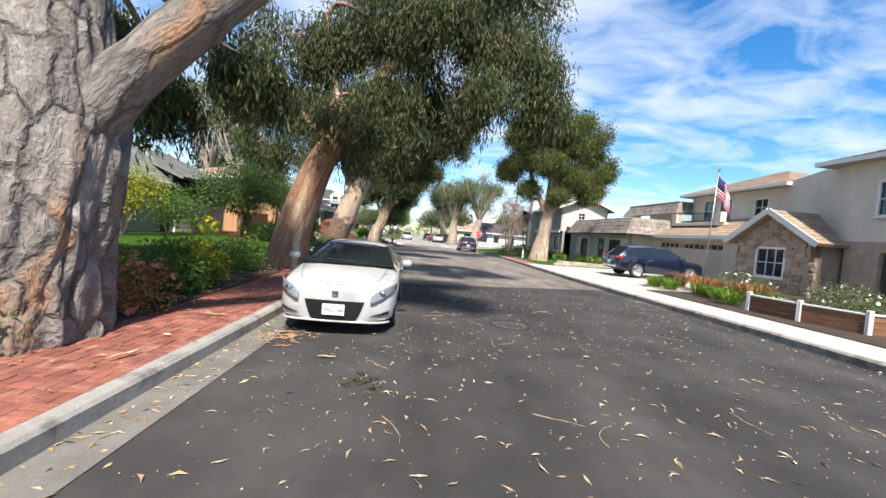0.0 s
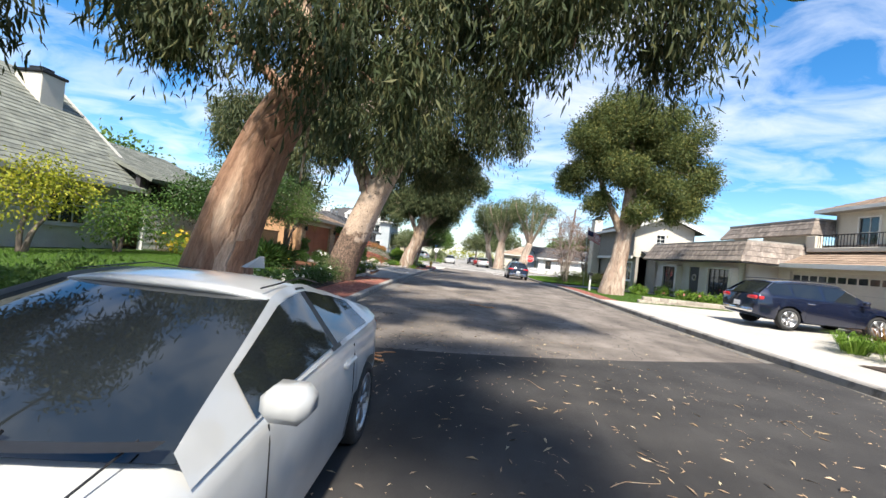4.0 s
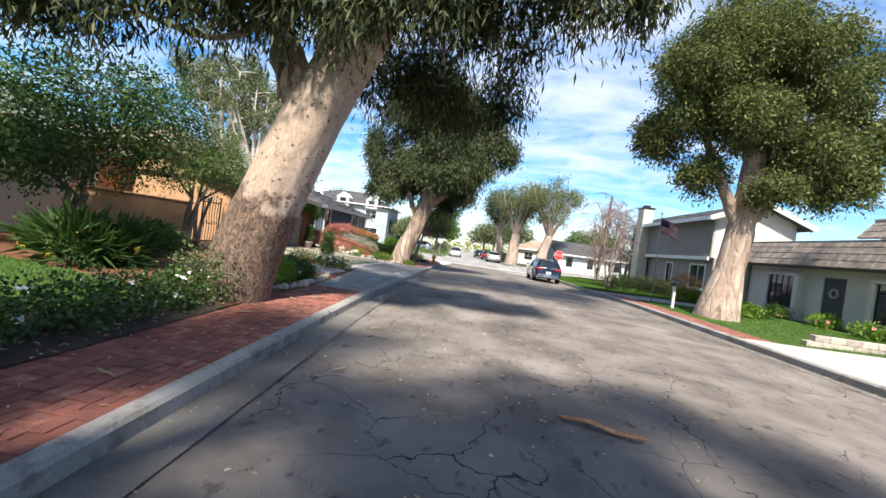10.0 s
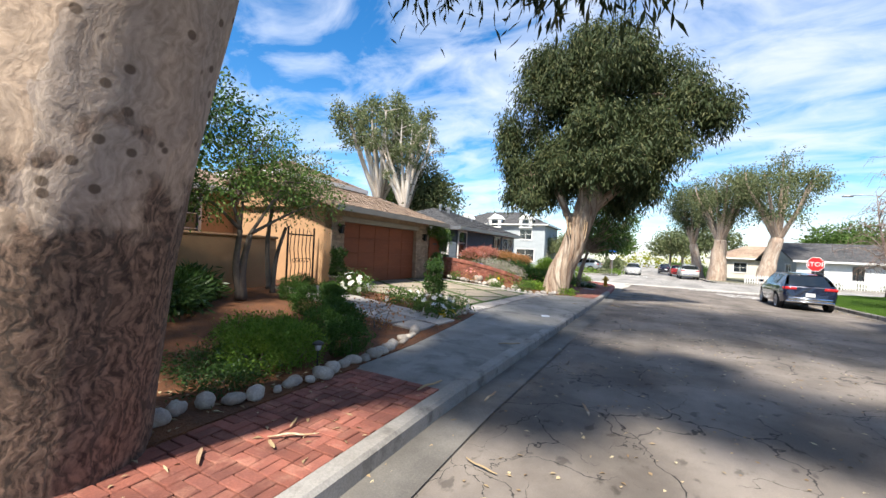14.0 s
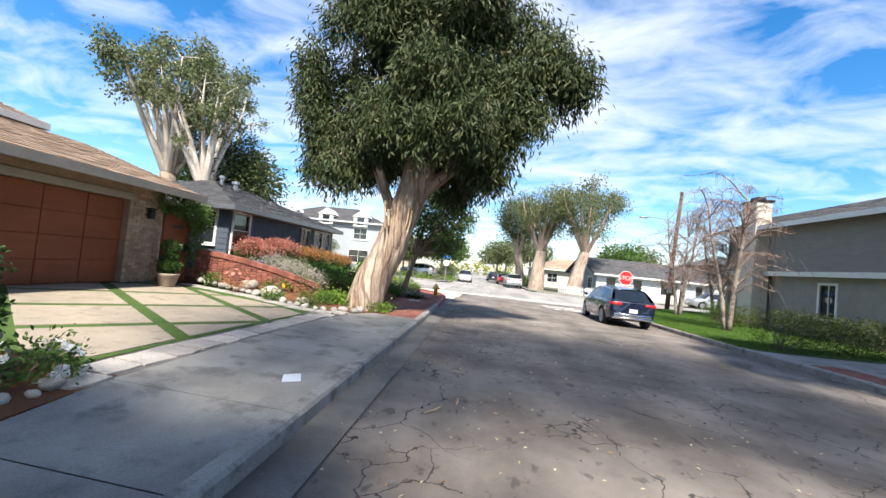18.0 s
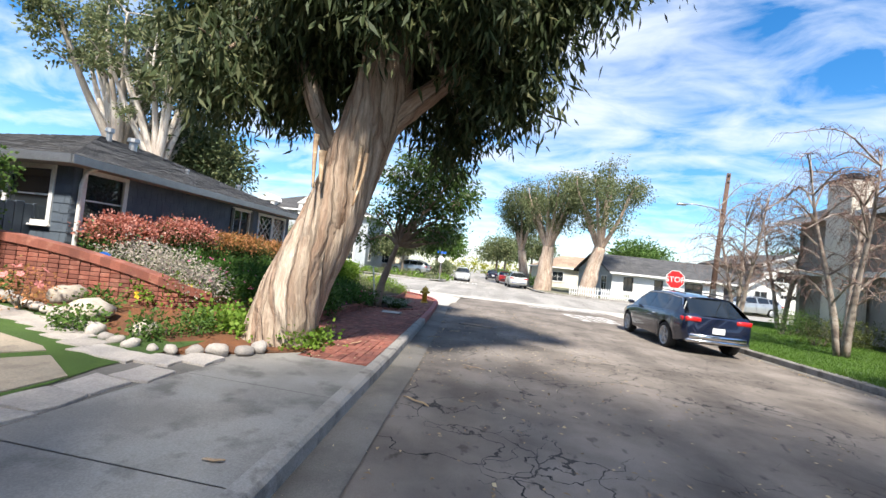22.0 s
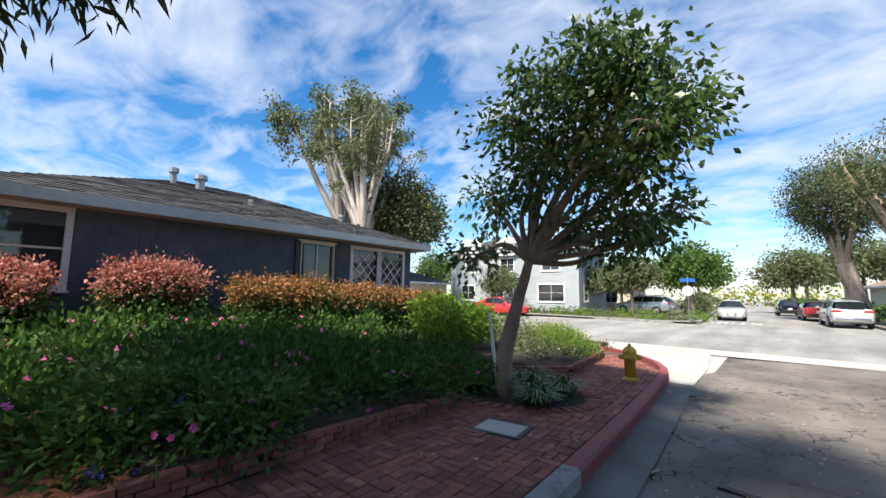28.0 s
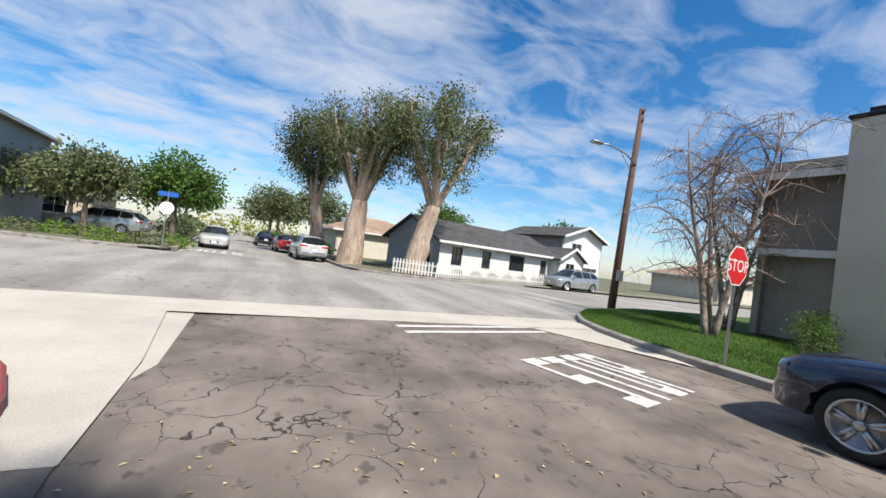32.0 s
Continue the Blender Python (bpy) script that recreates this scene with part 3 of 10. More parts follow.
class Geo:
    """Vertices and faces of one part."""

    def __init__(self):
        self.v, self.f = [], []

    def add(self, vs, fs):
        o = len(self.v)
        self.v.extend(tuple(p) for p in vs)
        self.f.extend(tuple(i + o for i in q) for q in fs)
        return self

    def box(self, x0, y0, z0, x1, y1, z1, m=None):
        vs = [Vector((x, y, z)) for x in (x0, x1) for y in (y0, y1) for z in (z0, z1)]
        if m:
            vs = [m @ v for v in vs]
        return self.add(vs, [(0, 1, 3, 2), (4, 6, 7, 5), (0, 4, 5, 1), (2, 3, 7, 6), (0, 2, 6, 4), (1, 5, 7, 3)])

    def rbox(self, x0, y0, z0, x1, y1, z1, c=0.01, m=None):
        """A box with chamfered edges."""
        lo, hi = (x0, y0, z0), (x1, y1, z1)
        idx, vs, fs = {}, [], []
        for sx in (0, 1):
            for sy in (0, 1):
                for sz in (0, 1):
                    s = (sx, sy, sz)
                    for ax in range(3):
                        p = [(hi[i] if s[i] else lo[i]) for i in range(3)]
                        for i in range(3):
                            if i != ax:
                                p[i] += -c if s[i] else c
                        idx[s, ax] = len(vs)
                        vs.append(m @ Vector(p) if m else Vector(p))
        for ax in range(3):
            a, b = (ax + 1) % 3, (ax + 2) % 3
            for k in (0, 1):
                q = []
                for i, j in ((0, 0), (1, 0), (1, 1), (0, 1)):
                    s = [0, 0, 0]
                    s[ax], s[a], s[b] = k, i, j
                    q.append(idx[tuple(s), ax])
                fs.append(tuple(q if k else q[::-1]))
            for i in (0, 1):
                for j in (0, 1):
                    s0, s1 = [0, 0, 0], [0, 0, 0]
                    s0[a], s0[b], s1[a], s1[b], s1[ax] = i, j, i, j, 1
                    q = (idx[tuple(s0), a], idx[tuple(s1), a], idx[tuple(s1), b], idx[tuple(s0), b])
                    fs.append(q if i == j else q[::-1])
        for sx in (0, 1):
            for sy in (0, 1):
                for sz in (0, 1):
                    q = tuple(idx[(sx, sy, sz), ax] for ax in range(3))
                    fs.append(q if (sx + sy + sz) % 2 else q[::-1])
        return self.add(vs, fs)

    def tube(self, pts, radii, seg=10, cap=True, wob=0.0, seed=0.0):
        pts = [Vector(p) for p in pts]
        n = len(pts)
        radii = radii if hasattr(radii, "__len__") else [radii] * n
        vs, fs, side = [], [], None
        for i, p in enumerate(pts):
            d = (pts[min(i + 1, n - 1)] - pts[max(i - 1, 0)]).normalized()
            if side is None:
                side = d.orthogonal().normalized()
            side = (side - d * side.dot(d)).normalized()
            up = d.cross(side)
            for k in range(seg):
                a = 2 * math.pi * k / seg
                dirv = side * math.cos(a) + up * math.sin(a)
                r = radii[i]
                if wob:
                    q = p * 1.7 + dirv * 0.9 + Vector((seed, seed, 0))
                    r *= 1 + wob * noise.noise(q) + wob * 0.5 * noise.noise(q * 3.1)
                vs.append(p + dirv * r)
        for i in range(n - 1):
            for k in range(seg):
                a, b = i * seg + k, i * seg + (k + 1) % seg
                fs.append((a, b, b + seg, a + seg))
        if cap:
            fs.append(tuple(range(seg))[::-1])
            fs.append(tuple(range((n - 1) * seg, n * seg)))
        return self.add(vs, fs)

    def lathe(self, prof, seg=16, m=None):
        """prof: (radius, z) from below."""
        vs, fs = [], []
        for r, z in prof:
            for k in range(seg):
                a = 2 * math.pi * k / seg
                v = Vector((r * math.cos(a), r * math.sin(a), z))
                vs.append(m @ v if m else v)
        n = len(prof)
        for i in range(n - 1):
            for k in range(seg):
                a, b = i * seg + k, i * seg + (k + 1) % seg
                fs.append((a, b, b + seg, a + seg))
        fs.append(tuple(range(seg))[::-1])
        fs.append(tuple(range((n - 1) * seg, n * seg)))
        return self.add(vs, fs)

    def prism(self, poly, z0, z1, m=None):
        n = len(poly)
        vs = [Vector((x, y, z0)) for x, y in poly] + [Vector((x, y, z1)) for x, y in poly]
        if m:
            vs = [m @ v for v in vs]
        return self.add(vs, [tuple(range(n))[::-1], tuple(range(n, 2 * n))] + [(i, (i + 1) % n, n + (i + 1) % n, n + i) for i in range(n)])

    def slab(self, corners, thick):
        """A flat plate: its corners in order, thickened along the normal downwards."""
        c = [Vector(p) for p in corners]
        nrm = (c[1] - c[0]).cross(c[2] - c[0]).normalized()
        if nrm.z < 0:
            nrm = -nrm
        n = len(c)
        vs = c + [p - nrm * thick for p in c]
        return self.add(vs, [tuple(range(n)), tuple(range(n, 2 * n))[::-1]] + [(i, n + i, n + (i + 1) % n, (i + 1) % n) for i in range(n)])

    def mesh(self, name, material, smooth=False):
        me = bpy.data.meshes.new(name)
        me.from_pydata(self.v, [], self.f)
        me.materials.append(material)
        if smooth:
            me.polygons.foreach_set("use_smooth", [True] * len(me.polygons))
        me.update()
        return me


def part(name, g, material, parent=None, label="", smooth=False, fix=True):
    me = g.mesh(name, material, smooth)
    if fix:
        b = bmesh.new()
        b.from_mesh(me)
        bmesh.ops.recalc_face_normals(b, faces=b.faces)
        b.to_mesh(me)
        b.free()
    ob = new(name, me)
    ob.parent = parent
    if label:
        ob["label"] = label
    return ob


def thing(name, label, category, x=0.0, y=0.0, z=0.0, rz=0.0, group="", kind=""):
    ob = new(name)
    ob.empty_display_size = 0.1
    ob.matrix_world = pose(x, y, z, 0, 0, rz)
    return tagged(ob, label, category, group, kind)


def solo(name, g, material, label, category, group="", kind="", smooth=False, fix=True):
    return tagged(part(name, g, material, None, "", smooth, fix), label, category, group, kind)


def quads(name, verts, nface, material, parent=None):
    """Many loose quads from an array of 4 corners each."""
    me = bpy.data.meshes.new(name)
    me.vertices.add(len(verts))
    me.vertices.foreach_set("co", np.asarray(verts, np.float32).ravel())
    me.loops.add(nface * 4)
    me.loops.foreach_set("vertex_index", np.arange(nface * 4, dtype=np.int32))
    me.polygons.add(nface)
    me.polygons.foreach_set("loop_start", np.arange(0, nface * 4, 4, dtype=np.int32))
    me.materials.append(material)
    me.update(calc_edges=True)
    ob = new(name, me)
    ob.parent = parent
    return ob


def norm(a):
    return a / np.maximum(np.linalg.norm(a, axis=-1, keepdims=True), 1e-9)


def leaf_quads(base, way, length, width, rng):
    """A pointed leaf at each base: rhombs of four corners."""
    n = len(base)
    side = norm(np.cross(way, rng.normal(size=(n, 3))))
    length, width = np.broadcast_to(length, n)[:, None], np.broadcast_to(width, n)[:, None]
    nrm = np.cross(way, side)
    mid = base + way * length * 0.42 + nrm * length * 0.06
    tip = base + way * length
    return np.stack([base, mid + side * width, tip, mid - side * width], 1).reshape(-1, 3)


def cloud(clumps, twigs, per, length, width, hang, rng, shell=0.35, spread=0.16, droop=0.0):
    """Leaves of a crown: sprays at the rim and inside of lumpy clumps, each (x, y, z, rx, ry, rz)."""
    c = np.array(clumps, float)
    vol = np.prod(c[:, 3:], axis=1) ** 0.72
    pick = rng.choice(len(c), twigs, p=vol / vol.sum())
    d = norm(rng.normal(size=(twigs, 3)))
    r = rng.random(twigs) ** shell
    lump = 1 + 0.22 * np.sin(d[:, 0] * 5 + pick * 2.1) * np.cos(d[:, 1] * 6 + pick) + 0.12 * np.sin(d[:, 2] * 9 + d[:, 0] * 7 + pick)
    centre = c[pick, :3] + d * (r * lump)[:, None] * c[pick, 3:]
    k = np.repeat(np.arange(twigs), per)
    off = rng.normal(size=(len(k), 3)) * spread
    off[:, 2] -= np.abs(rng.normal(size=len(k))) * droop
    base = centre[k] + off
    way = norm(d[k] * (1 - hang) + np.array([0, 0, -1.0]) * hang * 1.3 + rng.normal(size=(len(k), 3)) * 0.45)
    size = rng.uniform(0.6, 1.25, len(k))
    return leaf_quads(base, way, length * size, width * size, rng)


def leaves(name, parent, material, *args, **kw):
    v = cloud(*args, **kw)
    return quads(name, v, len(v) // 4, material, parent)


def smooth_path(pts, n):
    """n points along a soft curve through pts."""
    p = np.array(pts, float)
    t = np.concatenate([[0], np.cumsum(np.linalg.norm(np.diff(p, axis=0), axis=1))])
    u = np.linspace(0, t[-1], n)
    tan = np.gradient(p, t, axis=0)
    i = np.clip(np.searchsorted(t, u, "right") - 1, 0, len(t) - 2)
    h = (t[i + 1] - t[i])[:, None]
    s = ((u - t[i])[:, None]) / h
    return p[i] * (2 * s**3 - 3 * s**2 + 1) + tan[i] * h * (s**3 - 2 * s**2 + s) + p[i + 1] * (-2 * s**3 + 3 * s**2) + tan[i + 1] * h * (s**3 - s**2)
# ---- plan of the street ----


def XL(y):
    return float(np.interp(y, (-40, 0, 6.5, 12, 16, 20, 23, 28, 32, 36, 41, 43.5, 45, 46.9), (0.6, -2.45, -2.72, -3.15, -3.48, -3.82, -4.03, -4.17, -4.3, -4.47, -4.76, -4.92, -5.03, -5.2)))


def XR(y):
    return float(np.interp(y, (-40, 0, 8, 13, 18, 25, 30, 37, 47), (10.6, 7.6, 6.9, 6.3, 5.8, 5.4, 5.1, 4.7, 4.35)))


def zg(y):
    u = min(max((y - 30) / 16, 0), 1)
    return -0.2 * u * u * (3 - 2 * u)


def ribbon(g, ys, xa, xb, z, cols=2, under=0.0):
    """A strip of ground between two edges, as a grid; z(x, y) its height."""
    o = len(g.v)
    n = len(ys)
    for y in ys:
        a, b = xa(y), xb(y)
        for k in range(cols):
            x = a + (b - a) * k / (cols - 1)
            g.v.append((x, y, z(x, y)))
    for i in range(n - 1):
        for k in range(cols - 1):
            a = o + i * cols + k
            g.f.append((a, a + 1, a + cols + 1, a + cols))
    return g


def steps(a, b, d=0.5):
    n = max(2, int(abs(b - a) / d) + 1)
    return [a + (b - a) * i / (n - 1) for i in range(n)]


def seam(x):
    return float(np.interp(x, (-3.5, -1.25, 0.06, 2.45, 6.2), (11.3, 11.6, 11.85, 12.7, 14.6)))


def crown(x, y):
    a, b = XL(y), XR(y)
    u = (x - a) / (b - a) * 2 - 1
    return zg(y) + 0.02 - 0.05 * u * u




def surface(name, g, material, label):
    return tagged(part(name, g, material, None, "", False, False), label, name, kind="structure")


# one sheet of ground out to the horizon
g = Geo()
rad = [0, 20, 45, 80, 150, 300, 700, 1800]
for i, r in enumerate(rad):
    for k in range(48):
        a = 2 * math.pi * k / 48
        x, y = r * math.cos(a), 25 + r * math.sin(a)
        g.v.append((x, y, -0.42 - 0.012 * max(0, r - 60) if r < 400 else -4.6 - (r - 400) * 0.012))
for i in range(len(rad) - 1):
    for k in range(48):
        g.f.append((i * 48 + k, (i + 1) * 48 + k, (i + 1) * 48 + (k + 1) % 48, i * 48 + (k + 1) % 48))
surface("ground", g, EARTH, "dry earth and distant ground out to the horizon")

g = Geo()
ribbon(g, steps(10.9, 51.6), lambda y: XL(min(y, 46)) + 0.38, lambda y: XR(y) - 0.0, crown, 9)
surface("road", g, ASPHALT_OLD, "grey worn asphalt street with a net of dark cracks")
g = Geo()
o = []
for i, y in enumerate(steps(-40, 10.8, 0.8)):
    a, b = XL(y) + 0.38, XR(y)
    o.append([(a + (b - a) * k / 8, y) for k in range(9)])
for s in (0.33, 0.66, 1.0):
    a, b = XL(11.5) + 0.38, XR(13.5)
    o.append([(a + (b - a) * k / 8, 10.8 + (seam(a + (b - a) * k / 8) - 10.8) * s) for k in range(9)])
for r in o:
    for x, y in r:
        g.v.append((x, y, crown(x, y) + 0.012))
for i in range(len(o) - 1):
    for k in range(8):
        a = i * 9 + k
        g.f.append((a, a + 1, a + 10, a + 9))
surface("road", g, ASPHALT_NEW, "fresh dark asphalt at the start of the street")

# cross street and the street beyond
g = Geo()
ZI = -0.2
ribbon(g, steps(51.4, 66, 1.0), lambda y: -120, lambda y: 120, lambda x, y: ZI - 0.01 + 0.03 * math.sin((y - 51.4) / 14.6 * math.pi), 60)
surface("road", g, ASPHALT_PALE, "pale sun-bleached asphalt of the crossing street")
g = Geo()
ribbon(g, steps(65.9, 300, 6), lambda y: -7.2 - (y - 66) * 0.07, lambda y: 1.0 - (y - 66) * 0.07, lambda x, y: ZI - 0.02 - 0.004 * max(0, y - 80), 4)
surface("road", g, ASPHALT_PALE, "pale street going on beyond the crossing")
g = Geo()
g.add([(-12, 51.2, ZI + 0.022), (5.2, 51.2, ZI + 0.022), (5.2, 52.5, ZI + 0.026), (-12, 52.5, ZI + 0.026)], [(0, 1, 2, 3)])
g.add([(-5.2, 46.4, ZI - 0.004), (-4.72, 46.4, ZI + 0.0), (-4.75, 48.5, ZI + 0.01), (-5.0, 51.22, ZI + 0.02), (-9.5, 51.22, ZI + 0.02), (-7.6, 49.8, ZI + 0.0), (-5.6, 48.0, ZI + 0.0)], [(0, 1, 2, 3, 4, 5, 6)])
g.add([(4.2, 48.0, ZI + 0.005), (5.0, 51.21, ZI + 0.015), (2.6, 51.21, ZI + 0.012)], [(0, 1, 2)])
g.add([(-14, 46.0, ZI - 0.03), (-4.6, 46.0, ZI - 0.03), (-4.6, 51.3, ZI - 0.005), (-14, 51.3, ZI - 0.005)], [(0, 1, 2, 3)])
surface("gutter", g, CONCRETE_PALE, "pale concrete cross gutter along the crossing")

# kerbs and gutters


def kerb(name, pts, zf, material, label, width=0.16, height=0.14, side=1):
    """A kerb along pts (its road edge); side 1: the pavement lies to the left of the way walked along pts."""
    g = Geo()
    p = [Vector((x, y, 0)) for x, y in pts]
    for i, q in enumerate(p):
        d = (p[min(i + 1, len(p) - 1)] - p[max(i - 1, 0)]).normalized()
        nrm = Vector((-d.y, d.x, 0)) * side
        z = zf(q.y)
        for off, h in ((-0.005, -0.25), (0.0, height - 0.03), (0.03, height), (width, height + 0.004), (width, -0.25)):
            v = q + nrm * off
            g.v.append((v.x, v.y, z + h))
    for i in range(len(p) - 1):
        for k in range(4):
            a = i * 5 + k
            g.f.append((a, a + 1, a + 6, a + 5))
    g.f.append((0, 1, 2, 3, 4))
    g.f.append(tuple(len(g.v) - 5 + k for k in range(5)))
    return tagged(part(name, g, material, None), label, "kerb", kind="structure")


kerb("kerb", [(XL(y), y) for y in steps(-40, 40.9, 0.6)], zg, KERB_GREY, "weathered grey concrete kerb beside the brick walk")
corner_l = [(XL(y), y) for y in steps(40.9, 46.6, 0.4)] + [(-5.33, 47.3), (-5.62, 48.0), (-6.1, 48.7), (-6.7, 49.35), (-7.45, 49.95), (-8.4, 50.5)]
kerb("kerb", corner_l, zg, KERB_RED, "red-painted kerb round the corner by the hydrant")
kerb("kerb", [(-8.4, 50.5), (-10, 50.9), (-14, 51.1), (-60, 51.1)], zg, KERB_GREY, "grey concrete kerb along the crossing street")
kerb("kerb", [(XR(y), y) for y in steps(-40, 46.8, 0.6)], zg, KERB_GREY, "grey concrete kerb on the sunny side", side=-1)
corner_r = [(4.25, 46.8), (4.3, 48.2), (4.42, 49.6), (4.75, 51.0), (5.3, 52.2), (6.2, 53.3), (7.4, 54.2), (9.2, 54.9), (12, 55.3), (60, 55.6)]
kerb("kerb", corner_r, zg, KERB_GREY, "grey concrete kerb round the lawn corner", side=-1)
kerb("kerb", [(-60, 70), (-22, 67.5), (-11, 65.6), (-9.0, 65.8), (-8.0, 66.6), (-7.4, 68), (-8.6, 85), (-16, 190)], lambda y: ZI, KERB_GREY, "kerb of the far left corner")
kerb("kerb", [(60, 71), (17, 66.2), (5.4, 63.8), (3.0, 64.2), (1.6, 65.3), (1.0, 67), (-0.2, 85), (-7.5, 190)], lambda y: ZI, KERB_GREY, "kerb of the far right corner", side=-1)
g = Geo()
ribbon(g, steps(-40, 46.6), lambda y: XL(y) - 0.0, lambda y: XL(y) + 0.42, lambda x, y: zg(y) - 0.028 + 0.014 * (x - XL(y)) / 0.42 + 0.012)
surface("gutter", g, GUTTER, "stained concrete gutter strip below the kerb")
g = Geo()
ribbon(g, steps(-40, 46.6), lambda y: XR(y) - 0.3, lambda y: XR(y), lambda x, y: crown(x, y) + 0.008)
surface("gutter", g, GUTTER, "reddish stained gutter along the sunny kerb")

# pavements and yards, left


def yard_z(x, y):
    """Ground of the left yards, rising away from the walk."""
    d = max(0.0, XL(y) - 1.3 - x)
    return zg(y) + 0.15 + float(np.interp(y, (19, 22, 34.5, 38.5, 46, 50), (0.055, 0.042, 0.042, 0.17, 0.13, 0.03))) * min(d, 6)


def pit_edge(y):
    """Line of the brick edging of the corner garden, drawn back round the tree pit."""
    return float(np.interp(y, (35.4, 36.6, 39, 41.6, 42.2, 43.0, 44.0, 44.5, 44.9, 46.5, 47.8, 49.3), (-6.4, -6.65, -6.75, -6.8, -7.6, -8.0, -7.7, -6.9, -6.55, -6.7, -6.9, -7.5)))


WALK_Z = 0.135
g = Geo()
ribbon(g, steps(-30, 23.12), lambda y: XL(y) - 1.4, lambda y: XL(y) - 0.16, lambda x, y: zg(y) + WALK_Z - 0.03, 3)
surface("pavement", g, SAND, "sand bed of the brick walk")
g = Geo()
ribbon(g, steps(35.3, 46.5) + [47.2, 47.9, 48.5, 49.0], lambda y: pit_edge(y) - 0.1, lambda y: XL(min(y, 46.6)) - 0.16 - 0.62 * max(0, y - 46.7), lambda x, y: zg(y) + WALK_Z - 0.03, 3)
surface("pavement", g, SAND, "sand bed of the corner brick walk")
g = Geo()


def apron_in(y):
    return float(np.interp(y, (23.12, 24.5, 27, 28.5, 33.3, 34.6, 35.35), (-5.45, -5.5, -5.9, -6.2, -6.25, -6.05, -5.6)))


cuts = [23.13, 25.05, 26.95, 28.3, 30.3, 32.3, 33.95, 35.28]
for a, b in zip(cuts[:-1], cuts[1:]):
    ribbon(g, steps(a + 0.006, b - 0.006, 0.4), apron_in, lambda y: XL(y) - 0.165, lambda x, y: zg(y) + WALK_Z + 0.02 * min(1.0, (y - 23.0) / 1.6) * (XL(y) - x), 4)
ribbon(g, steps(33.5, 35.6, 0.3), lambda y: -6.9, lambda y: apron_in(min(y, 35.3)) + 0.01, lambda x, y: zg(y) + WALK_Z + 0.012, 3)
surface("pavement", g, CONCRETE, "blotched grey concrete driveway apron with scored joints")
g = Geo()
ribbon(g, steps(23.1, 35.3), apron_in, lambda y: XL(y) - 0.165, lambda x, y: zg(y) + WALK_Z - 0.015 + 0.02 * min(1.0, (y - 23.0) / 1.6) * (XL(y) - x), 2)
ribbon(g, steps(27.9, 34.4, 0.4), lambda y: -6.9, lambda y: apron_in(y) + 0.02, lambda x, y: yard_z(x, y) - 0.004, 3)
surface("pavement", g, GUTTER, "dark joints of the concrete apron")


def bed(name, y0, y1, xa, xb, material, label, dz=0.0, cols=8):
    g = Geo()
    ribbon(g, steps(y0, y1, 0.5), xa, xb, lambda x, y: yard_z(x, y) + dz + 0.02 * noise.noise(Vector((x * 1.3, y * 1.3, 0))), cols)
    k = len(g.v)
    rim = [i for i in range(cols)] + [i * cols + cols - 1 for i in range(1, k // cols)] + [k - 1 - i for i in range(1, cols)]
    for a, b in zip(rim[:-1], rim[1:]):
        va, vb = g.v[a], g.v[b]
        g.add([va, vb, (vb[0], vb[1], vb[2] - 0.4), (va[0], va[1], va[2] - 0.4)], [(0, 1, 2, 3)])
    return surface(name, g, material, label)


bed("ground", -30, 20.4, lambda y: XL(y) - 2.5, lambda y: XL(y) - 1.38, SOIL, "dark planting bed beside the brick walk")
lawn_l = bed("lawn", -30, 19.6, lambda y: -40, lambda y: XL(y) - 2.45, LAWN, "mown green front lawn", 0.01, 20)
bed("ground", 19.6, 23.2, lambda y: -16, lambda y: XL(y) - 1.38, MULCH, "mulched garden bed at the tree", 0.0, 12)
bed("ground", 23.2, 28.4, lambda y: -16, lambda y: apron_in(y) - 0.02, MULCH, "reddish mulched garden bed", 0.0, 14)
g = Geo()
o = []
for i in range(22):
    x = -16 + i * (16 - 5.63) / 21
    ya = float(np.interp(x, (-16, -11, -8.7, -7.05, -6.4, -6.0, -5.6), (36.6, 35.35, 34.95, 34.45, 34.75, 35.2, 35.5)))
    for k in range(9):
        y = ya + (38.25 - ya) * k / 8
        xx = min(x, pit_edge(y) if y > 36 else x)
        g.v.append((xx, y, yard_z(xx, y) + 0.02 * noise.noise(Vector((x * 1.3, y * 1.3, 0)))))
for i in range(21):
    for k in range(8):
        a = i * 9 + k
        g.f.append((a, a + 9, a + 10, a + 1))
for r in ([i * 9 for i in range(22)], [21 * 9 + k for k in range(9)]):
    for a, c in zip(r[:-1], r[1:]):
        va, vb = g.v[a], g.v[c]
        g.add([va, vb, (vb[0], vb[1], vb[2] - 0.4), (va[0], va[1], va[2] - 0.4)], [(0, 1, 2, 3)])
surface("ground", g, MULCH, "orange bark mulch under the twisted gum")
bed("ground", 38.2, 50.2, lambda y: -16, lambda y: pit_edge(y) - 0.05, SOIL, "dark soil of the corner garden", 0.06, 12)
g = Geo()
ribbon(g, steps(50.2, 51.0, 0.4), lambda y: -40, lambda y: -8.6, lambda x, y: ZI + 0.1, 4)
ribbon(g, steps(19.6, 50.2, 2), lambda y: -60, lambda y: -16, lambda x, y: 0.3, 4)
surface("ground", g, SOIL, "bare ground behind the houses")

# driveway slabs with turf joints
g = Geo()
ribbon(g, steps(28.4, 35.2), lambda y: -12.2, lambda y: -6.74 if y < 33.5 else -6.85, lambda x, y: yard_z(x, min(y, 34.4)) + 0.008, 10)
surface("lawn", g, LAWN, "strips of turf between the driveway slabs")

# pavements and yards, right


def right_z(x, y):
    return zg(y) + 0.14 + 0.02 * max(0.0, x - XR(y) - 1.5)


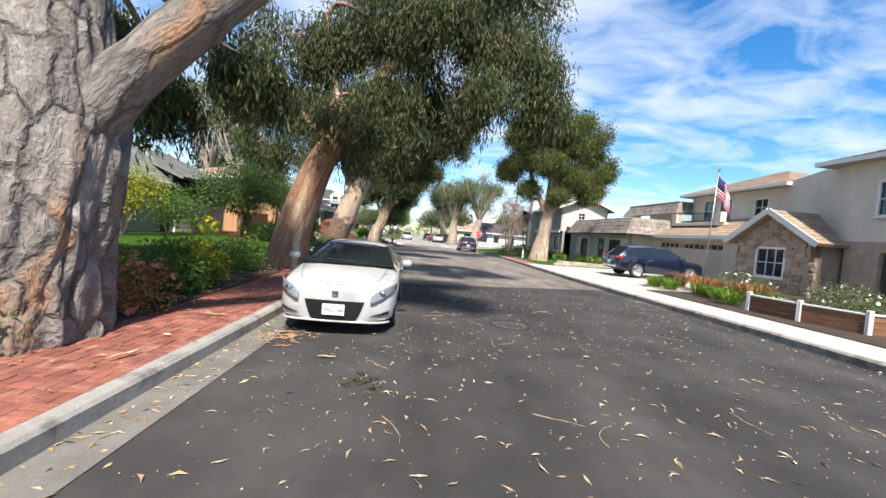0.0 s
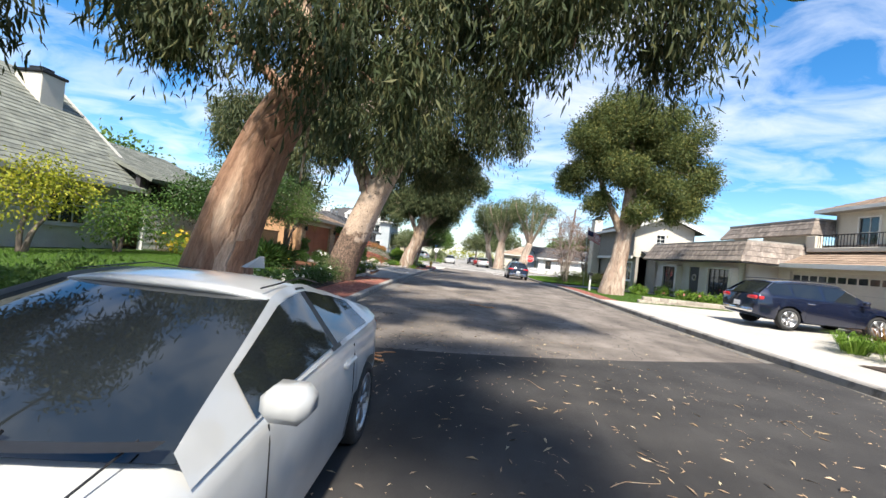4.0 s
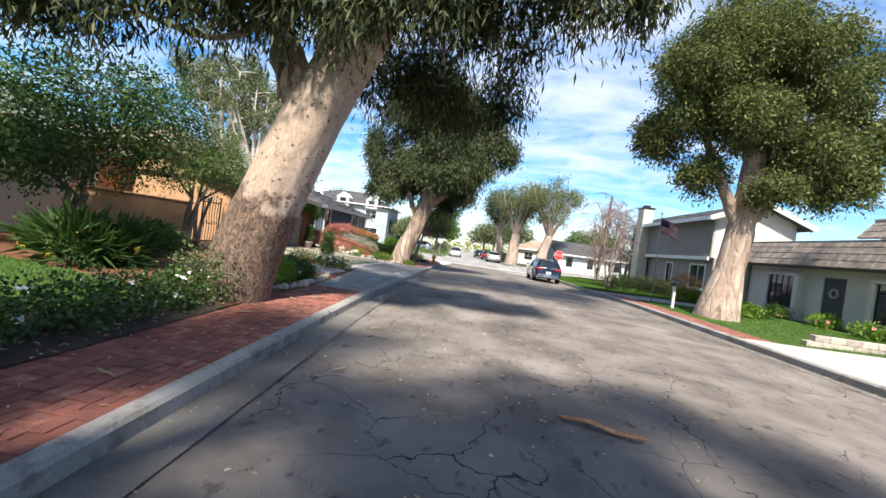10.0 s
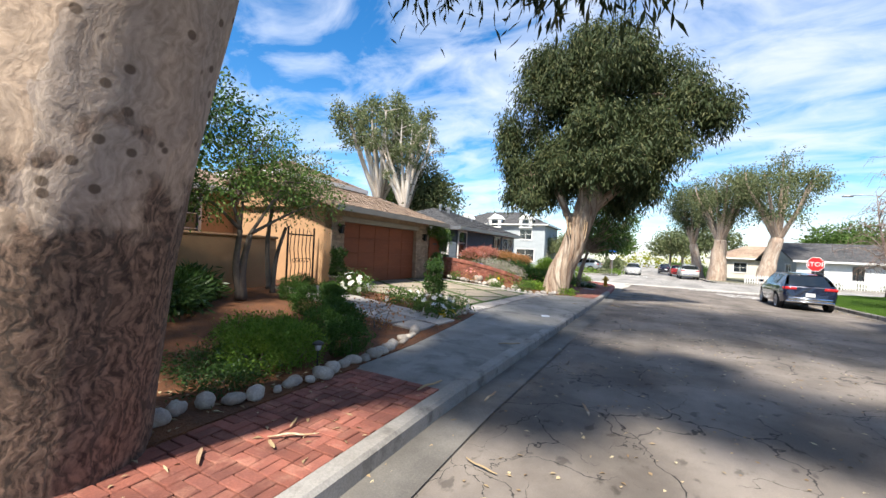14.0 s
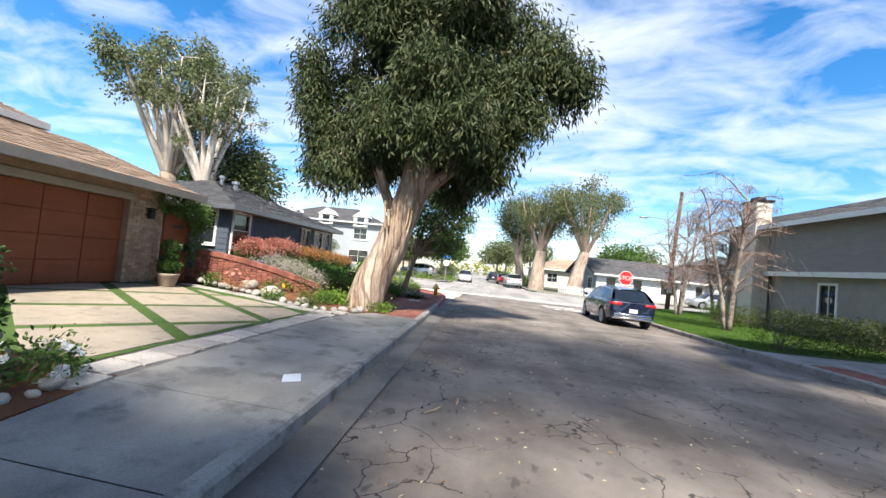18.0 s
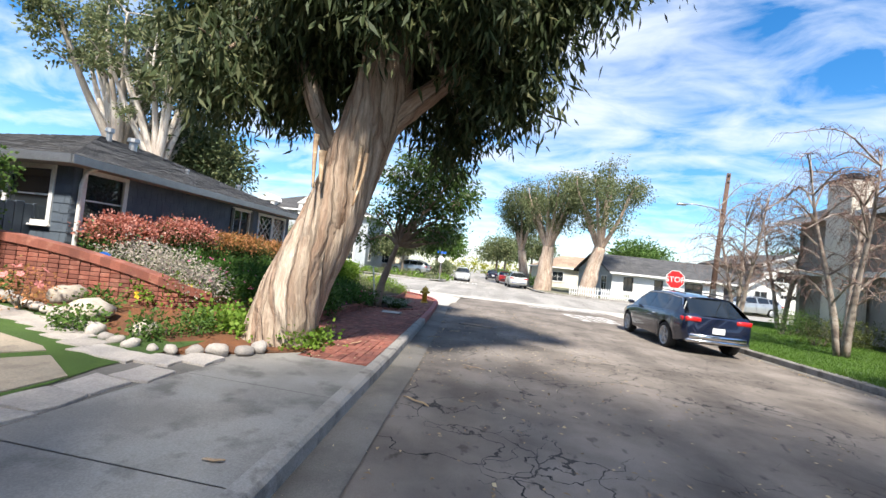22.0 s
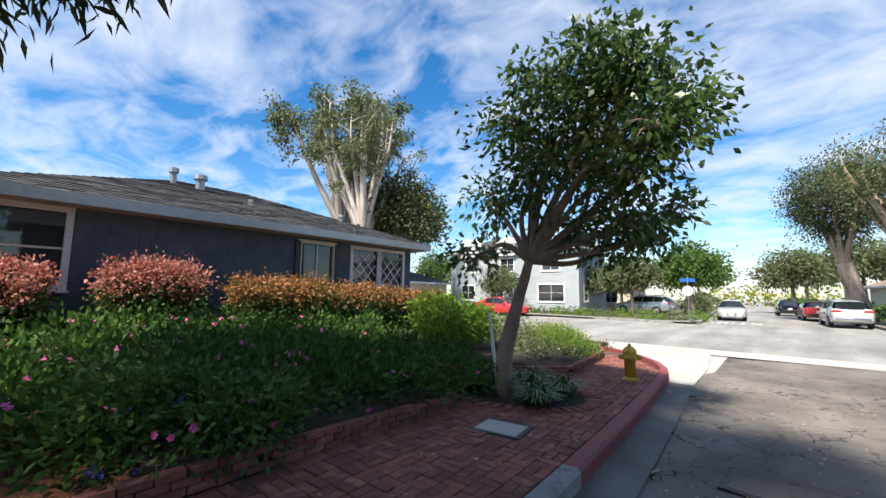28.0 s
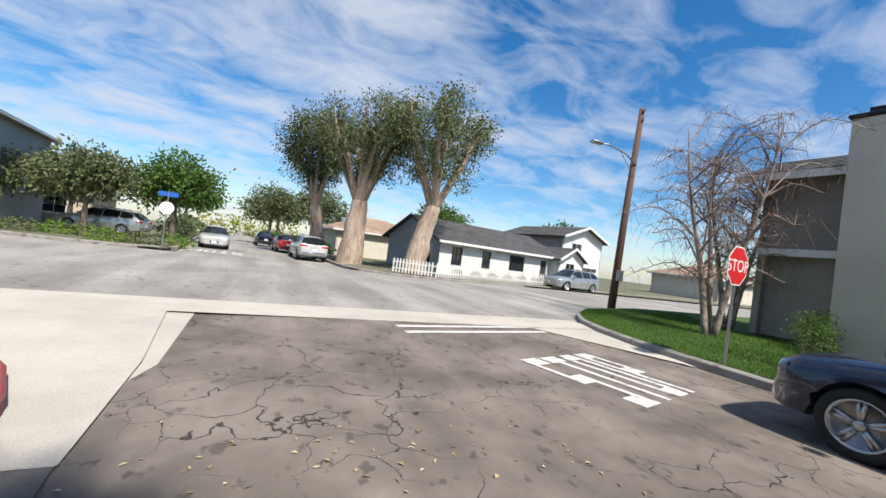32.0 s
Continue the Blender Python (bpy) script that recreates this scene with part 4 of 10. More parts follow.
def rbed(name, y0, y1, xa, xb, material, label, dz=0.0, cols=6):
    g = Geo()
    ribbon(g, steps(y0, y1, 0.6), xa, xb, lambda x, y: right_z(x, y) + dz, cols)
    return surface(name, g, material, label)


rbed("pavement", -40, 25.1, lambda y: XR(y) + 0.16, lambda y: XR(y) + 1.55, CONCRETE_PALE, "bright concrete pavement on the sunny side")
rbed("pavement", 25.1, 35.4, lambda y: XR(y) + 0.16, lambda y: XR(y) + 1.0, SAND, "bed of the brick strip on the sunny side", -0.02)
rbed("ground", -40, 14.6, lambda y: XR(y) + 1.55, lambda y: 13.5, SOIL, "planted soil of the front garden", 0.02)
rbed("pavement", 14.6, 25.1, lambda y: XR(y) + 1.55, lambda y: 17, CONCRETE_PALE, "wide pale concrete driveway", -0.004)
rbed("lawn", 25.1, 33.9, lambda y: XR(y) + 1.0, lambda y: 13.5, LAWN, "front lawn under the round gum", 0.0)
rbed("pavement", 33.9, 37.2, lambda y: XR(y) + 0.17, lambda y: 12.5, CONCRETE, "grey concrete driveway by the clipped hedge", -0.004)
g = Geo()
ribbon(g, steps(37.2, 55.2, 0.5), lambda y: XR(y) + 0.16 if y < 46.8 else float(np.interp(y, (46.8, 48.2, 49.6, 51, 52.2, 53.3, 54.2, 54.9, 55.2), (4.41, 4.46, 4.58, 4.93, 5.46, 6.36, 7.5, 9.3, 11.5))), lambda y: 30, lambda x, y: right_z(min(x, 12), y) + 0.01, 16)
lawn_r = surface("lawn", g, LAWN, "mown corner lawn round the stop sign")
g = Geo()
ribbon(g, steps(-40, 37.2, 3), lambda y: 13.4, lambda y: 60, lambda x, y: 0.3, 4)
ribbon(g, steps(37.2, 55, 3), lambda y: 29, lambda y: 60, lambda x, y: 0.1, 4)
surface("ground", g, SOIL, "ground behind the houses on the sunny side")
# far side of the crossing
g = Geo()
ribbon(g, [66.0, 68, 75, 120, 300], lambda y: -150, lambda y: -7.6 - max(0, y - 68) * 0.07, lambda x, y: ZI + 0.1 - 0.004 * max(0, y - 80), 4)
ribbon(g, [65.4, 68, 75, 120, 300], lambda y: 1.2 - max(0, y - 68) * 0.07, lambda y: 150, lambda x, y: ZI + 0.1 - 0.004 * max(0, y - 80), 4)
surface("ground", g, EARTH, "dry verge beyond the crossing")
# ---- trees ----


def trunk_geo(path, radii, seg=40, rings=70, relief=0.06, twist=0.0, seed=0.0, flute=0.0, freq=5.0, plates=0.0):
    """A trunk with flakes, ridges and a twist, fine enough to be seen from near."""
    pts = smooth_path(path, rings)
    rr = np.interp(np.linspace(0, 1, rings), np.linspace(0, 1, len(radii)), radii)
    g = Geo()
    g.grain = []
    side = Vector((1, 0, 0))
    length = 0.0
    for i in range(rings):
        p = Vector(pts[i])
        d = (Vector(pts[min(i + 1, rings - 1)]) - Vector(pts[max(i - 1, 0)])).normalized()
        if i:
            length += (p - Vector(pts[i - 1])).length
        side = (side - d * side.dot(d)).normalized()
        up = d.cross(side)
        for k in range(seg):
            a = 2 * math.pi * k / seg
            dirv = side * math.cos(a) + up * math.sin(a)
            b = a + twist * length
            q = Vector((math.cos(b) * 1.2 + seed, math.sin(b) * 1.2, length * 0.5))
            h = 0.55 * noise.noise(q * 1.3) + 0.6 * noise.noise(Vector((q.x * freq, q.y * freq, q.z * 1.9)))
            h += 0.35 * noise.noise(Vector((q.x * freq * 2.2, q.y * freq * 2.2, q.z * 5)))
            h += flute * math.sin(b * 5 + seed)
            if plates:
                dd, pp = noise.voronoi(Vector((q.x * plates, q.y * plates, q.z * plates * 0.75 + 0.3 * noise.noise(q * 3))))
                h += 0.9 * (0.5 + 0.5 * noise.cell(pp[0] * 9.7)) * min(1.0, (dd[1] - dd[0]) * 5) - 0.3
            g.grain.append((math.cos(b) * rr[i], math.sin(b) * rr[i], length))
            g.v.append(p + dirv * rr[i] * (1 + relief * 2.0 * h))
    for i in range(rings - 1):
        for k in range(seg):
            a, b = i * seg + k, i * seg + (k + 1) % seg
            g.f.append((a, b, b + seg, a + seg))
    g.f.append(tuple(range((rings - 1) * seg, rings * seg)))
    return g


def grained(ob, grain):
    at = ob.data.attributes.new("grain", "FLOAT_VECTOR", "POINT")
    at.data.foreach_set("vector", np.asarray(grain, np.float32).ravel())
    return ob


def ring_grain(n, seg, r, length):
    """Grain coordinates of a tube of n rings."""
    out = []
    for i in range(n):
        for k in range(seg):
            a = 2 * math.pi * k / seg
            out.append((r * math.cos(a) + 3, r * math.sin(a), 5 + length * i / (n - 1)))
    return out


def limb_geo(a, b, r0, r1, rng, sag=0.3, n=14, seg=10):
    a, b = np.array(a, float), np.array(b, float)
    m = (a + b) / 2 + rng.normal(size=3) * 0.12 * np.linalg.norm(b - a) + np.array([0, 0, sag])
    pts = smooth_path([a, m, b], n)
    return Geo().tube(pts, list(np.linspace(r0, r1, n)), seg, True, 0.15, rng.random() * 9)


def gum(name, label, path, radii, bark, forks, clumps, leafm, twigs, per=9, length=0.17, width=0.014, hang=0.75, seed=1, relief=0.06, twist=0.0, flute=0.0, freq=5.0, plates=0.0, high=(), shift=(0, 0), subs=9, zoom=None, seg=40, rings=70, droop=0.25, group="street gums", bark2=None, shell=0.45, spread=0.17):
    """A eucalyptus, moved as a whole by shift: forks are (start, way points..., radius) limbs; each clump gets a branch from the nearest limb."""
    rng = np.random.default_rng(seed)
    if zoom:
        o, s = np.array(zoom[:3]), zoom[3]
        near = lambda p: tuple(o + (np.array(p[:3]) - o) * s)
        path, radii = [near(p) for p in path], [r * s for r in radii]
        forks = [(*[near(p) for p in f[:-1]], f[-1] * s) for f in forks]
        clumps = [(*near(p), *(v * s for v in p[3:])) for p in clumps]
        path[0] = (path[0][0], path[0][1], path[0][2] - 0.2)
    base = path[0]
    t = thing(name, label, "tree", base[0] + shift[0], base[1] + shift[1], base[2], group=group)
    inv = Vector(base)

    def loc(p):
        return tuple(Vector(p) - inv)

    g = trunk_geo([loc(p) for p in path], radii, seg, rings, relief, twist, seed * 3.7, flute, freq, plates)
    grained(part("trunk", g, bark, t, "", True), g.grain)
    ends = [loc(path[-1])]
    for f in forks:
        *pts, r = f
        q = smooth_path([loc(p) for p in pts], 40)
        grained(part("limb", Geo().tube(q, list(np.linspace(r, r * 0.45, 40)), 18, True, 0.22, seed), bark2 or bark, t, "", True), ring_grain(40, 18, r, 5.0))
        q = q[::2]
        ends += [tuple(q[10]), tuple(q[15]), tuple(q[-1])]
    for c in clumps:
        c0 = loc(c[:3])
        e = min(ends, key=lambda v: (Vector(v) - Vector(c0)).length)
        r = 0.035 + 0.012 * min(c[3:6])
        grained(part("branch", limb_geo(e, c0, r * 1.6, r * 0.5, rng), bark2 or bark, t, "", True), ring_grain(14, 10, r, 3.0))
        for k in range(3):
            d = rng.normal(size=3)
            d /= np.linalg.norm(d)
            tip = np.array(c0) + d * np.array(c[3:6]) * 0.75
            grained(part("branch", limb_geo(c0, tip, r * 0.5, 0.012, rng, 0.15, 8, 6), bark2 or bark, t, "", True), ring_grain(8, 6, r, 1.0))
    cl = []
    for c in clumps:
        c0 = np.array(loc(c[:3]))
        for k in range(subs):
            d = norm(rng.normal(size=3) + (0, 0, 0.25))
            cl.append((*(c0 + d * np.array(c[3:6]) * rng.uniform(0.5, 0.85)), *(np.array(c[3:6]) * rng.uniform(0.34, 0.5) * (1, 1, 1 + hang * 0.35))))
    leaves("crown", t, leafm, cl, twigs * 2, per, length * 1.15, width * 1.35, hang, rng, shell=shell, droop=droop, spread=spread)
    # high: extra clumps above the view, added to cast shade
    if high:
        cl = [(*loc(c[:3]), *c[3:6]) for c in high]
        for c in cl:
            grained(part("branch", limb_geo(ends[-1], c[:3], 0.05, 0.02, rng), bark2 or bark, t, "", True), ring_grain(14, 10, 0.1, 4.0))
        leaves("upper_crown", t, leafm, cl, 3600, 8, 0.30, 0.034, hang, rng, shell=shell, droop=droop, spread=0.3)
    return t


# first gum: huge grey trunk that forks low
T1 = gum("gum_tree", "huge old eucalyptus with thick furrowed grey bark and low fork", [(-4.75, 4.6, 0.0), (-4.65, 4.6, 0.6), (-4.5, 4.62, 1.5), (-4.42, 4.65, 2.4), (-4.6, 4.7, 3.4), (-5.0, 4.95, 5.0), (-5.4, 5.2, 8.0)], [0.86, 0.68, 0.61, 0.60, 0.46, 0.36, 0.2], BARK_GREY,
         [((-4.4, 4.65, 2.3), (-4.7, 4.7, 3.6), (-5.1, 5.0, 5.4), (-5.4, 5.2, 8.0), 0.42), ((-4.2, 4.65, 2.2), (-3.45, 4.75, 3.2), (-2.6, 4.95, 4.2), (-1.0, 5.6, 6.3), (0.2, 6.3, 8.2), 0.30)],
         [(-0.5, 6.4, 7.6, 1.3, 1.1, 0.9), (0.8, 7.6, 7.0, 0.9, 1.0, 0.9), (-2.6, 7.2, 8.4, 1.2, 1.1, 0.9), (-5.8, 5.2, 8.5, 2.2, 1.9, 1.6), (-3.2, 3.4, 8.8, 2.0, 2.0, 1.2), (0.6, 4.2, 8.6, 1.7, 1.7, 1.0), (-7.8, 6.0, 7.0, 1.4, 1.4, 1.2), (-6.6, 9.4, 4.2, 0.9, 1.0, 0.9), (-4.6, 9.0, 4.9, 0.9, 1.0, 0.8), (-7.6, 8.6, 5.2, 1.1, 1.1, 1.1)],
         LEAF_EUC, 4600, 10, 0.19, 0.014, 0.85, 11, 0.06, freq=6.5, plates=2.6, seg=150, rings=170, shift=(0.12, -0.5))
# second gum: leaning, peeling brown bark
T2 = gum("gum_tree", "leaning eucalyptus with peeling orange-brown bark and drooping crown", [(-5.75, 12.6, 0.1), (-5.62, 12.6, 0.9), (-5.3, 12.6, 2.1), (-4.85, 12.65, 3.5), (-4.2, 12.7, 4.7), (-3.6, 12.8, 5.8)], [0.74, 0.60, 0.54, 0.47, 0.38, 0.3], BARK_BROWN,
         [((-4.0, 12.7, 5.0), (-3.0, 12.9, 6.8), (-1.6, 13.2, 8.4), (0.0, 13.6, 9.8), 0.26), ((-4.1, 12.7, 4.9), (-4.7, 12.9, 6.6), (-5.2, 13.3, 9.0), 0.22), ((-4.5, 12.7, 4.3), (-6.0, 12.6, 5.6), (-7.4, 12.4, 6.6), 0.12)],
         [(-1.2, 12.8, 8.3, 2.3, 2.0, 1.6), (1.2, 12.9, 8.0, 1.8, 1.7, 1.6), (2.7, 12.8, 6.5, 1.2, 1.4, 1.5), (0.6, 12.0, 6.0, 1.4, 1.2, 1.0), (-3.6, 13.2, 8.9, 2.3, 2.0, 1.5), (-5.9, 13.0, 8.0, 1.9, 1.7, 1.4), (-7.6, 12.4, 6.4, 1.3, 1.2, 1.1), (-2.6, 12.0, 5.8, 1.2, 1.0, 1.1), (-0.6, 13.5, 6.2, 1.3, 1.2, 1.3), (-6.2, 12.2, 5.6, 0.9, 0.9, 0.9), (-3.0, 11.6, 4.4, 0.9, 0.7, 0.9), (-1.9, 12.0, 4.6, 0.8, 0.8, 0.9), (-4.3, 11.4, 5.2, 0.8, 0.6, 0.8)],
         LEAF_EUC, 3300, 10, 0.19, 0.014, 0.85, 12, 0.04, freq=4.0, seg=80, rings=90, zoom=(-0.13, 6.8, 1.6, 0.88), shift=(0.28, 0.1))
# third gum: smooth tan trunk, rough foot
T3 = gum("gum_tree", "leaning eucalyptus with smooth tan bark and a rough brown foot", [(-6.15, 21.0, 0.1), (-5.95, 21.0, 0.8), (-5.55, 21.0, 2.0), (-5.1, 21.05, 3.3), (-4.7, 21.1, 4.3), (-4.15, 21.2, 5.5), (-3.4, 21.4, 7.2), (-2.6, 21.8, 9.4)], [0.68, 0.62, 0.58, 0.55, 0.50, 0.36, 0.27, 0.16], BARK_SMOOTH,
         [((-5.05, 21.0, 3.5), (-5.5, 21.0, 4.5), (-6.0, 21.2, 5.6), (-7.0, 21.6, 7.6), 0.36), ((-4.8, 21.1, 4.0), (-4.2, 21.2, 5.4), (-3.4, 21.4, 7.2), (-2.6, 21.8, 9.4), 0.33), ((-4.9, 21.1, 4.1), (-5.0, 21.3, 5.6), (-5.2, 21.8, 8.6), 0.22)],
         [(-3.2, 21.4, 8.6, 2.0, 1.8, 1.5), (-1.4, 21.3, 8.2, 1.7, 1.6, 1.5), (0.2, 21.1, 7.2, 1.2, 1.3, 1.2), (-5.4, 21.8, 8.8, 2.1, 1.9, 1.4), (-7.6, 21.8, 8.0, 1.7, 1.5, 1.3), (-2.4, 20.8, 6.2, 1.1, 1.0, 0.9), (-4.2, 21.4, 6.6, 1.1, 1.0, 1.0), (-6.8, 21.4, 6.4, 0.9, 0.9, 0.8), (-1.6, 22.0, 6.4, 1.0, 1.0, 0.9), (-4.5, 20.3, 5.7, 0.8, 0.6, 0.7), (-3.2, 20.4, 6.0, 1.0, 0.8, 0.9), (-5.7, 20.5, 6.1, 0.9, 0.8, 0.8), (-2.5, 20.5, 7.3, 1.2, 0.9, 1.0), (-4.4, 20.2, 7.3, 1.2, 0.9, 1.0), (-0.6, 20.8, 6.6, 1.0, 0.9, 0.9), (-8.18, 19.13, 4.84, 1.06, 0.89, 0.89), (-9.41, 19.13, 5.4, 1.01, 0.89, 0.89), (-10.53, 19.24, 5.51, 0.78, 0.78, 0.67), (-7.06, 19.24, 4.95, 0.95, 0.89, 0.89), (-8.18, 19.46, 6.29, 1.23, 1.01, 0.89), (-6.5, 19.68, 6.18, 1.12, 0.89, 0.89), (-9.86, 19.46, 6.74, 1.12, 1.01, 0.89), (-5.39, 19.35, 6.96, 1.01, 0.89, 0.78), (-7.85, 19.35, 7.63, 1.23, 1.01, 0.89), (-4.61, 23.93, 5.62, 0.89, 0.78, 0.56), (-2.93, 24.04, 5.4, 1.01, 0.78, 0.67), (-1.48, 24.15, 5.73, 0.89, 0.78, 0.56), (-3.6, 24.15, 6.4, 1.12, 0.89, 0.67)],
         LEAF_EUC, 4700, 10, 0.18, 0.014, 0.8, 13, 0.02, freq=3.5, seg=80, rings=100, zoom=(-1.7, 15.07, 1.6, 0.895),
         # unseen upper crown, added to shade the street further on
         high=[(-2.5, 22, 12.2, 3.0, 2.5, 2.2), (0.8, 22.2, 13.5, 2.8, 2.6, 2.3), (2.8, 21.8, 12.0, 2.0, 2.0, 1.8), (-1.0, 22.6, 17.0, 3.0, 2.6, 2.2), (-4.6, 22.2, 14.2, 2.6, 2.5, 2.3), (2.6, 22.6, 16.4, 2.6, 2.4, 2.0), (4.2, 22.0, 14.6, 1.7, 1.8, 1.6)])
# fourth gum: twisted cream bark, broad round crown
T4 = gum("gum_tree", "twisting eucalyptus with cream bark strips and a broad dense crown", [(-7.35, 37.4, -0.15), (-7.1, 37.4, 0.7), (-6.52, 37.4, 2.1), (-6.2, 37.4, 3.2), (-5.8, 37.45, 4.6), (-5.75, 37.6, 7.3), (-5.2, 37.8, 10.5)], [0.68, 0.59, 0.54, 0.57, 0.36, 0.25, 0.12], BARK_TWIST,
         [((-6.2, 37.4, 3.2), (-5.4, 37.45, 4.3), (-4.3, 37.5, 5.3), (-3.0, 37.6, 7.0), 0.28), ((-6.3, 37.4, 3.3), (-6.0, 37.5, 5.4), (-5.7, 37.6, 7.5), (-5.2, 37.8, 10.5), 0.30), ((-6.45, 37.4, 3.1), (-7.2, 37.5, 4.6), (-8.0, 37.6, 6.4), (-8.8, 37.8, 8.6), 0.22)],
         [(-5.2, 37.6, 11.4, 2.4, 2.2, 1.8), (-2.8, 37.6, 9.6, 2.0, 2.0, 2.0), (-8.2, 37.6, 10.2, 2.2, 2.0, 2.0), (-2.4, 37.4, 7.6, 1.3, 1.4, 1.3), (-9.6, 37.6, 7.9, 1.7, 1.7, 1.6), (-3.6, 37.2, 6.2, 1.3, 1.2, 1.0), (-7.6, 37.4, 7.0, 1.5, 1.3, 1.3), (-5.4, 36.4, 8.0, 1.8, 1.4, 1.4), (-5.6, 39.0, 8.4, 2.2, 1.6, 1.8), (-8.8, 37.2, 5.9, 1.0, 1.0, 0.9), (-6.4, 38.7, 6.2, 1.7, 1.1, 1.2), (-4.7, 38.5, 5.6, 1.3, 1.1, 1.0), (-7.9, 38.4, 5.6, 1.2, 1.1, 1.0), (-3.3, 37.8, 5.4, 1.0, 1.0, 0.8), (-1.2, 37.4, 8.8, 1.3, 1.4, 1.4), (-5.5, 37.8, 12.6, 2.0, 1.8, 1.4), (-3.6, 37.8, 11.6, 1.5, 1.5, 1.2), (-7.8, 37.8, 11.6, 1.7, 1.7, 1.3), (-5.1, 35.9, 6.0, 0.9, 0.7, 0.8), (-3.9, 35.9, 6.4, 0.9, 0.7, 0.8), (-6.6, 35.9, 6.2, 0.9, 0.7, 0.8), (-8.6, 36.4, 4.9, 0.8, 0.7, 0.6), (-10.1, 38.6, 5.2, 0.8, 0.6, 0.5), (-9.1, 39.2, 5.4, 0.8, 0.6, 0.5), (-4.3, 38.9, 4.6, 0.7, 0.6, 0.6)],
         LEAF_EUC_DARK, 7200, 10, 0.2, 0.018, 0.7, 14, 0.055, twist=0.7, flute=0.3, freq=6.0, seg=140, rings=120, zoom=(-3.0, 30.5, 1.6, 0.79), shift=(0.15, 0))
# round gum across the street
RT = gum("gum_tree", "round-crowned gum tree with yellowing green leaves on the sunny lawn", [(6.95, 29.3, 0.1), (7.05, 29.3, 1.0), (7.25, 29.3, 2.5), (7.45, 29.35, 4.2), (7.55, 29.4, 6.5), (7.4, 29.6, 9.5)], [0.74, 0.48, 0.42, 0.36, 0.24, 0.1], BARK_PALE,
         [((7.3, 29.3, 3.6), (6.4, 29.3, 5.4), (5.4, 29.4, 7.6), 0.24), ((7.4, 29.3, 3.8), (7.6, 29.4, 6.5), (7.4, 29.6, 9.5), 0.28), ((7.4, 29.3, 3.6), (8.8, 29.3, 5.4), (10.0, 29.4, 7.6), 0.22)],
         [(7.0, 29.4, 10.4, 2.3, 2.1, 1.7), (4.9, 29.3, 9.0, 1.7, 1.7, 1.6), (9.3, 29.4, 9.5, 1.9, 1.9, 1.6), (10.7, 29.4, 7.4, 1.4, 1.5, 1.4), (4.4, 29.3, 6.9, 1.1, 1.2, 1.0), (6.6, 28.6, 7.4, 1.6, 1.3, 1.2), (8.8, 28.9, 6.4, 1.4, 1.3, 1.0), (5.8, 29.2, 5.4, 0.9, 0.9, 0.7), (10.3, 29.0, 5.4, 1.1, 1.1, 0.8), (8.0, 30.4, 8.4, 1.9, 1.3, 1.4), (7.9, 28.4, 4.9, 0.8, 0.7, 0.6)],
         LEAF_RT, 8600, 11, 0.13, 0.021, 0.35, 15, 0.05, shift=(0.45, 0.4), flute=0.2, seg=40, rings=50, droop=0.05, spread=0.17, subs=15)
# ---- vehicles ----


def interp_rows(rows, y):
    r = np.array(rows, float)
    return [float(np.interp(y, r[:, 0], r[:, k])) for k in range(1, r.shape[1])]


def wheel(parent, x, y, r, side, spokes=7, w=0.21):
    m = Matrix.Translation((x, y, r)) @ Matrix.Rotation(radians(90) * side, 4, "Y")
    rim_r = r * 0.72
    ty = Geo().lathe([(rim_r, -w * 0.55), (r * 0.95, -w * 0.55), (r, -w * 0.35), (r, w * 0.35), (r * 0.95, w * 0.5), (rim_r, w * 0.5), (rim_r * 0.97, w * 0.25), (rim_r * 0.97, -w * 0.4)], 28, m)
    tyre = part("wheel", ty, RUBBER, parent, "black tyre", True)
    g = Geo().lathe([(rim_r * 0.97, w * 0.30), (rim_r, w * 0.5), (rim_r * 0.93, w * 0.49), (rim_r * 0.9, w * 0.3)], 28, m)
    for k in range(spokes):
        a = 2 * math.pi * k / spokes
        q = m @ Matrix.Rotation(a, 4, "Z")
        for s in (-0.35, 0.35):
            qq = q @ Matrix.Rotation(s * 0.35, 4, "Z")
            g.box(rim_r * 0.12, -0.018, w * 0.3, rim_r * 0.95, 0.018, w * 0.42, qq)
    g.lathe([(rim_r * 0.2, w * 0.28), (rim_r * 0.2, w * 0.45), (rim_r * 0.12, w * 0.47)], 14, m)
    part("rim", g, ALLOY, tyre, "silver alloy rim", True)
    part("brake_disc", Geo().lathe([(rim_r * 0.9, -w * 0.1), (rim_r * 0.9, w * 0.1)], 20, m), METAL_DARK, tyre)
    return tyre


def patch(fn, nu, nv):
    """A curved sheet from fn(u, v)."""
    g = Geo()
    for i in range(nu + 1):
        for j in range(nv + 1):
            g.v.append(tuple(fn(i / nu, j / nv)))
    for i in range(nu):
        for j in range(nv):
            a = i * (nv + 1) + j
            g.f.append((a, a + 1, a + nv + 2, a + nv + 1))
    return g


def thick(ob, t=0.02):
    m = ob.modifiers.new("thick", "SOLIDIFY")
    m.thickness, m.offset = t, -1
    return ob


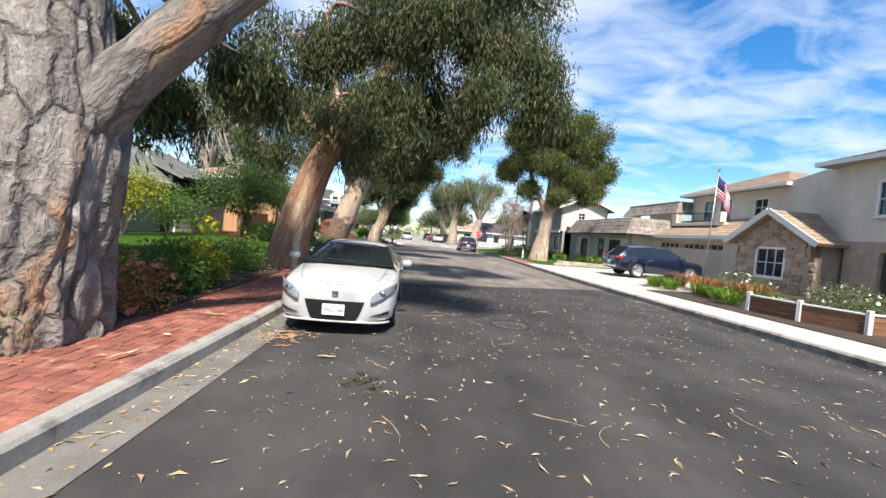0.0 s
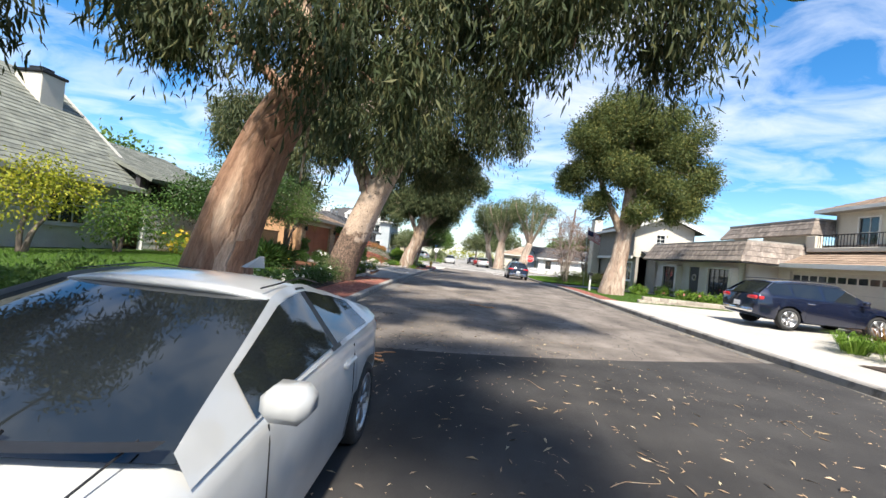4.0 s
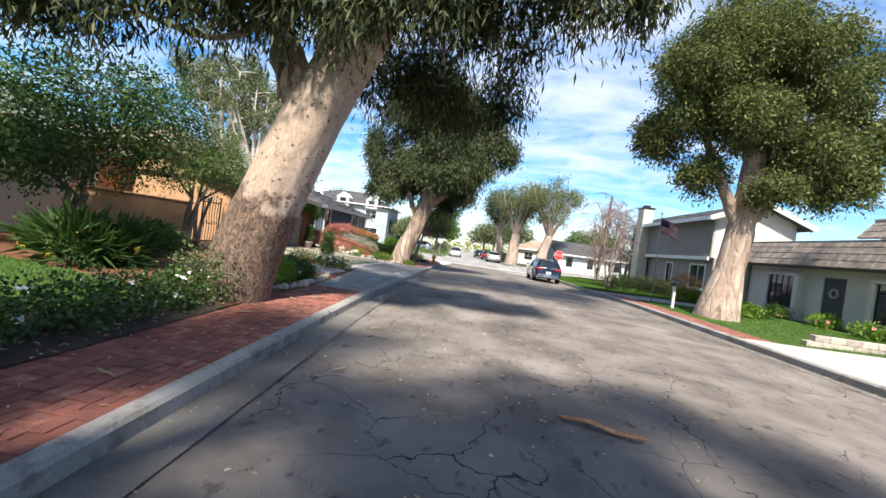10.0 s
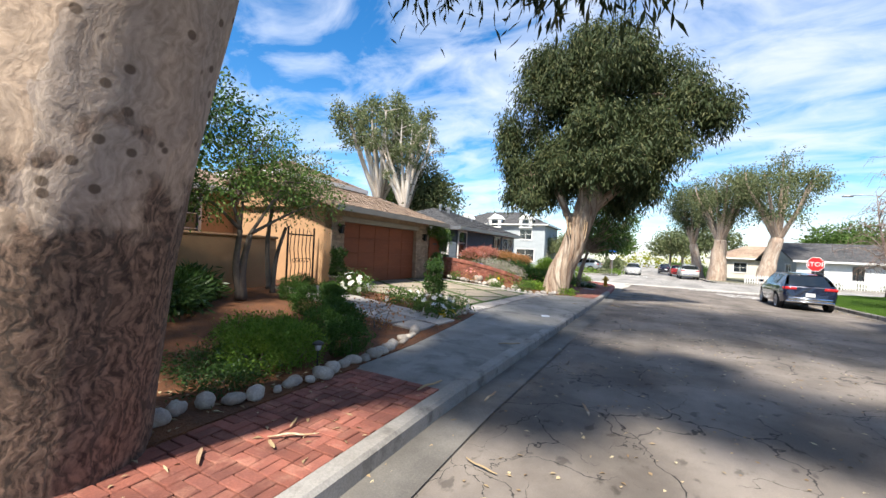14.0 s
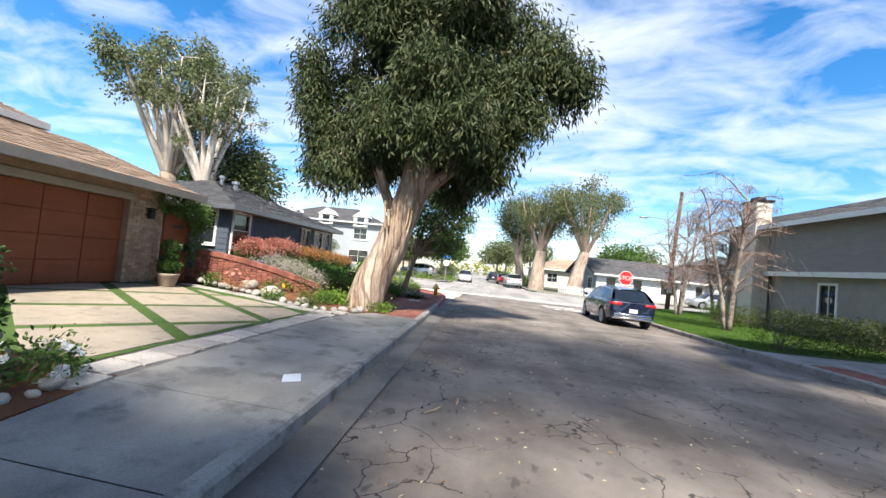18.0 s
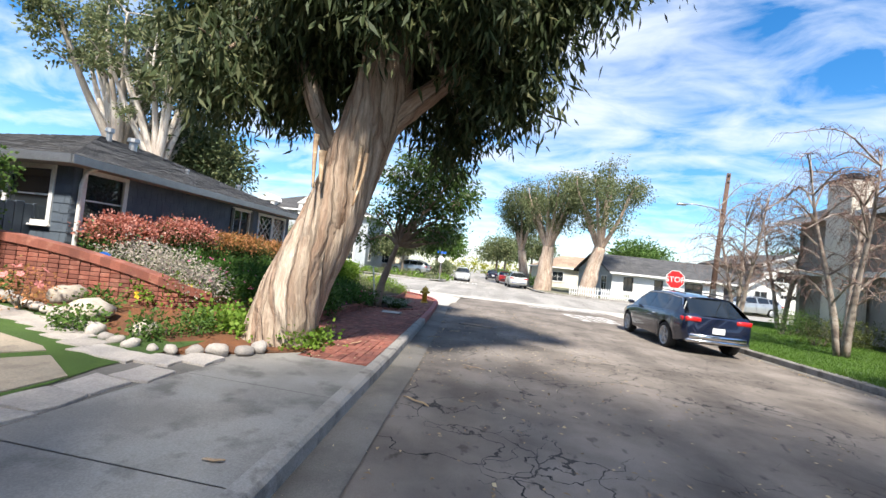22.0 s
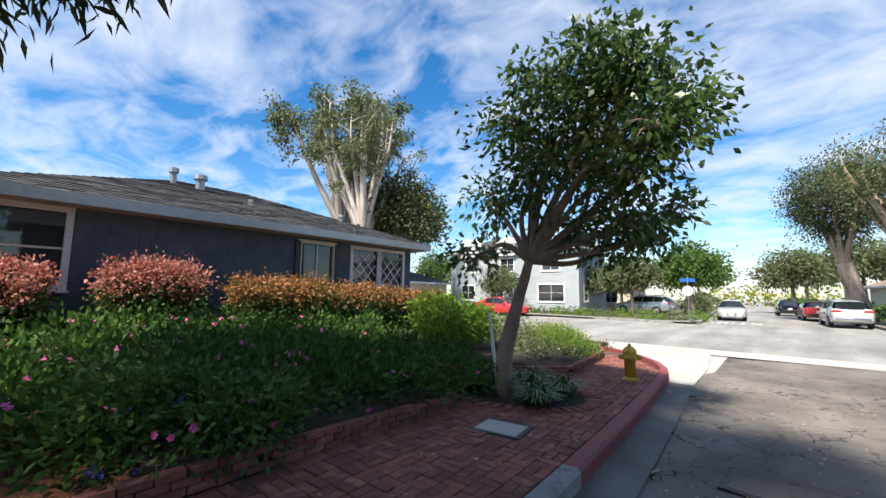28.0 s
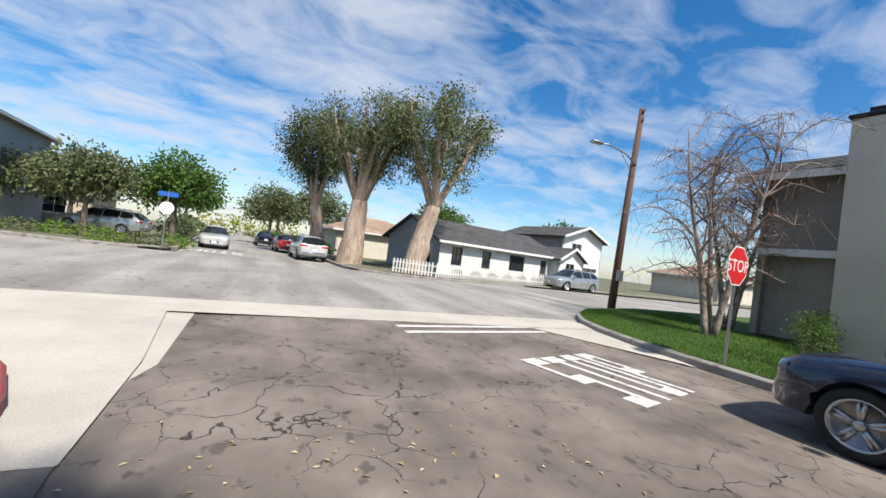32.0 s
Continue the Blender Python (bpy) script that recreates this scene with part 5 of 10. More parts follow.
def car(name, label, x, y, z, rz, rows, cab, wb, wr, paint, plate="", spokes=7, tail=None, lamps=True, suv=False, detail=True, group="", roll=0.0, taper=0.07, nose=True):
    """rows: (y, low, belt, top, half width) from the rear to the front.
    cab: windscreen base y, its top y, roof rear y, rear glass base y, roof z at the two tops, half widths at belt and roof."""
    t = thing(name, label, "car", x, y, z, rz, group)
    t.matrix_world = pose(x, y, z, 0, roll, rz)
    y0, y1 = rows[0][0], rows[-1][0]
    fa, ra = wb
    n = 84
    g = Geo()
    ring = 9
    for i in range(n + 1):
        yy = y0 + (y1 - y0) * i / n
        low, belt, top, hw = interp_rows(rows, yy)
        mid = low + (belt - low) * 0.45
        prof = [(0, low), (hw * 0.80, low), (hw * 0.955, low + 0.05), (hw * 1.0, mid), (hw * 0.985, belt - 0.09), (hw * 0.94, belt - 0.015), (hw * 0.86, belt + (top - belt) * 0.35), (hw * 0.5, top - 0.012), (0, top)]
        arch = 0
        for ax in (fa, ra):
            d = abs(yy - ax)
            R = wr + 0.055
            if d < R:
                arch = max(arch, wr + math.sqrt(R * R - d * d))
        pr = []
        for k, (px, pz) in enumerate(prof):
            if arch and 1 <= k <= 4:
                pz = max(pz, min(arch, belt - 0.1) + 0.002 * k)
            pr.append((px, pz))
        for s in (-1, 1):
            for px, pz in pr:
                g.v.append((s * px, yy, pz))
    w = 2 * ring
    for i in range(n):
        for s in (0, 1):
            for k in range(ring - 1):
                a = i * w + s * ring + k
                g.f.append((a, a + 1, a + 1 + w, a + w))
        a, b = i * w, i * w + ring
    for e in (0, n):
        g.f.append([e * w + k for k in range(ring)] + [e * w + ring + k for k in range(ring - 1, -1, -1)])
    body = part("body", g, paint, t, "", True)
    es = body.modifiers.new("edges", "EDGE_SPLIT")
    es.split_angle = radians(38)
    ya, yb, yc, yd, zb, zc, wbelt, wroof = cab
    za, zd = interp_rows(rows, ya)[2] - 0.01, interp_rows(rows, yd)[1] + 0.0
    bel = lambda q: interp_rows(rows, q)[1] - 0.02

    def shield(u, v):
        s = v * 2 - 1
        hw = wbelt * (1 - u) + wroof * u
        yy = ya + (yb - ya) * u + 0.14 * (1 - s * s) * (1 - u * 0.55)
        return (s * hw, yy, za + (zb - za) * (u ** 0.93) - 0.035 * s * s * (1 - u) - 0.03 * s * s * u)

    part("windscreen", patch(shield, 8, 12), GLASS_CAR, t, "dark tinted windscreen", True)

    def rear(u, v):
        s = v * 2 - 1
        hw = wbelt * 0.86 * (1 - u) + wroof * (1 - taper) * u
        return (s * hw, yd + (yc - yd) * u - 0.08 * (1 - s * s) * (1 - u), zd + (zc - zd) * u - 0.03 * s * s)

    part("rear_window", patch(rear, 6, 10), GLASS_CAR, t, "dark rear window", True)

    def roof(u, v):
        s = v * 2 - 1
        yy = yb + (yc - yb) * u
        zz = zb + (zc - zb) * u + 0.055 * math.sin(math.pi * min(u * 1.1, 1)) + 0.02
        hw = (wroof + 0.03) * (1 - taper * u * u)
        yy += 0.10 * (1 - s * s) * (1 - u) - 0.05 * (1 - s * s) * u
        return (s * hw, yy, zz - 0.045 * s * s * s * s - 0.02 * s * s)

    thick(part("roof", patch(roof, 12, 12), paint, t, "", True), 0.03)
    for s in (-1, 1):
        def side(u, v, out=0.0, lo=0.0, hi=1.0):
            yy = ya + (yd - ya) * u
            zlow = bel(yy)
            if yy > yb:
                zt = za + (zb - za) * ((ya - yy) / (ya - yb)) ** 0.93
            elif yy > yc:
                f = (yb - yy) / (yb - yc)
                zt = zb + (zc - zb) * f + 0.05 * math.sin(math.pi * min(f * 1.1, 1))
            else:
                zt = zd + (zc - zd) * (yy - yd) / max(1e-3, yc - yd)
            zt = max(zt - 0.005, zlow + 0.002)
            v = lo + (hi - lo) * v
            zz = zlow + (zt - zlow) * v
            full = max(zb, zc)
            hv = (zz - zlow) / max(0.2, full - zlow)
            wl_ = interp_rows(rows, yy)[3] * 0.955
            ff = min(max((yb - yy) / (yb - yc), 0.0), 1.0)
            return (s * (wl_ + (wroof * (1 - taper * ff * ff) - wl_) * hv + out), yy, zz)

        part("side_frame", patch(side, 30, 6), paint, t, "", True)
        cutsy = [(0.13, 0.47), (0.50, 0.76)] if not suv else [(0.12, 0.40), (0.425, 0.68), (0.70, 0.90)]
        for a, b in cutsy:
            part("side_window", patch(lambda u, v, a=a, b=b: side(a + (b - a) * u, v, 0.008, 0.08, 0.88), 10, 4), GLASS_CAR, t, "dark side window", True)
        if not suv:
            part("pillar", patch(lambda u, v: side(0.455 + 0.06 * u, v, 0.006, 0.02, 0.95), 4, 4), BLACK_TRIM, t, "", True)
        if suv:
            q = [side(0.10 + 0.82 * i / 20, 0.93, 0.014) for i in range(21)]
            part("window_trim", Geo().tube(q, 0.012, 6), CHROME, t, "chrome window trim")
            q = [(s * (wroof - 0.02), yb - 0.1 + (yc - yb + 0.1) * i / 10, zb + 0.085 + 0.02 * math.sin(math.pi * i / 10) + (zc - zb) * i / 10) for i in range(11)]
            part("roof_rail", Geo().tube(q, 0.016, 6), BLACK_TRIM, t)
        for ax in (fa, ra):
            hwx = interp_rows(rows, ax)[3]
            wheel(t, s * (hwx - 0.115), ax, wr, s, spokes)
        # door mirror and handle
        wl_ = interp_rows(rows, ya - 0.25)[3]
        mz = bel(ya - 0.25) + 0.07
        part("mirror", Geo().rbox(s * (wl_ + 0.02) - 0.10 * (s < 0) * 1.7, ya - 0.36, mz, s * (wl_ + 0.02) + 0.10 * (s > 0) * 1.7, ya - 0.2, mz + 0.12, 0.035), paint, t, "", True)
        hy = (ya + yd) / 2 - 0.15
        part("door_handle", Geo().rbox(s * (wl_ - 0.0) - 0.02, hy - 0.11, bel(hy) - 0.15, s * (wl_ - 0.0) + 0.022, hy + 0.11, bel(hy) - 0.11, 0.012), CHROME if suv else paint, t)
        for k, hy in enumerate([ya - 0.42, (ya + yd) / 2 - 0.28] + ([yd + 0.75] if suv else [])):
            q = []
            for j in range(9):
                zz = rows[len(rows) // 2][1] + 0.06 + (bel(hy) - rows[len(rows) // 2][1] - 0.1) * j / 8
                low, belt, top, hw = interp_rows(rows, hy)
                mid = low + (belt - low) * 0.45
                xx = float(np.interp(zz, (low + 0.05, mid, belt - 0.09, belt), (hw * 0.955, hw, hw * 0.985, hw * 0.95)))
                q.append((s * (xx + 0.0015), hy, zz))
            part("door_gap", Geo().tube(q, 0.0035, 4), BLACK_TRIM, t)
        if detail:
            low, belt, top, hw = interp_rows(rows, y1 - 0.25)
            m = Matrix.Translation((s * (hw * 0.80), y1 - 0.24, belt - 0.10)) @ Matrix.Rotation(radians(-48 * s), 4, "Z")
            part("headlight", Geo().rbox(-0.24, -0.03, -0.06, 0.2, 0.045, 0.065, 0.03, m), LAMP_CLEAR, t, "", True)
        low, belt, top, hw = interp_rows(rows, y0 + 0.1)
        if suv:
            part("tail_light", Geo().rbox(s * hw * 0.72 - 0.2, y0 - 0.015, belt - 0.19, s * hw * 0.72 + 0.2, y0 + 0.10, belt - 0.06, 0.03), LAMP_RED, t, "", True)
            m = Matrix.Translation((s * hw * 0.99, y0 + 0.28, belt - 0.12))
            part("tail_light", Geo().rbox(-0.015, -0.2, -0.06, 0.02, 0.14, 0.05, 0.012, m), LAMP_RED, t, "", True)
        else:
            m = Matrix.Translation((s * hw * 0.88, y0 + 0.09, belt - 0.16)) @ Matrix.Rotation(radians(35 * s), 4, "Z")
            lt = part("tail_light", Geo().rbox(-0.13, -0.05, -0.13, 0.13, 0.06, 0.10, 0.04, m), LAMP_CLEAR, t, "clear tail lamp with red core", True)
            part("red_lens", Geo().rbox(-0.09, -0.058, -0.03, 0.05, -0.04, 0.08, 0.006, m), LAMP_RED, lt)
    low = rows[0][1]
    hw0 = rows[0][4]
    part("bumper", Geo().rbox(-hw0 * 0.92, y0 - 0.03, low + 0.02, hw0 * 0.92, y0 + 0.1, low + 0.17, 0.03), CHROME if suv else BLACK_TRIM, t, "", True)
    hw1 = rows[-1][4]
    # nose: grille mouth, lower grilles
    zlow, zbelt = rows[-1][1], rows[-1][2]
    h = zbelt - zlow

    def mouth(u, v):
        s = v * 2 - 1
        wdt = hw1 * (0.66 - 0.14 * (1 - u))
        return (s * wdt, y1 + 0.012 - 0.05 * s * s, zlow + h * (0.22 + 0.46 * u) - 0.0 * s)

    if nose:
        part("grille", patch(mouth, 5, 12), BLACK_TRIM, t, "black mesh grille", True)
    if detail:
        for k in range(6):
            zz = zlow + h * (0.26 + 0.42 * k / 6)
            ww = hw1 * (0.56 + 0.1 * k / 6)
            part("grille_bar", Geo().tube([(-ww, y1 - 0.03, zz), (-ww * 0.5, y1 + 0.012, zz), (0, y1 + 0.02, zz), (ww * 0.5, y1 + 0.012, zz), (ww, y1 - 0.03, zz)], 0.007, 5), METAL_DARK, t)
    pz = zlow + h * 0.40 if not suv else zlow + h * 0.5
    y1 += 0.0 if nose else 0.05
    pf = part("plate", Geo().rbox(-0.155, y1 + 0.022, pz - 0.075, 0.155, y1 + 0.034, pz + 0.08, 0.004), SIGN_WHITE, t, "white number plate")
    if plate:
        fc = bpy.data.curves.new("plate_text", "FONT")
        fc.body, fc.size, fc.align_x, fc.align_y, fc.extrude = plate, 0.064, "CENTER", "CENTER", 0.002
        fc.materials.append(SIGN_BLUE)
        tx = new("plate_text", fc)
        tx.parent = pf
        tx.matrix_basis = pose(0, y1 + 0.036, pz - 0.004, 90, 0, 180)
    zr = low + (rows[0][2] - low) * 0.5
    part("plate", Geo().rbox(-0.155, y0 - 0.03, zr - 0.07, 0.155, y0 - 0.018, zr + 0.08, 0.004), SIGN_WHITE, t, "white number plate")
    return t


CRZ_ROWS = [(-1.80, 0.34, 0.88, 0.92, 0.66), (-1.74, 0.30, 0.93, 0.97, 0.74), (-1.42, 0.22, 0.97, 1.01, 0.84), (-1.2, 0.18, 0.965, 1.0, 0.868), (-0.4, 0.17, 0.94, 0.98, 0.86), (0.5, 0.17, 0.92, 0.97, 0.858), (1.0, 0.18, 0.87, 0.96, 0.862), (1.4, 0.2, 0.81, 0.89, 0.862), (1.7, 0.2, 0.75, 0.82, 0.84), (1.88, 0.2, 0.70, 0.755, 0.78), (1.98, 0.2, 0.665, 0.71, 0.68), (2.03, 0.21, 0.64, 0.68, 0.56), (2.045, 0.23, 0.62, 0.65, 0.47)]
CRZ = car("hatchback", "white two-door hatchback coupe parked at the kerb", -1.70, 7.58, zg(7) - 0.0, 184.0, CRZ_ROWS, (1.02, 0.10, -0.80, -1.68, 1.27, 1.21, 0.78, 0.56), (1.2, -1.06), 0.315, CAR_WHITE, "7MQU188", 7, detail=False, taper=0.24, nose=False)
# high tail spoiler, fin and bonnet gaps of the white hatchback
part("spoiler", Geo().rbox(-0.46, -1.70, 0.995, 0.46, -1.48, 1.022, 0.012), CAR_WHITE, CRZ, "", True)
part("rear_glass", Geo().slab([(-0.5, -1.785, 0.88), (0.5, -1.785, 0.88), (0.45, -1.70, 0.99), (-0.45, -1.70, 0.99)], 0.01), GLASS_CAR, CRZ, "upright lower rear glass")
part("antenna", Geo().add([(-0.022, -0.62, 1.325), (0.022, -0.62, 1.325), (0.022, -0.88, 1.31), (-0.022, -0.88, 1.31), (-0.006, -0.84, 1.40), (0.006, -0.84, 1.40), (0.008, -0.88, 1.40), (-0.008, -0.88, 1.40)], [(0, 1, 5, 4), (1, 2, 6, 5), (2, 3, 7, 6), (3, 0, 4, 7), (4, 5, 6, 7), (0, 3, 2, 1)]), CAR_WHITE, CRZ, "white shark-fin aerial")


def front_y(x):
    """The nose's outline seen from above."""
    return float(np.interp(abs(x), (0, 0.3, 0.47, 0.56, 0.68, 0.78, 0.84, 0.862), (2.075, 2.06, 2.045, 2.03, 1.98, 1.88, 1.7, 1.4)))


part("grille", patch(lambda u, v: ((v * 2 - 1) * (0.29 + 0.13 * u ** 0.7), front_y((v * 2 - 1) * 0.42) + 0.012, 0.235 + 0.275 * u - 0.02 * (v * 2 - 1) ** 2 * (1 - u)), 6, 14), BLACK_TRIM, CRZ, "wide black mesh grille", True)
for k in range(9):
    zz = 0.26 + 0.235 * k / 8
    ww = 0.30 + 0.11 * (k / 8) ** 0.7
    part("grille_bar", Geo().tube([(ww * q, front_y(ww * q) + 0.017, zz) for q in (-1, -0.6, -0.2, 0.2, 0.6, 1)], 0.005, 5), METAL_DARK, CRZ)
for s in (-1, 1):
    def lamp(u, v, s=s):
        x = 0.50 + 0.345 * u
        zc = 0.555 + 0.175 * u ** 1.1
        hh = 0.030 + 0.045 * math.sin(math.pi * (0.15 + 0.75 * u))
        return (s * (x + 0.006), front_y(x) + 0.008 - 0.07 * (v - 0.5) * (1 - u), zc + (v * 2 - 1) * hh)

    hl = thick(part("headlight", patch(lamp, 14, 5), HEADLAMP, CRZ, "swept-back clear headlight", True), 0.01)
    part("reflector", Geo().lathe([(0.045, -0.01), (0.05, 0.012), (0.03, 0.02)], 14, Matrix.Translation((s * 0.66, front_y(0.66) + 0.004, 0.64)) @ Matrix.Rotation(radians(-90), 4, "X")), CHROME, hl, "", True)
    part("bonnet_gap", Geo().tube([(s * 0.66, 1.02, 0.965), (s * 0.64, 1.4, 0.873), (s * 0.58, 1.7, 0.79), (s * 0.42, 1.87, 0.738), (s * 0.2, 1.94, 0.725), (0, 1.955, 0.725)], 0.0035, 4), BLACK_TRIM, CRZ)
    part("roof_gap", Geo().tube([(s * 0.50, 0.1, 1.293), (s * 0.50, -0.4, 1.316), (s * 0.43, -0.9, 1.245)], 0.005, 4), BLACK_TRIM, CRZ)
    part("fog_grille", patch(lambda u, v, s=s: (s * (0.50 + 0.27 * v), front_y(0.50 + 0.27 * v) + 0.012, 0.30 + 0.035 * v + (0.055 - 0.045 * (1 - v)) * u), 3, 10), BLACK_TRIM, CRZ, "", True)
    part("lip", Geo().tube([(s * x, front_y(x) + 0.0, 0.215) for x in (0.0, 0.2, 0.4, 0.55, 0.68, 0.78)], 0.018, 6), CAR_WHITE, CRZ, "", True)
    part("wiper", Geo().tube([(s * 0.1 - 0.25, 1.10, 0.985), (s * 0.1 + 0.28, 1.05, 1.0)], 0.008, 5), BLACK_TRIM, CRZ)
part("badge", Geo().rbox(-0.045, 2.055, 0.575, 0.045, 2.072, 0.645, 0.012), CHROME, CRZ)
part("cowl", patch(lambda u, v: ((v * 2 - 1) * 0.74, 1.05 + 0.13 * (1 - (v * 2 - 1) ** 2) + 0.06 * (u - 0.5), 0.972 + 0.004 * (1 - (v * 2 - 1) ** 2)), 3, 12), BLACK_TRIM, CRZ, "", True)
part("dashboard", Geo().rbox(-0.62, 0.45, 0.72, 0.62, 0.85, 0.88, 0.05), BLACK_TRIM, CRZ, "", True)
part("fuel_cap", Geo().lathe([(0.08, -0.002), (0.08, 0.002)], 20, Matrix.Translation((0.842, -1.3, 0.87)) @ Matrix.Rotation(radians(90), 4, "Y")), CAR_WHITE, CRZ)
part("vest", Geo().rbox(0.2, -0.15, 0.62, 0.62, 0.35, 0.82, 0.06), LIME_CLOTH, CRZ, "lime safety vest on the seat", True)

SUV_ROWS = [(-2.33, 0.42, 0.98, 1.02, 0.78), (-2.25, 0.36, 1.08, 1.12, 0.86), (-1.9, 0.28, 1.10, 1.14, 0.92), (-1.4, 0.24, 1.09, 1.12, 0.945), (-0.4, 0.24, 1.06, 1.09, 0.945), (0.6, 0.24, 1.03, 1.08, 0.94), (1.2, 0.25, 0.98, 1.07, 0.94), (1.7, 0.26, 0.92, 1.02, 0.91), (2.1, 0.26, 0.86, 0.95, 0.84), (2.27, 0.27, 0.80, 0.87, 0.72), (2.33, 0.32, 0.72, 0.78, 0.60)]
GLC = car("suv", "dark navy sport utility car parked at the kerb", 2.86, 43.6, zg(43.4) - 0.01, 1.5, SUV_ROWS, (1.18, 0.42, -1.72, -2.24, 1.57, 1.52, 0.80, 0.60), (1.47, -1.40), 0.365, CAR_NAVY, "", 5, suv=True)
part("rear_bumper", Geo().rbox(-0.78, -2.37, 0.36, 0.78, -2.2, 0.46, 0.03), CHROME, GLC, "chrome bumper strip", True)
CRV = car("suv", "dark blue compact sport utility car on the pale driveway", 11.1, 20.5, 0.22, -87, SUV_ROWS, (1.18, 0.42, -1.72, -2.24, 1.57, 1.52, 0.80, 0.60), (1.47, -1.30), 0.36, CAR_NAVY, "", 5, suv=True)
SEDAN_ROWS = [(-2.35, 0.40, 0.90, 0.96, 0.72), (-2.2, 0.3, 0.98, 1.03, 0.82), (-1.5, 0.22, 0.98, 1.02, 0.90), (0, 0.2, 0.93, 0.98, 0.90), (1.0, 0.2, 0.88, 0.96, 0.90), (1.8, 0.22, 0.80, 0.87, 0.86), (2.2, 0.24, 0.70, 0.77, 0.75), (2.35, 0.28, 0.6, 0.66, 0.6)]
SEDAN_CAB = (0.95, 0.25, -0.95, -1.75, 1.40, 1.38, 0.78, 0.56)


def far_car(name, label, x, y, z, rz, paint, suv=False):
    return car(name, label, x, y, z, rz, SUV_ROWS if suv else SEDAN_ROWS, (1.18, 0.42, -1.72, -2.24, 1.57, 1.52, 0.80, 0.60) if suv else SEDAN_CAB, (1.45, -1.4), 0.34, paint, suv=suv, detail=not suv, group="cars along the far street")


far_car("sedan", "white saloon car parked beyond the crossing", -6.3, 74.5, ZI, 184, CAR_WHITE)
far_car("suv", "white sport utility car parked under the far gums", -0.55, 71.5, ZI, 4, CAR_WHITE, True)
far_car("sedan", "bright red car parked beyond the crossing", -1.5, 79, ZI, 4, CAR_RED)
far_car("sedan", "dark saloon car parked far along the street", -3.0, 88, ZI, 4, CAR_NAVY)
far_car("suv", "silver grey sport utility car in a driveway", -12.6, 75.5, ZI + 0.1, 78, CAR_SILVER, True)
far_car("sedan", "dark red saloon car parked along the crossing street", -20.5, 64.6, ZI, -82, CAR_RED)
far_car("suv", "silver minivan parked by the white houses", 18.5, 66.4, ZI, 95, CAR_SILVER, True)
# ---- houses ----


def wall_frame(p0, p1):
    d = Vector((p1[0] - p0[0], p1[1] - p0[1], 0))
    return Matrix.Translation((p0[0], p0[1], 0)) @ Matrix.Rotation(math.atan2(d.y, d.x), 4, "Z"), d.length


def wall(t, p0, p1, z0, z1, openings, material, th=0.18, name="wall"):
    """A wall with its openings (s0, s1, low, high); the outside lies to the right of the way from p0 to p1."""
    m, length = wall_frame(p0, p1)
    g = Geo()
    xs = sorted({0.0, length, *(min(max(v, 0.0), length) for o in openings for v in o[:2])})
    zs = sorted({z0, z1, *(min(max(v, z0), z1) for o in openings for v in o[2:])})
    nx, nz = len(xs), len(zs)
    for y in (0.0, th):
        for z in zs:
            for x in xs:
                g.v.append(m @ Vector((x, y, z)))

    def solid(a, b):
        if not (0 <= a < nx - 1 and 0 <= b < nz - 1):
            return False
        x, z = (xs[a] + xs[a + 1]) / 2, (zs[b] + zs[b + 1]) / 2
        return not any(o[0] < x < o[1] and o[2] < z < o[3] for o in openings)

    k = nx * nz
    for b in range(nz - 1):
        for a in range(nx - 1):
            if not solid(a, b):
                continue
            q = b * nx + a
            c00, c10, c01, c11 = q, q + 1, q + nx, q + nx + 1
            g.f.append((c00, c10, c11, c01))
            g.f.append((c00 + k, c01 + k, c11 + k, c10 + k))
            for da, db, e, f in ((0, -1, c10, c00), (1, 0, c11, c10), (0, 1, c01, c11), (-1, 0, c00, c01)):
                if not solid(a + da, b + db):
                    g.f.append((e, f, f + k, e + k))
    part(name, g, material, t)
    return m, length


def window(t, m, a, b, lo, hi, nx=2, ny=2, trim=0.09, frame=None, sill=True, lattice=False):
    frame = frame or WHITE_PAINT
    g = Geo()
    for q in ((a - trim, lo - trim, a, hi + trim), (b, lo - trim, b + trim, hi + trim), (a, hi, b, hi + trim), (a, lo - trim, b, lo)):
        g.box(q[0], -0.03, q[1], q[2], 0.06, q[3], m)
    w = part("window", g, frame, t, "")
    part("pane", Geo().box(a, 0.05, lo, b, 0.06, hi, m), GLASS_DARK, w, "dark window glass")
    bars = Geo()
    if lattice:
        for k in range(3):
            for e in (1, -1):
                c = a + (b - a) * (k + 0.5) / 3
                q = m @ Matrix.Translation((c, 0.04, (lo + hi) / 2)) @ Matrix.Rotation(e * 0.75, 4, "Y")
                bars.box(-0.012, -0.01, -(hi - lo) * 0.6, 0.012, 0.01, (hi - lo) * 0.6, q)
    for k in range(1, nx):
        c = a + (b - a) * k / nx
        bars.box(c - 0.016, 0.02, lo, c + 0.016, 0.05, hi, m)
    for k in range(1, ny):
        c = lo + (hi - lo) * k / ny
        bars.box(a, 0.02, c - 0.016, b, 0.05, c + 0.016, m)
    if bars.v:
        part("glazing_bar", bars, frame, w)
    if sill:
        part("sill", Geo().rbox(a - trim - 0.03, -0.09, lo - trim - 0.04, b + trim + 0.03, 0.0, lo - trim, 0.01, m), frame, w)
    return w


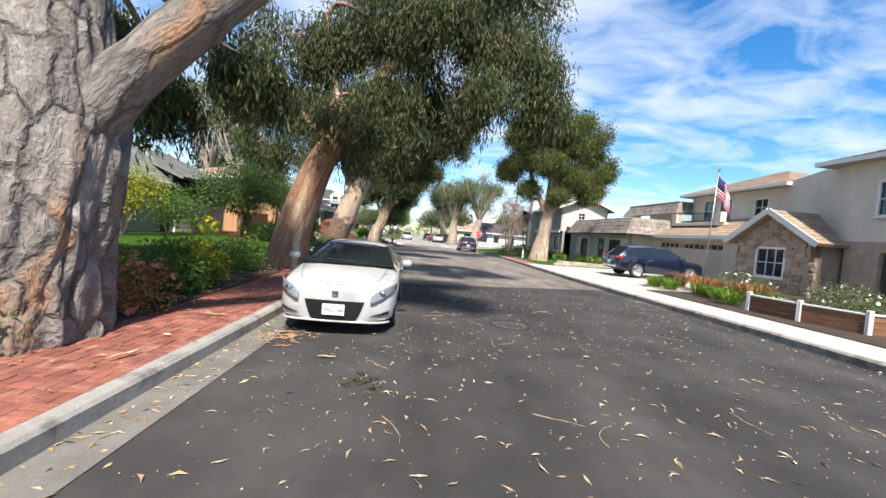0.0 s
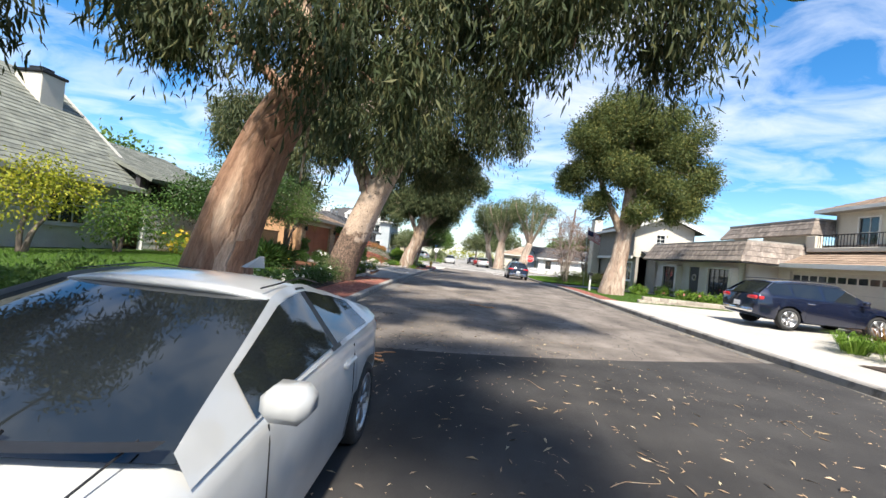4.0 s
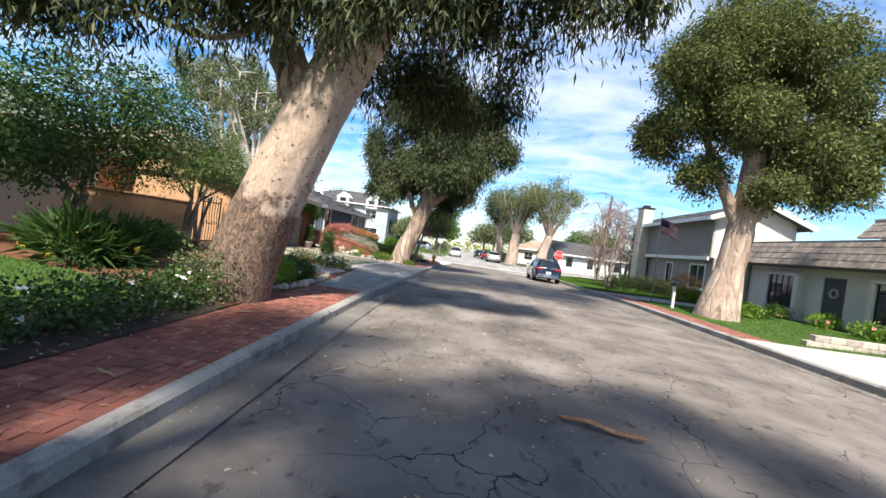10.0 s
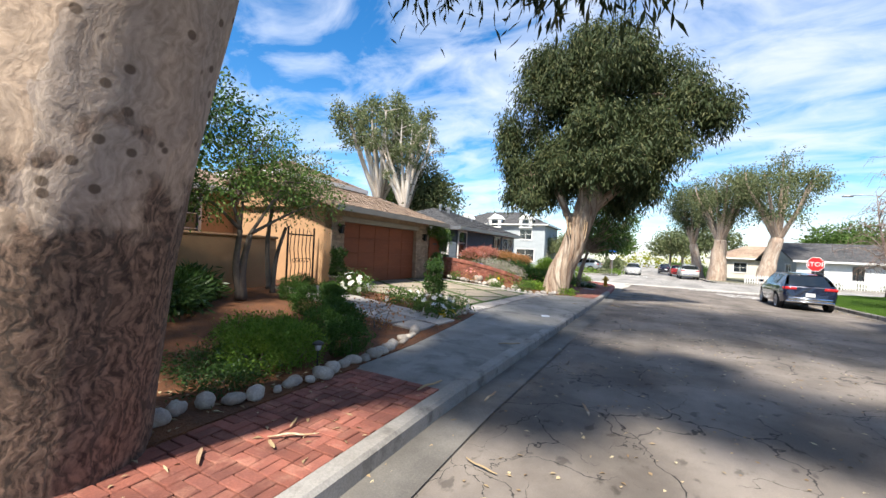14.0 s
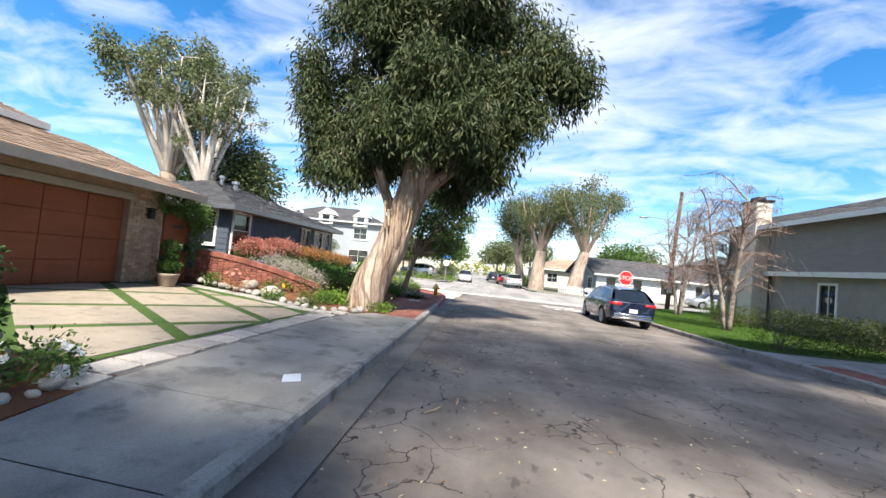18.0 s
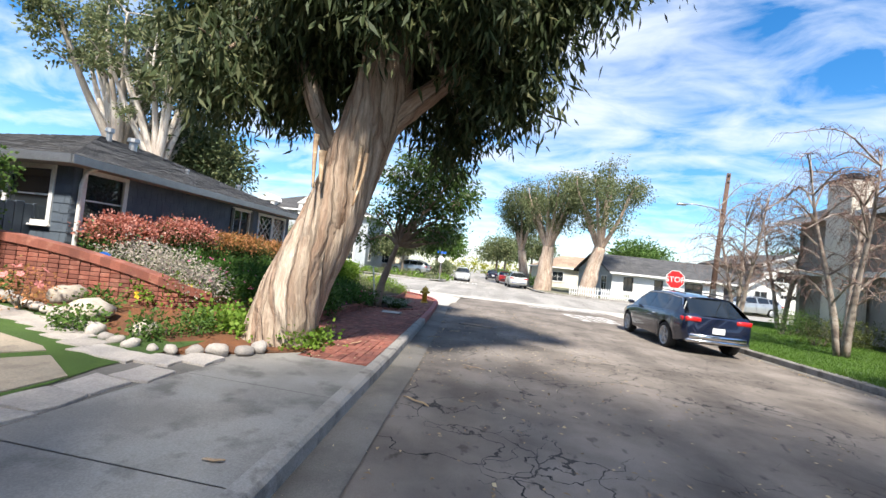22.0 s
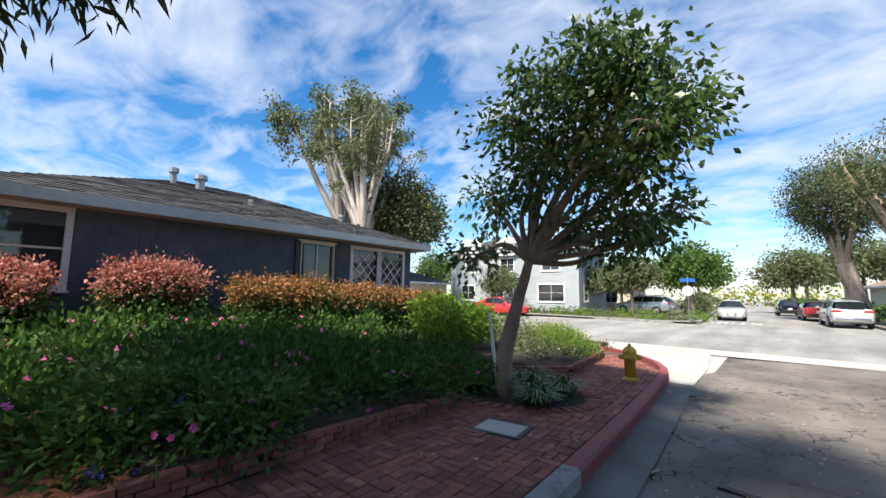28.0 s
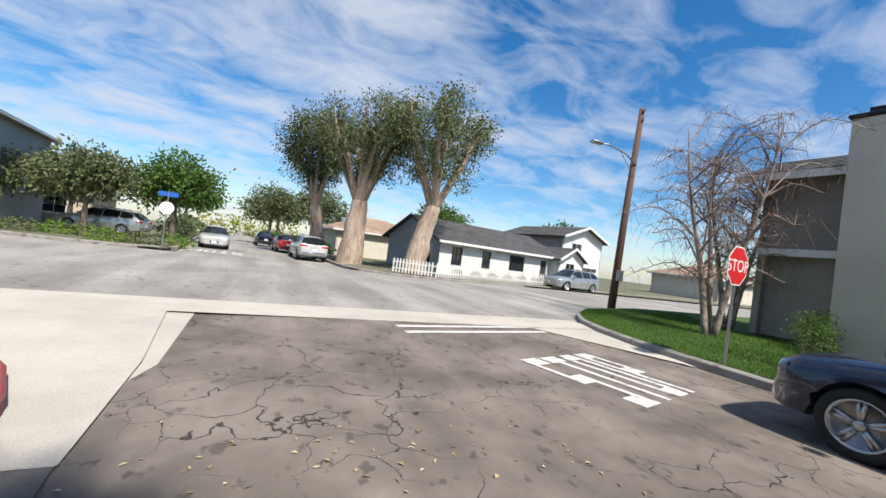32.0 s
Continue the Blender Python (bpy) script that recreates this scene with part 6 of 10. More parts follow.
def boards(t, m, length, z0, z1, row, openings, material, tab=0.0, rng=None, name="siding", proud=0.016):
    """Lapped boards (tab 0) or shingles of about that width over a wall."""
    rng = rng or np.random.default_rng(5)
    g = Geo()
    z = z0
    while z < z1 - 0.02:
        top = min(z + row, z1)
        s, e = 0.0, length
        spans = [(0.0, length)]
        for a, b, lo, hi in sorted(openings):
            if lo - 0.12 < top and hi + 0.12 > z:
                a2, b2 = a - 0.11, b + 0.11
                spans = [x for p, q in spans for x in ((p, min(q, a2)), (max(p, b2), q)) if x[1] - x[0] > 0.03]
        for p, q in spans:
            x = p
            while x < q - 0.01:
                w = (q - x) if not tab else min(q - x, tab * rng.uniform(0.6, 1.4))
                d = rng.uniform(0, 0.025) if tab else 0.0
                vs = [(x + 0.003, -proud, z - d), (x + w - 0.003, -proud, z - d), (x + w - 0.003, -0.002, top), (x + 0.003, -0.002, top), (x + 0.003, 0.01, z - d), (x + w - 0.003, 0.01, z - d)]
                g.add([m @ Vector(v) for v in vs], [(0, 1, 2, 3), (4, 5, 1, 0), (4, 0, 3), (1, 5, 2)])
                x += w
        z = top
    ob = part(name, g, material, t, "", False, False)
    ob["kind"] = "stuff"
    return ob


def roof_plane(t, e0, e1, r1, r0, material, th=0.12, row=0.22, tab=0.35, rng=None, name="roof"):
    """A sloping roof: eave e0 to e1, ridge r0 to r1, with courses of shingles."""
    rng = rng or np.random.default_rng(3)
    e0, e1, r1, r0 = (Vector(v) for v in (e0, e1, r1, r0))
    slab = part(name, Geo().slab([e0, e1, r1, r0] if (r1 - r0).length > 0.01 else [e0, e1, r1], th), material, t)
    nrm = (e1 - e0).cross(r0 - e0)
    if nrm.length < 1e-6:
        nrm = (e1 - e0).cross(r1 - e0)
    nrm.normalize()
    if nrm.z < 0:
        nrm = -nrm
    up = max((r0 - e0).length, (r1 - e1).length)
    n = max(2, int(up / row))
    g = Geo()
    for i in range(n):
        u0, u1 = i / n, min(1, (i + 1.15) / n)
        a0, a1 = e0.lerp(r0, u0), e1.lerp(r1, u0)
        b0, b1 = e0.lerp(r0, u1), e1.lerp(r1, u1)
        w = (a1 - a0).length
        if w < 0.05:
            continue
        k = max(1, int(w / tab))
        cuts = [0.0] + sorted((j + rng.uniform(-0.3, 0.3)) / k for j in range(1, k)) + [1.0]
        for c0, c1 in zip(cuts[:-1], cuts[1:]):
            h = 0.016 + rng.uniform(0, 0.012)
            p, q = a0.lerp(a1, c0), a0.lerp(a1, c1)
            g.add([p + nrm * h, q + nrm * h, b0.lerp(b1, c1) + nrm * 0.004, b0.lerp(b1, c0) + nrm * 0.004, p, q], [(0, 1, 2, 3), (4, 5, 1, 0), (4, 0, 3), (5, 2, 1)])
    ob = part("shingles", g, material, slab, "", False, False)
    ob["kind"] = "stuff"
    return slab


def beam(t, a, b, w, h, material, name="fascia"):
    """A plain board from a to b, w thick and h high."""
    a, b = Vector(a), Vector(b)
    d = (b - a).normalized()
    s = d.cross(Vector((0, 0, 1))).normalized() * w / 2
    u = s.cross(d).normalized() * h / 2
    vs = [p + i * s + j * u for p in (a, b) for i in (-1, 1) for j in (-1, 1)]
    return part(name, Geo().add(vs, [(0, 1, 3, 2), (4, 6, 7, 5), (0, 4, 5, 1), (2, 3, 7, 6), (0, 2, 6, 4), (1, 5, 7, 3)]), material, t)


def hip_roof(t, x0, y0, x1, y1, ze, zr, material, over=0.45, along="y", inset=None, trim=None, **kw):
    """A hip roof over a rectangle, its ridge along y or x."""
    x0, y0, x1, y1 = x0 - over, y0 - over, x1 + over, y1 + over
    if along == "y":
        i = inset if inset is not None else (x1 - x0) / 2
        c = (x0 + x1) / 2
        a, b = (c, y0 + i, zr), (c, y1 - i, zr)
        roof_plane(t, (x1, y0, ze), (x1, y1, ze), b, a, material, **kw)
        roof_plane(t, (x0, y1, ze), (x0, y0, ze), a, b, material, **kw)
        roof_plane(t, (x0, y0, ze), (x1, y0, ze), a, a, material, **kw)
        roof_plane(t, (x1, y1, ze), (x0, y1, ze), b, b, material, **kw)
    else:
        i = inset if inset is not None else (y1 - y0) / 2
        c = (y0 + y1) / 2
        a, b = (x0 + i, c, zr), (x1 - i, c, zr)
        roof_plane(t, (x0, y0, ze), (x1, y0, ze), b, a, material, **kw)
        roof_plane(t, (x1, y1, ze), (x0, y1, ze), a, b, material, **kw)
        roof_plane(t, (x0, y1, ze), (x0, y0, ze), a, a, material, **kw)
        roof_plane(t, (x1, y0, ze), (x1, y1, ze), b, b, material, **kw)
    for p, q in (((x0, y0), (x1, y0)), ((x1, y0), (x1, y1)), ((x1, y1), (x0, y1)), ((x0, y1), (x0, y0))):
        m, l = wall_frame(p, q)
        part("gutter", Geo().box(0.0, -0.035, ze - 0.16, l, 0.0, ze + 0.01, m), trim or WHITE_PAINT, t)
    part("soffit", Geo().box(x0 + 0.02, y0 + 0.02, ze - 0.16, x1 - 0.02, y1 - 0.02, ze - 0.13), TAUPE, t)


def chimney(t, x, y, z0, z1, w=0.7, d=0.6, material=None):
    material = material or BRICK_TAN
    c = part("chimney", Geo().rbox(x - w / 2, y - d / 2, z0, x + w / 2, y + d / 2, z1, 0.02), material, t)
    part("chimney_cap", Geo().rbox(x - w / 2 - 0.06, y - d / 2 - 0.06, z1, x + w / 2 + 0.06, y + d / 2 + 0.06, z1 + 0.1, 0.02).box(x - w / 4, y - d / 4, z1 + 0.1, x + w / 4, y + d / 4, z1 + 0.28), METAL_DARK, c)


TILT = 3.6   # the street's bearing to the left, degrees

# first house on the left: low eaves, big grey-green roof, porch door
h = thing("house", "grey sided cottage with a steep grey-green shingle roof", "house", -13.0, 12.5, 0.3, TILT)
ops = [(0.9, 1.9, 0.35, 2.4), (2.6, 3.7, 1.0, 2.15), (6.0, 7.2, 1.0, 2.1)]
m, l = wall(h, (0, -2.5), (0, 6.2), 0, 2.75, ops, COTTAGE)
boards(h, m, l, 0, 2.75, 0.2, ops, COTTAGE)
window(h, m, 2.6, 3.7, 1.0, 2.15, 3, 2)
window(h, m, 6.0, 7.2, 1.0, 2.1, 3, 2, frame=COTTAGE)
part("door", Geo().rbox(0.9, 0.04, 0.0, 1.9, 0.09, 2.4, 0.01, m), SIGN_BLUE, h, "blue front door")
dp = part("door_case", Geo().box(0.72, -0.06, 0, 0.9, 0.05, 2.5, m).box(1.9, -0.06, 0, 2.08, 0.05, 2.5, m).box(0.72, -0.08, 2.4, 2.08, 0.05, 2.65, m), WHITE_PAINT, h)
m2, l2 = wall(h, (0, 6.2), (-8, 6.2), 0, 2.75, [], COTTAGE)
boards(h, m2, l2, 0, 2.75, 0.2, [], COTTAGE)
wall(h, (-8, -2.5), (0, -2.5), 0, 2.75, [], COTTAGE)
part("gable", Geo().prism([(0, 0), (8, 0), (4, 3.6)], 0, 0.18, Matrix.Translation((0, 6.2, 2.75)) @ Matrix.Rotation(radians(180), 4, "Z") @ Matrix.Rotation(radians(90), 4, "X")), COTTAGE, h)
roof_plane(h, (0.5, -3.2, 2.45), (0.5, 6.6, 2.45), (-4, 6.6, 6.3), (-4, -3.2, 6.3), ROOF_GREEN)
roof_plane(h, (-8.5, 6.6, 2.45), (-8.5, -3.2, 2.45), (-4, -3.2, 6.3), (-4, 6.6, 6.3), ROOF_GREEN, row=0.5, tab=1.5)
beam(h, (0.5, 6.62, 2.42), (-4, 6.62, 6.27), 0.05, 0.2, COTTAGE)
beam(h, (0.53, -3.2, 2.38), (0.53, 6.6, 2.38), 0.05, 0.16, COTTAGE, "gutter")
roof_plane(h, (0.2, -1.9, 4.1), (0.2, -0.3, 4.1), (-3.0, -1.1, 5.6), (-3.0, -1.1, 5.6), ROOF_GREEN)
part("dormer", Geo().box(-2.8, -1.7, 3.0, -0.1, -0.5, 4.3), WHITE_PAINT, h)
chimney(h, -2.9, 5.4, 3.2, 6.0, 1.0, 0.8, CREAM_PALE)
g = Geo()
for k in range(2):
    g.rbox(0.06, -1.8 - 0.0, -0.3 + 0.16 * k, 1.0 - 0.35 * k, 0.2, -0.14 + 0.16 * k, 0.01)
part("porch_step", g, BRICK_STUFF, h, "red brick porch steps")

# low white wing next to it
h = thing("house_wing", "white sided wing with a dark window band", "house", -12.9, 19.0, 0.3, TILT)
m, l = wall(h, (0, 0), (0, 4.7), 0, 1.9, [], WHITE_PAINT)
boards(h, m, l, 0, 1.9, 0.24, [], WHITE_PAINT)
m, l = wall(h, (0, 4.7), (-6, 4.7), 0, 1.9, [], WHITE_PAINT)
boards(h, m, l, 0, 1.9, 0.24, [], WHITE_PAINT)
ops = [(0.4, 2.0, 2.05, 2.75)]
m, l = wall(h, (-0.05, -0.3), (-0.05, 4.7), 1.9, 2.9, ops, DOOR_DARK)
window(h, m, 0.4, 2.0, 2.05, 2.75, 3, 1, frame=DOOR_DARK, lattice=True, sill=False)
roof_plane(h, (0.5, -0.4, 2.85), (0.5, 5.0, 2.85), (-3.5, 5.0, 4.5), (-3.5, -0.4, 4.5), ROOF_GREEN)
wall(h, (-6, 0), (-6, 4.7), 0, 2.6, [], WHITE_PAINT)

# tan stucco garden wall and the house behind it
h = thing("garden_wall", "tan stucco garden wall with rounded coping", "wall", -11.6, 22.6, 0.3, TILT)
part("wall", Geo().rbox(-0.2, 0, -0.3, 0, 4.15, 1.45, 0.03), TAN_STUCCO, h, "", True)
part("coping", Geo().rbox(-0.24, -0.03, 1.45, 0.04, 4.18, 1.53, 0.03), TAN_STUCCO, h, "", True)
h = thing("house", "tan house with white windows and a tan shingle roof", "house", -15.4, 21.0, 0.3, TILT)
ops = [(0.9, 2.0, 1.2, 2.7), (3.6, 5.6, 1.2, 2.7)]
m, l = wall(h, (0, 0), (0, 7.5), 0, 3.1, ops, TAN_STUCCO)
window(h, m, 0.9, 2.0, 1.2, 2.7, 2, 3)
window(h, m, 3.6, 5.6, 1.2, 2.7, 4, 3)
wall(h, (-7, 0), (0, 0), 0, 3.1, [], TAN_STUCCO)
wall(h, (0, 7.5), (-7, 7.5), 0, 3.1, [], TAN_STUCCO)
hip_roof(h, -7, 0, 0, 7.5, 3.15, 4.9, ROOF_TAN)

# garage with redwood door, brick piers, tan roof
h = thing("garage", "garage with red-brown panelled door, tan brick piers, shingle roof", "garage", -11.2, 28.15, 0.42, TILT)
ops = [(0.6, 5.15, 0, 2.02)]
m, l = wall(h, (0, 0), (0, 6.2), 0, 2.5, ops, BRICK_TAN, 0.3)
gd = part("garage_door", Geo().box(0.6, 0.16, 0, 5.15, 0.2, 2.02, m), GARAGE_RED, h, "red-brown wooden garage door")
for r in range(4):
    for c in range(5):
        part("door_panel", Geo().rbox(0.62 + c * 0.906, 0.135, 0.02 + r * 0.5, 0.62 + (c + 1) * 0.906 - 0.014, 0.165, 0.02 + (r + 1) * 0.5 - 0.012, 0.006, m), GARAGE_RED, gd)
part("lintel", Geo().rbox(0.45, -0.03, 2.02, 5.3, 0.1, 2.2, 0.02, m), TAUPE, h)
rng = np.random.default_rng(8)
for a, b in ((0.0, 0.6), (5.15, 6.2)):
    for r in range(30):
        off = 0.11 if r % 2 else 0.0
        x = a - off
        while x < b - 0.02:
            x0, x1 = max(a, x), min(b, x + 0.23)
            if x1 - x0 > 0.04:
                part("brick", Geo().rbox(x0 + 0.005, -0.02 + rng.uniform(-0.006, 0.006), r * 0.0825 + 0.005, x1 - 0.005, 0.03, (r + 1) * 0.0825 - 0.005, 0.006, m), BRICK_TAN, h, fix=False)
            x += 0.235
for x in (0.3, 5.65):
    lp = part("wall_lantern", Geo().rbox(x - 0.07, -0.22, 1.62, x + 0.07, -0.08, 1.86, 0.02, m).rbox(x - 0.09, -0.24, 1.86, x + 0.09, -0.06, 1.9, 0.01, m).box(x - 0.015, -0.1, 1.7, x + 0.015, 0.0, 1.74, m), METAL_DARK, h, "black wall lantern")
wall(h, (-6.5, 0), (0, 0), 0, 2.5, [], TAN_STUCCO)
wall(h, (0, 6.2), (-6.5, 6.2), 0, 2.5, [], TAN_STUCCO)
roof_plane(h, (0.75, -0.6, 2.42), (0.75, 6.8, 2.42), (-3.2, 6.8, 3.7), (-3.2, -0.6, 3.7), ROOF_TAN)
roof_plane(h, (-7.2, 6.8, 2.42), (-7.2, -0.6, 2.42), (-3.2, -0.6, 3.7), (-3.2, 6.8, 3.7), ROOF_TAN, row=0.5, tab=1.5)
beam(h, (0.77, -0.6, 2.36), (0.77, 6.8, 2.36), 0.05, 0.18, TAUPE, "gutter")
part("gable", Geo().prism([(0, 0), (6.5, 0), (3.3, 1.2)], 0, 0.15, Matrix.Translation((0, 6.2, 2.45)) @ Matrix.Rotation(radians(180), 4, "Z") @ Matrix.Rotation(radians(90), 4, "X")), TAN_STUCCO, h)
part("gable", Geo().prism([(0, 0), (6.5, 0), (3.3, 1.2)], 0, 0.15, Matrix.Translation((-6.5, 0.0, 2.45)) @ Matrix.Rotation(radians(90), 4, "X")), TAN_STUCCO, h)
hip_roof(h, -7.5, 1.0, -3.5, 5.5, 3.9, 4.9, ROOF_TAN, 0.3)
part("dormer", Geo().box(-7.4, 1.1, 2.6, -3.6, 5.4, 3.85), TAN_STUCCO, h)

# iron garden gate and the wooden side gate
h = thing("iron_gate", "scrolled wrought-iron garden gate", "gate", -11.6, 26.85, 0.4, TILT)
g = Geo().box(-0.02, 0.03, 0, 0.02, 0.07, 1.75).box(-0.02, 1.03, 0, 0.02, 1.07, 1.75).box(-0.02, 0.03, 0.08, 0.02, 1.07, 0.12).box(-0.02, 0.03, 1.5, 0.02, 1.07, 1.54)
part("gate_frame", g, METAL_DARK, h)
for k in range(6):
    yy = 0.17 + 0.15 * k
    part("bar", Geo().tube([(0, yy, 0.1), (0, yy + 0.04, 0.6), (0, yy - 0.04, 1.1), (0, yy, 1.62 + 0.1 * math.sin(k * 0.63))], 0.012, 6), METAL_DARK, h)
for k in range(5):
    q = [(0, 0.3 + 0.13 * k + 0.09 * math.cos(a) * (1 - a / 9), 0.75 + 0.09 * math.sin(a) * (1 - a / 9)) for a in np.linspace(0, 7, 16)]
    part("scroll", Geo().tube(q, 0.009, 5), METAL_DARK, h)
h = thing("side_gate", "red-brown arched wooden side gate", "gate", -11.55, 34.35, 0.4, TILT)
g = Geo().prism([(0, 0), (1.0, 0), (1.0, 1.75), (0.85, 1.9), (0.5, 1.97), (0.15, 1.9), (0, 1.75)], -0.03, 0.03, Matrix.Rotation(radians(90), 4, "Z") @ Matrix.Rotation(radians(90), 4, "X"))
sg = part("gate_leaf", g, GARAGE_RED, h)
part("handle", Geo().rbox(0.03, 0.82, 0.85, 0.07, 0.87, 1.05, 0.01), METAL_DARK, sg)
part("number_plate", Geo().rbox(0.03, 0.3, 1.5, 0.04, 0.7, 1.58, 0.004), DOOR_DARK, sg)

# blue-grey shingled house
h = thing("house", "dark blue-grey shingled bungalow with white windows and a dark hip roof", "house", -11.6, 37.0, 0.4, TILT - 3)
ops_e = [(0.25, 1.1, 1.15, 2.25), (5.05, 5.9, 1.1, 2.2), (6.5, 7.3, 1.15, 2.2), (7.45, 8.25, 1.15, 2.2)]
m, l = wall(h, (0, 0), (0, 8.6), 0, 2.42, ops_e, BLUE_WALL)
boards(h, m, l, 0.0, 2.38, 0.2, ops_e, BLUE_SHINGLE, 0.2, np.random.default_rng(4), "shingle_siding")
window(h, m, *ops_e[0], 1, 2)
window(h, m, *ops_e[1], 2, 1)
for e in (4.88, 5.93):
    part("shutter", Geo().rbox(e, -0.05, 1.05, e + 0.14, 0.0, 2.25, 0.008, m), BLACK_TRIM, h, "black shutter")
window(h, m, *ops_e[2], 1, 1, lattice=True)
window(h, m, *ops_e[3], 1, 1, lattice=True)
ops_s = [(5.5, 6.5, 1.2, 2.25)]
m, l = wall(h, (-7, 0), (0, 0), 0, 2.42, ops_s, BLUE_WALL)
boards(h, m, l, 0.0, 2.38, 0.2, ops_s, BLUE_SHINGLE, 0.2, np.random.default_rng(6), "shingle_siding")
window(h, m, *ops_s[0], 1, 2)
wall(h, (0, 8.6), (-7, 8.6), 0, 2.42, [], BLUE_WALL)
hip_roof(h, -7, 0, 0, 8.6, 2.5, 3.92, ROOF_SLATE, 0.42, trim=METAL_GREY)
part("downspout", Geo().tube([(0.38, 0.2, 2.42), (0.1, 0.15, 2.25), (0.06, 0.12, 2.0), (0.06, 0.12, 0.1)], 0.04, 8), WHITE_PAINT, h)
for x, y, z, r, hh in ((-2.9, 3.2, 3.66, 0.07, 0.42), (-2.6, 3.7, 3.55, 0.1, 0.4), (-1.3, 4.4, 3.08, 0.04, 0.2), (-1.3, 7.0, 3.08, 0.06, 0.24)):
    part("roof_vent", Geo().lathe([(r, -0.3), (r, hh * 0.7), (r * 1.6, hh * 0.72), (r * 1.5, hh), (r * 0.4, hh * 1.05)], 10, Matrix.Translation((x, y, z))), METAL_GREY, h, "galvanised roof vent")
h = thing("garden_fence", "dark blue board fence between the houses", "fence", -12.35, 35.4, 0.35, TILT)
for k in range(14):
    part("board", Geo().rbox(-0.03, k * 0.16, 0, 0, k * 0.16 + 0.15, 1.55 + 0.02 * (k % 3), 0.008), BLUE_WALL, h)

# curved red-brick garden wall
h = thing("brick_wall", "low curved red-brick garden wall with a sloping cap", "wall")
pts = smooth_path([(-11.4, 35.45, 0), (-10.2, 35.75, 0), (-9.0, 36.0, 0), (-8.2, 36.15, 0), (-7.9, 36.5, 0)], 24)
rng = np.random.default_rng(2)
for i in range(23):
    a, b = Vector(pts[i]), Vector(pts[i + 1])
    mm, ll = wall_frame((a.x, a.y), (b.x, b.y))
    top = 1.05 - 0.75 * (i / 23) ** 1.5
    rows_ = int(top / 0.075)
    for r in range(rows_):
        part("brick", Geo().rbox(0.004, rng.uniform(-0.006, 0.006), 0.3 + r * 0.075 + 0.004, ll - 0.004, 0.2, 0.3 + (r + 1) * 0.075 - 0.004, 0.006, mm), BRICK, h, fix=False)
    zs = [0.27 + 1.05 - 0.75 * (k / 23) ** 1.5 for k in (i, i + 1)]
    g = Geo().add([mm @ Vector((x, y, z + dz)) for dz in (-0.09, 0.05) for x, z in ((-0.002, zs[0]), (ll + 0.002, zs[1])) for y in (-0.03, 0.23)], [(0, 1, 3, 2), (4, 6, 7, 5), (0, 2, 6, 4), (1, 5, 7, 3), (0, 4, 5, 1), (2, 3, 7, 6)])
    part("cap", g, BRICK, h)

# big pale grey house beyond the crossing
h = thing("house", "pale grey two-storey house with white windows beyond the crossing", "house", -31, 71, ZI + 0.2, 4)
ops = [(1.5, 3.0, 0.9, 2.3), (5.0, 6.4, 0.9, 2.3), (10.2, 12.6, 0.9, 2.4), (2.0, 3.4, 3.8, 5.0), (6.2, 7.6, 3.8, 5.0), (10.6, 12.2, 3.8, 5.1)]
for z0, z1, sel in ((0, 3.1, ops[:3]), (3.1, 5.8, ops[3:])):
    m, l = wall(h, (0, 0), (14, 0), z0, z1, sel, BLUE_PALE)
    boards(h, m, l, z0, z1, 0.25, sel, BLUE_PALE)
    for o in sel:
        window(h, m, *o, 2, 2, 0.14)
m, l = wall(h, (14, 0), (14, 9), 0, 5.8, [(1.5, 2.6, 1.0, 2.3)], BLUE_PALE)
window(h, m, 1.5, 2.6, 1.0, 2.3, 2, 2, 0.14)
boards(h, m, l, 0, 5.8, 0.25, [(1.5, 2.6, 1.0, 2.3)], BLUE_PALE)
wall(h, (0, 9), (0, 0), 0, 5.8, [], BLUE_PALE)
hip_roof(h, 0, 0, 14, 9, 5.85, 8.0, ROOF_SLATE, 0.5, "x", row=0.4, tab=1.0)
for x in (2.4, 7.0, 11.4):
    d = part("dormer", Geo().box(x - 0.9, -0.4, 5.3, x + 0.9, 2.2, 6.5), WHITE_PAINT, h, "white dormer")
    part("dormer_roof", Geo().prism([(-1.1, 0), (1.1, 0), (0, 0.8)], -2.3, 0.5, Matrix.Translation((x, 0.0, 6.5)) @ Matrix.Rotation(radians(90), 4, "X")), WHITE_PAINT, d)
    part("pane", Geo().box(x - 0.45, -0.42, 5.5, x + 0.45, -0.4, 6.4), GLASS_DARK, d)

# right: large cream house with garage and stone gable
h = thing("house", "large cream two-storey house with stone gable, balcony and tan roof", "house", 15.4, 19.6, 0.28, TILT)
ops = [(1.7, 7.3, 0, 2.15)]
m, l = wall(h, (0, 8.4), (0, 0), 0, 2.5, [(8.4 - b, 8.4 - a, c, d) for a, b, c, d in ops], CREAM_PALE)
gd = part("garage_door", Geo().box(1.1, 0.12, 0, 6.7, 0.16, 2.15, m), GARAGE_CREAM, h, "cream garage door with a row of small panes")
for k in range(12):
    part("door_pane", Geo().rbox(1.2 + k * 0.455, 0.105, 1.72, 1.2 + k * 0.455 + 0.36, 0.125, 1.98, 0.004, m), GLASS_DARK, gd)
for r in range(3):
    part("door_groove", Geo().box(1.1, 0.115, 0.42 + 0.43 * r, 6.7, 0.122, 0.43 + 0.43 * r, m), TAUPE, gd)
roof_plane(h, (-0.5, 8.9, 2.45), (-0.5, 0.6, 2.45), (2.4, 0.6, 3.7), (2.4, 8.9, 3.7), ROOF_TAN, row=0.3, tab=0.5)
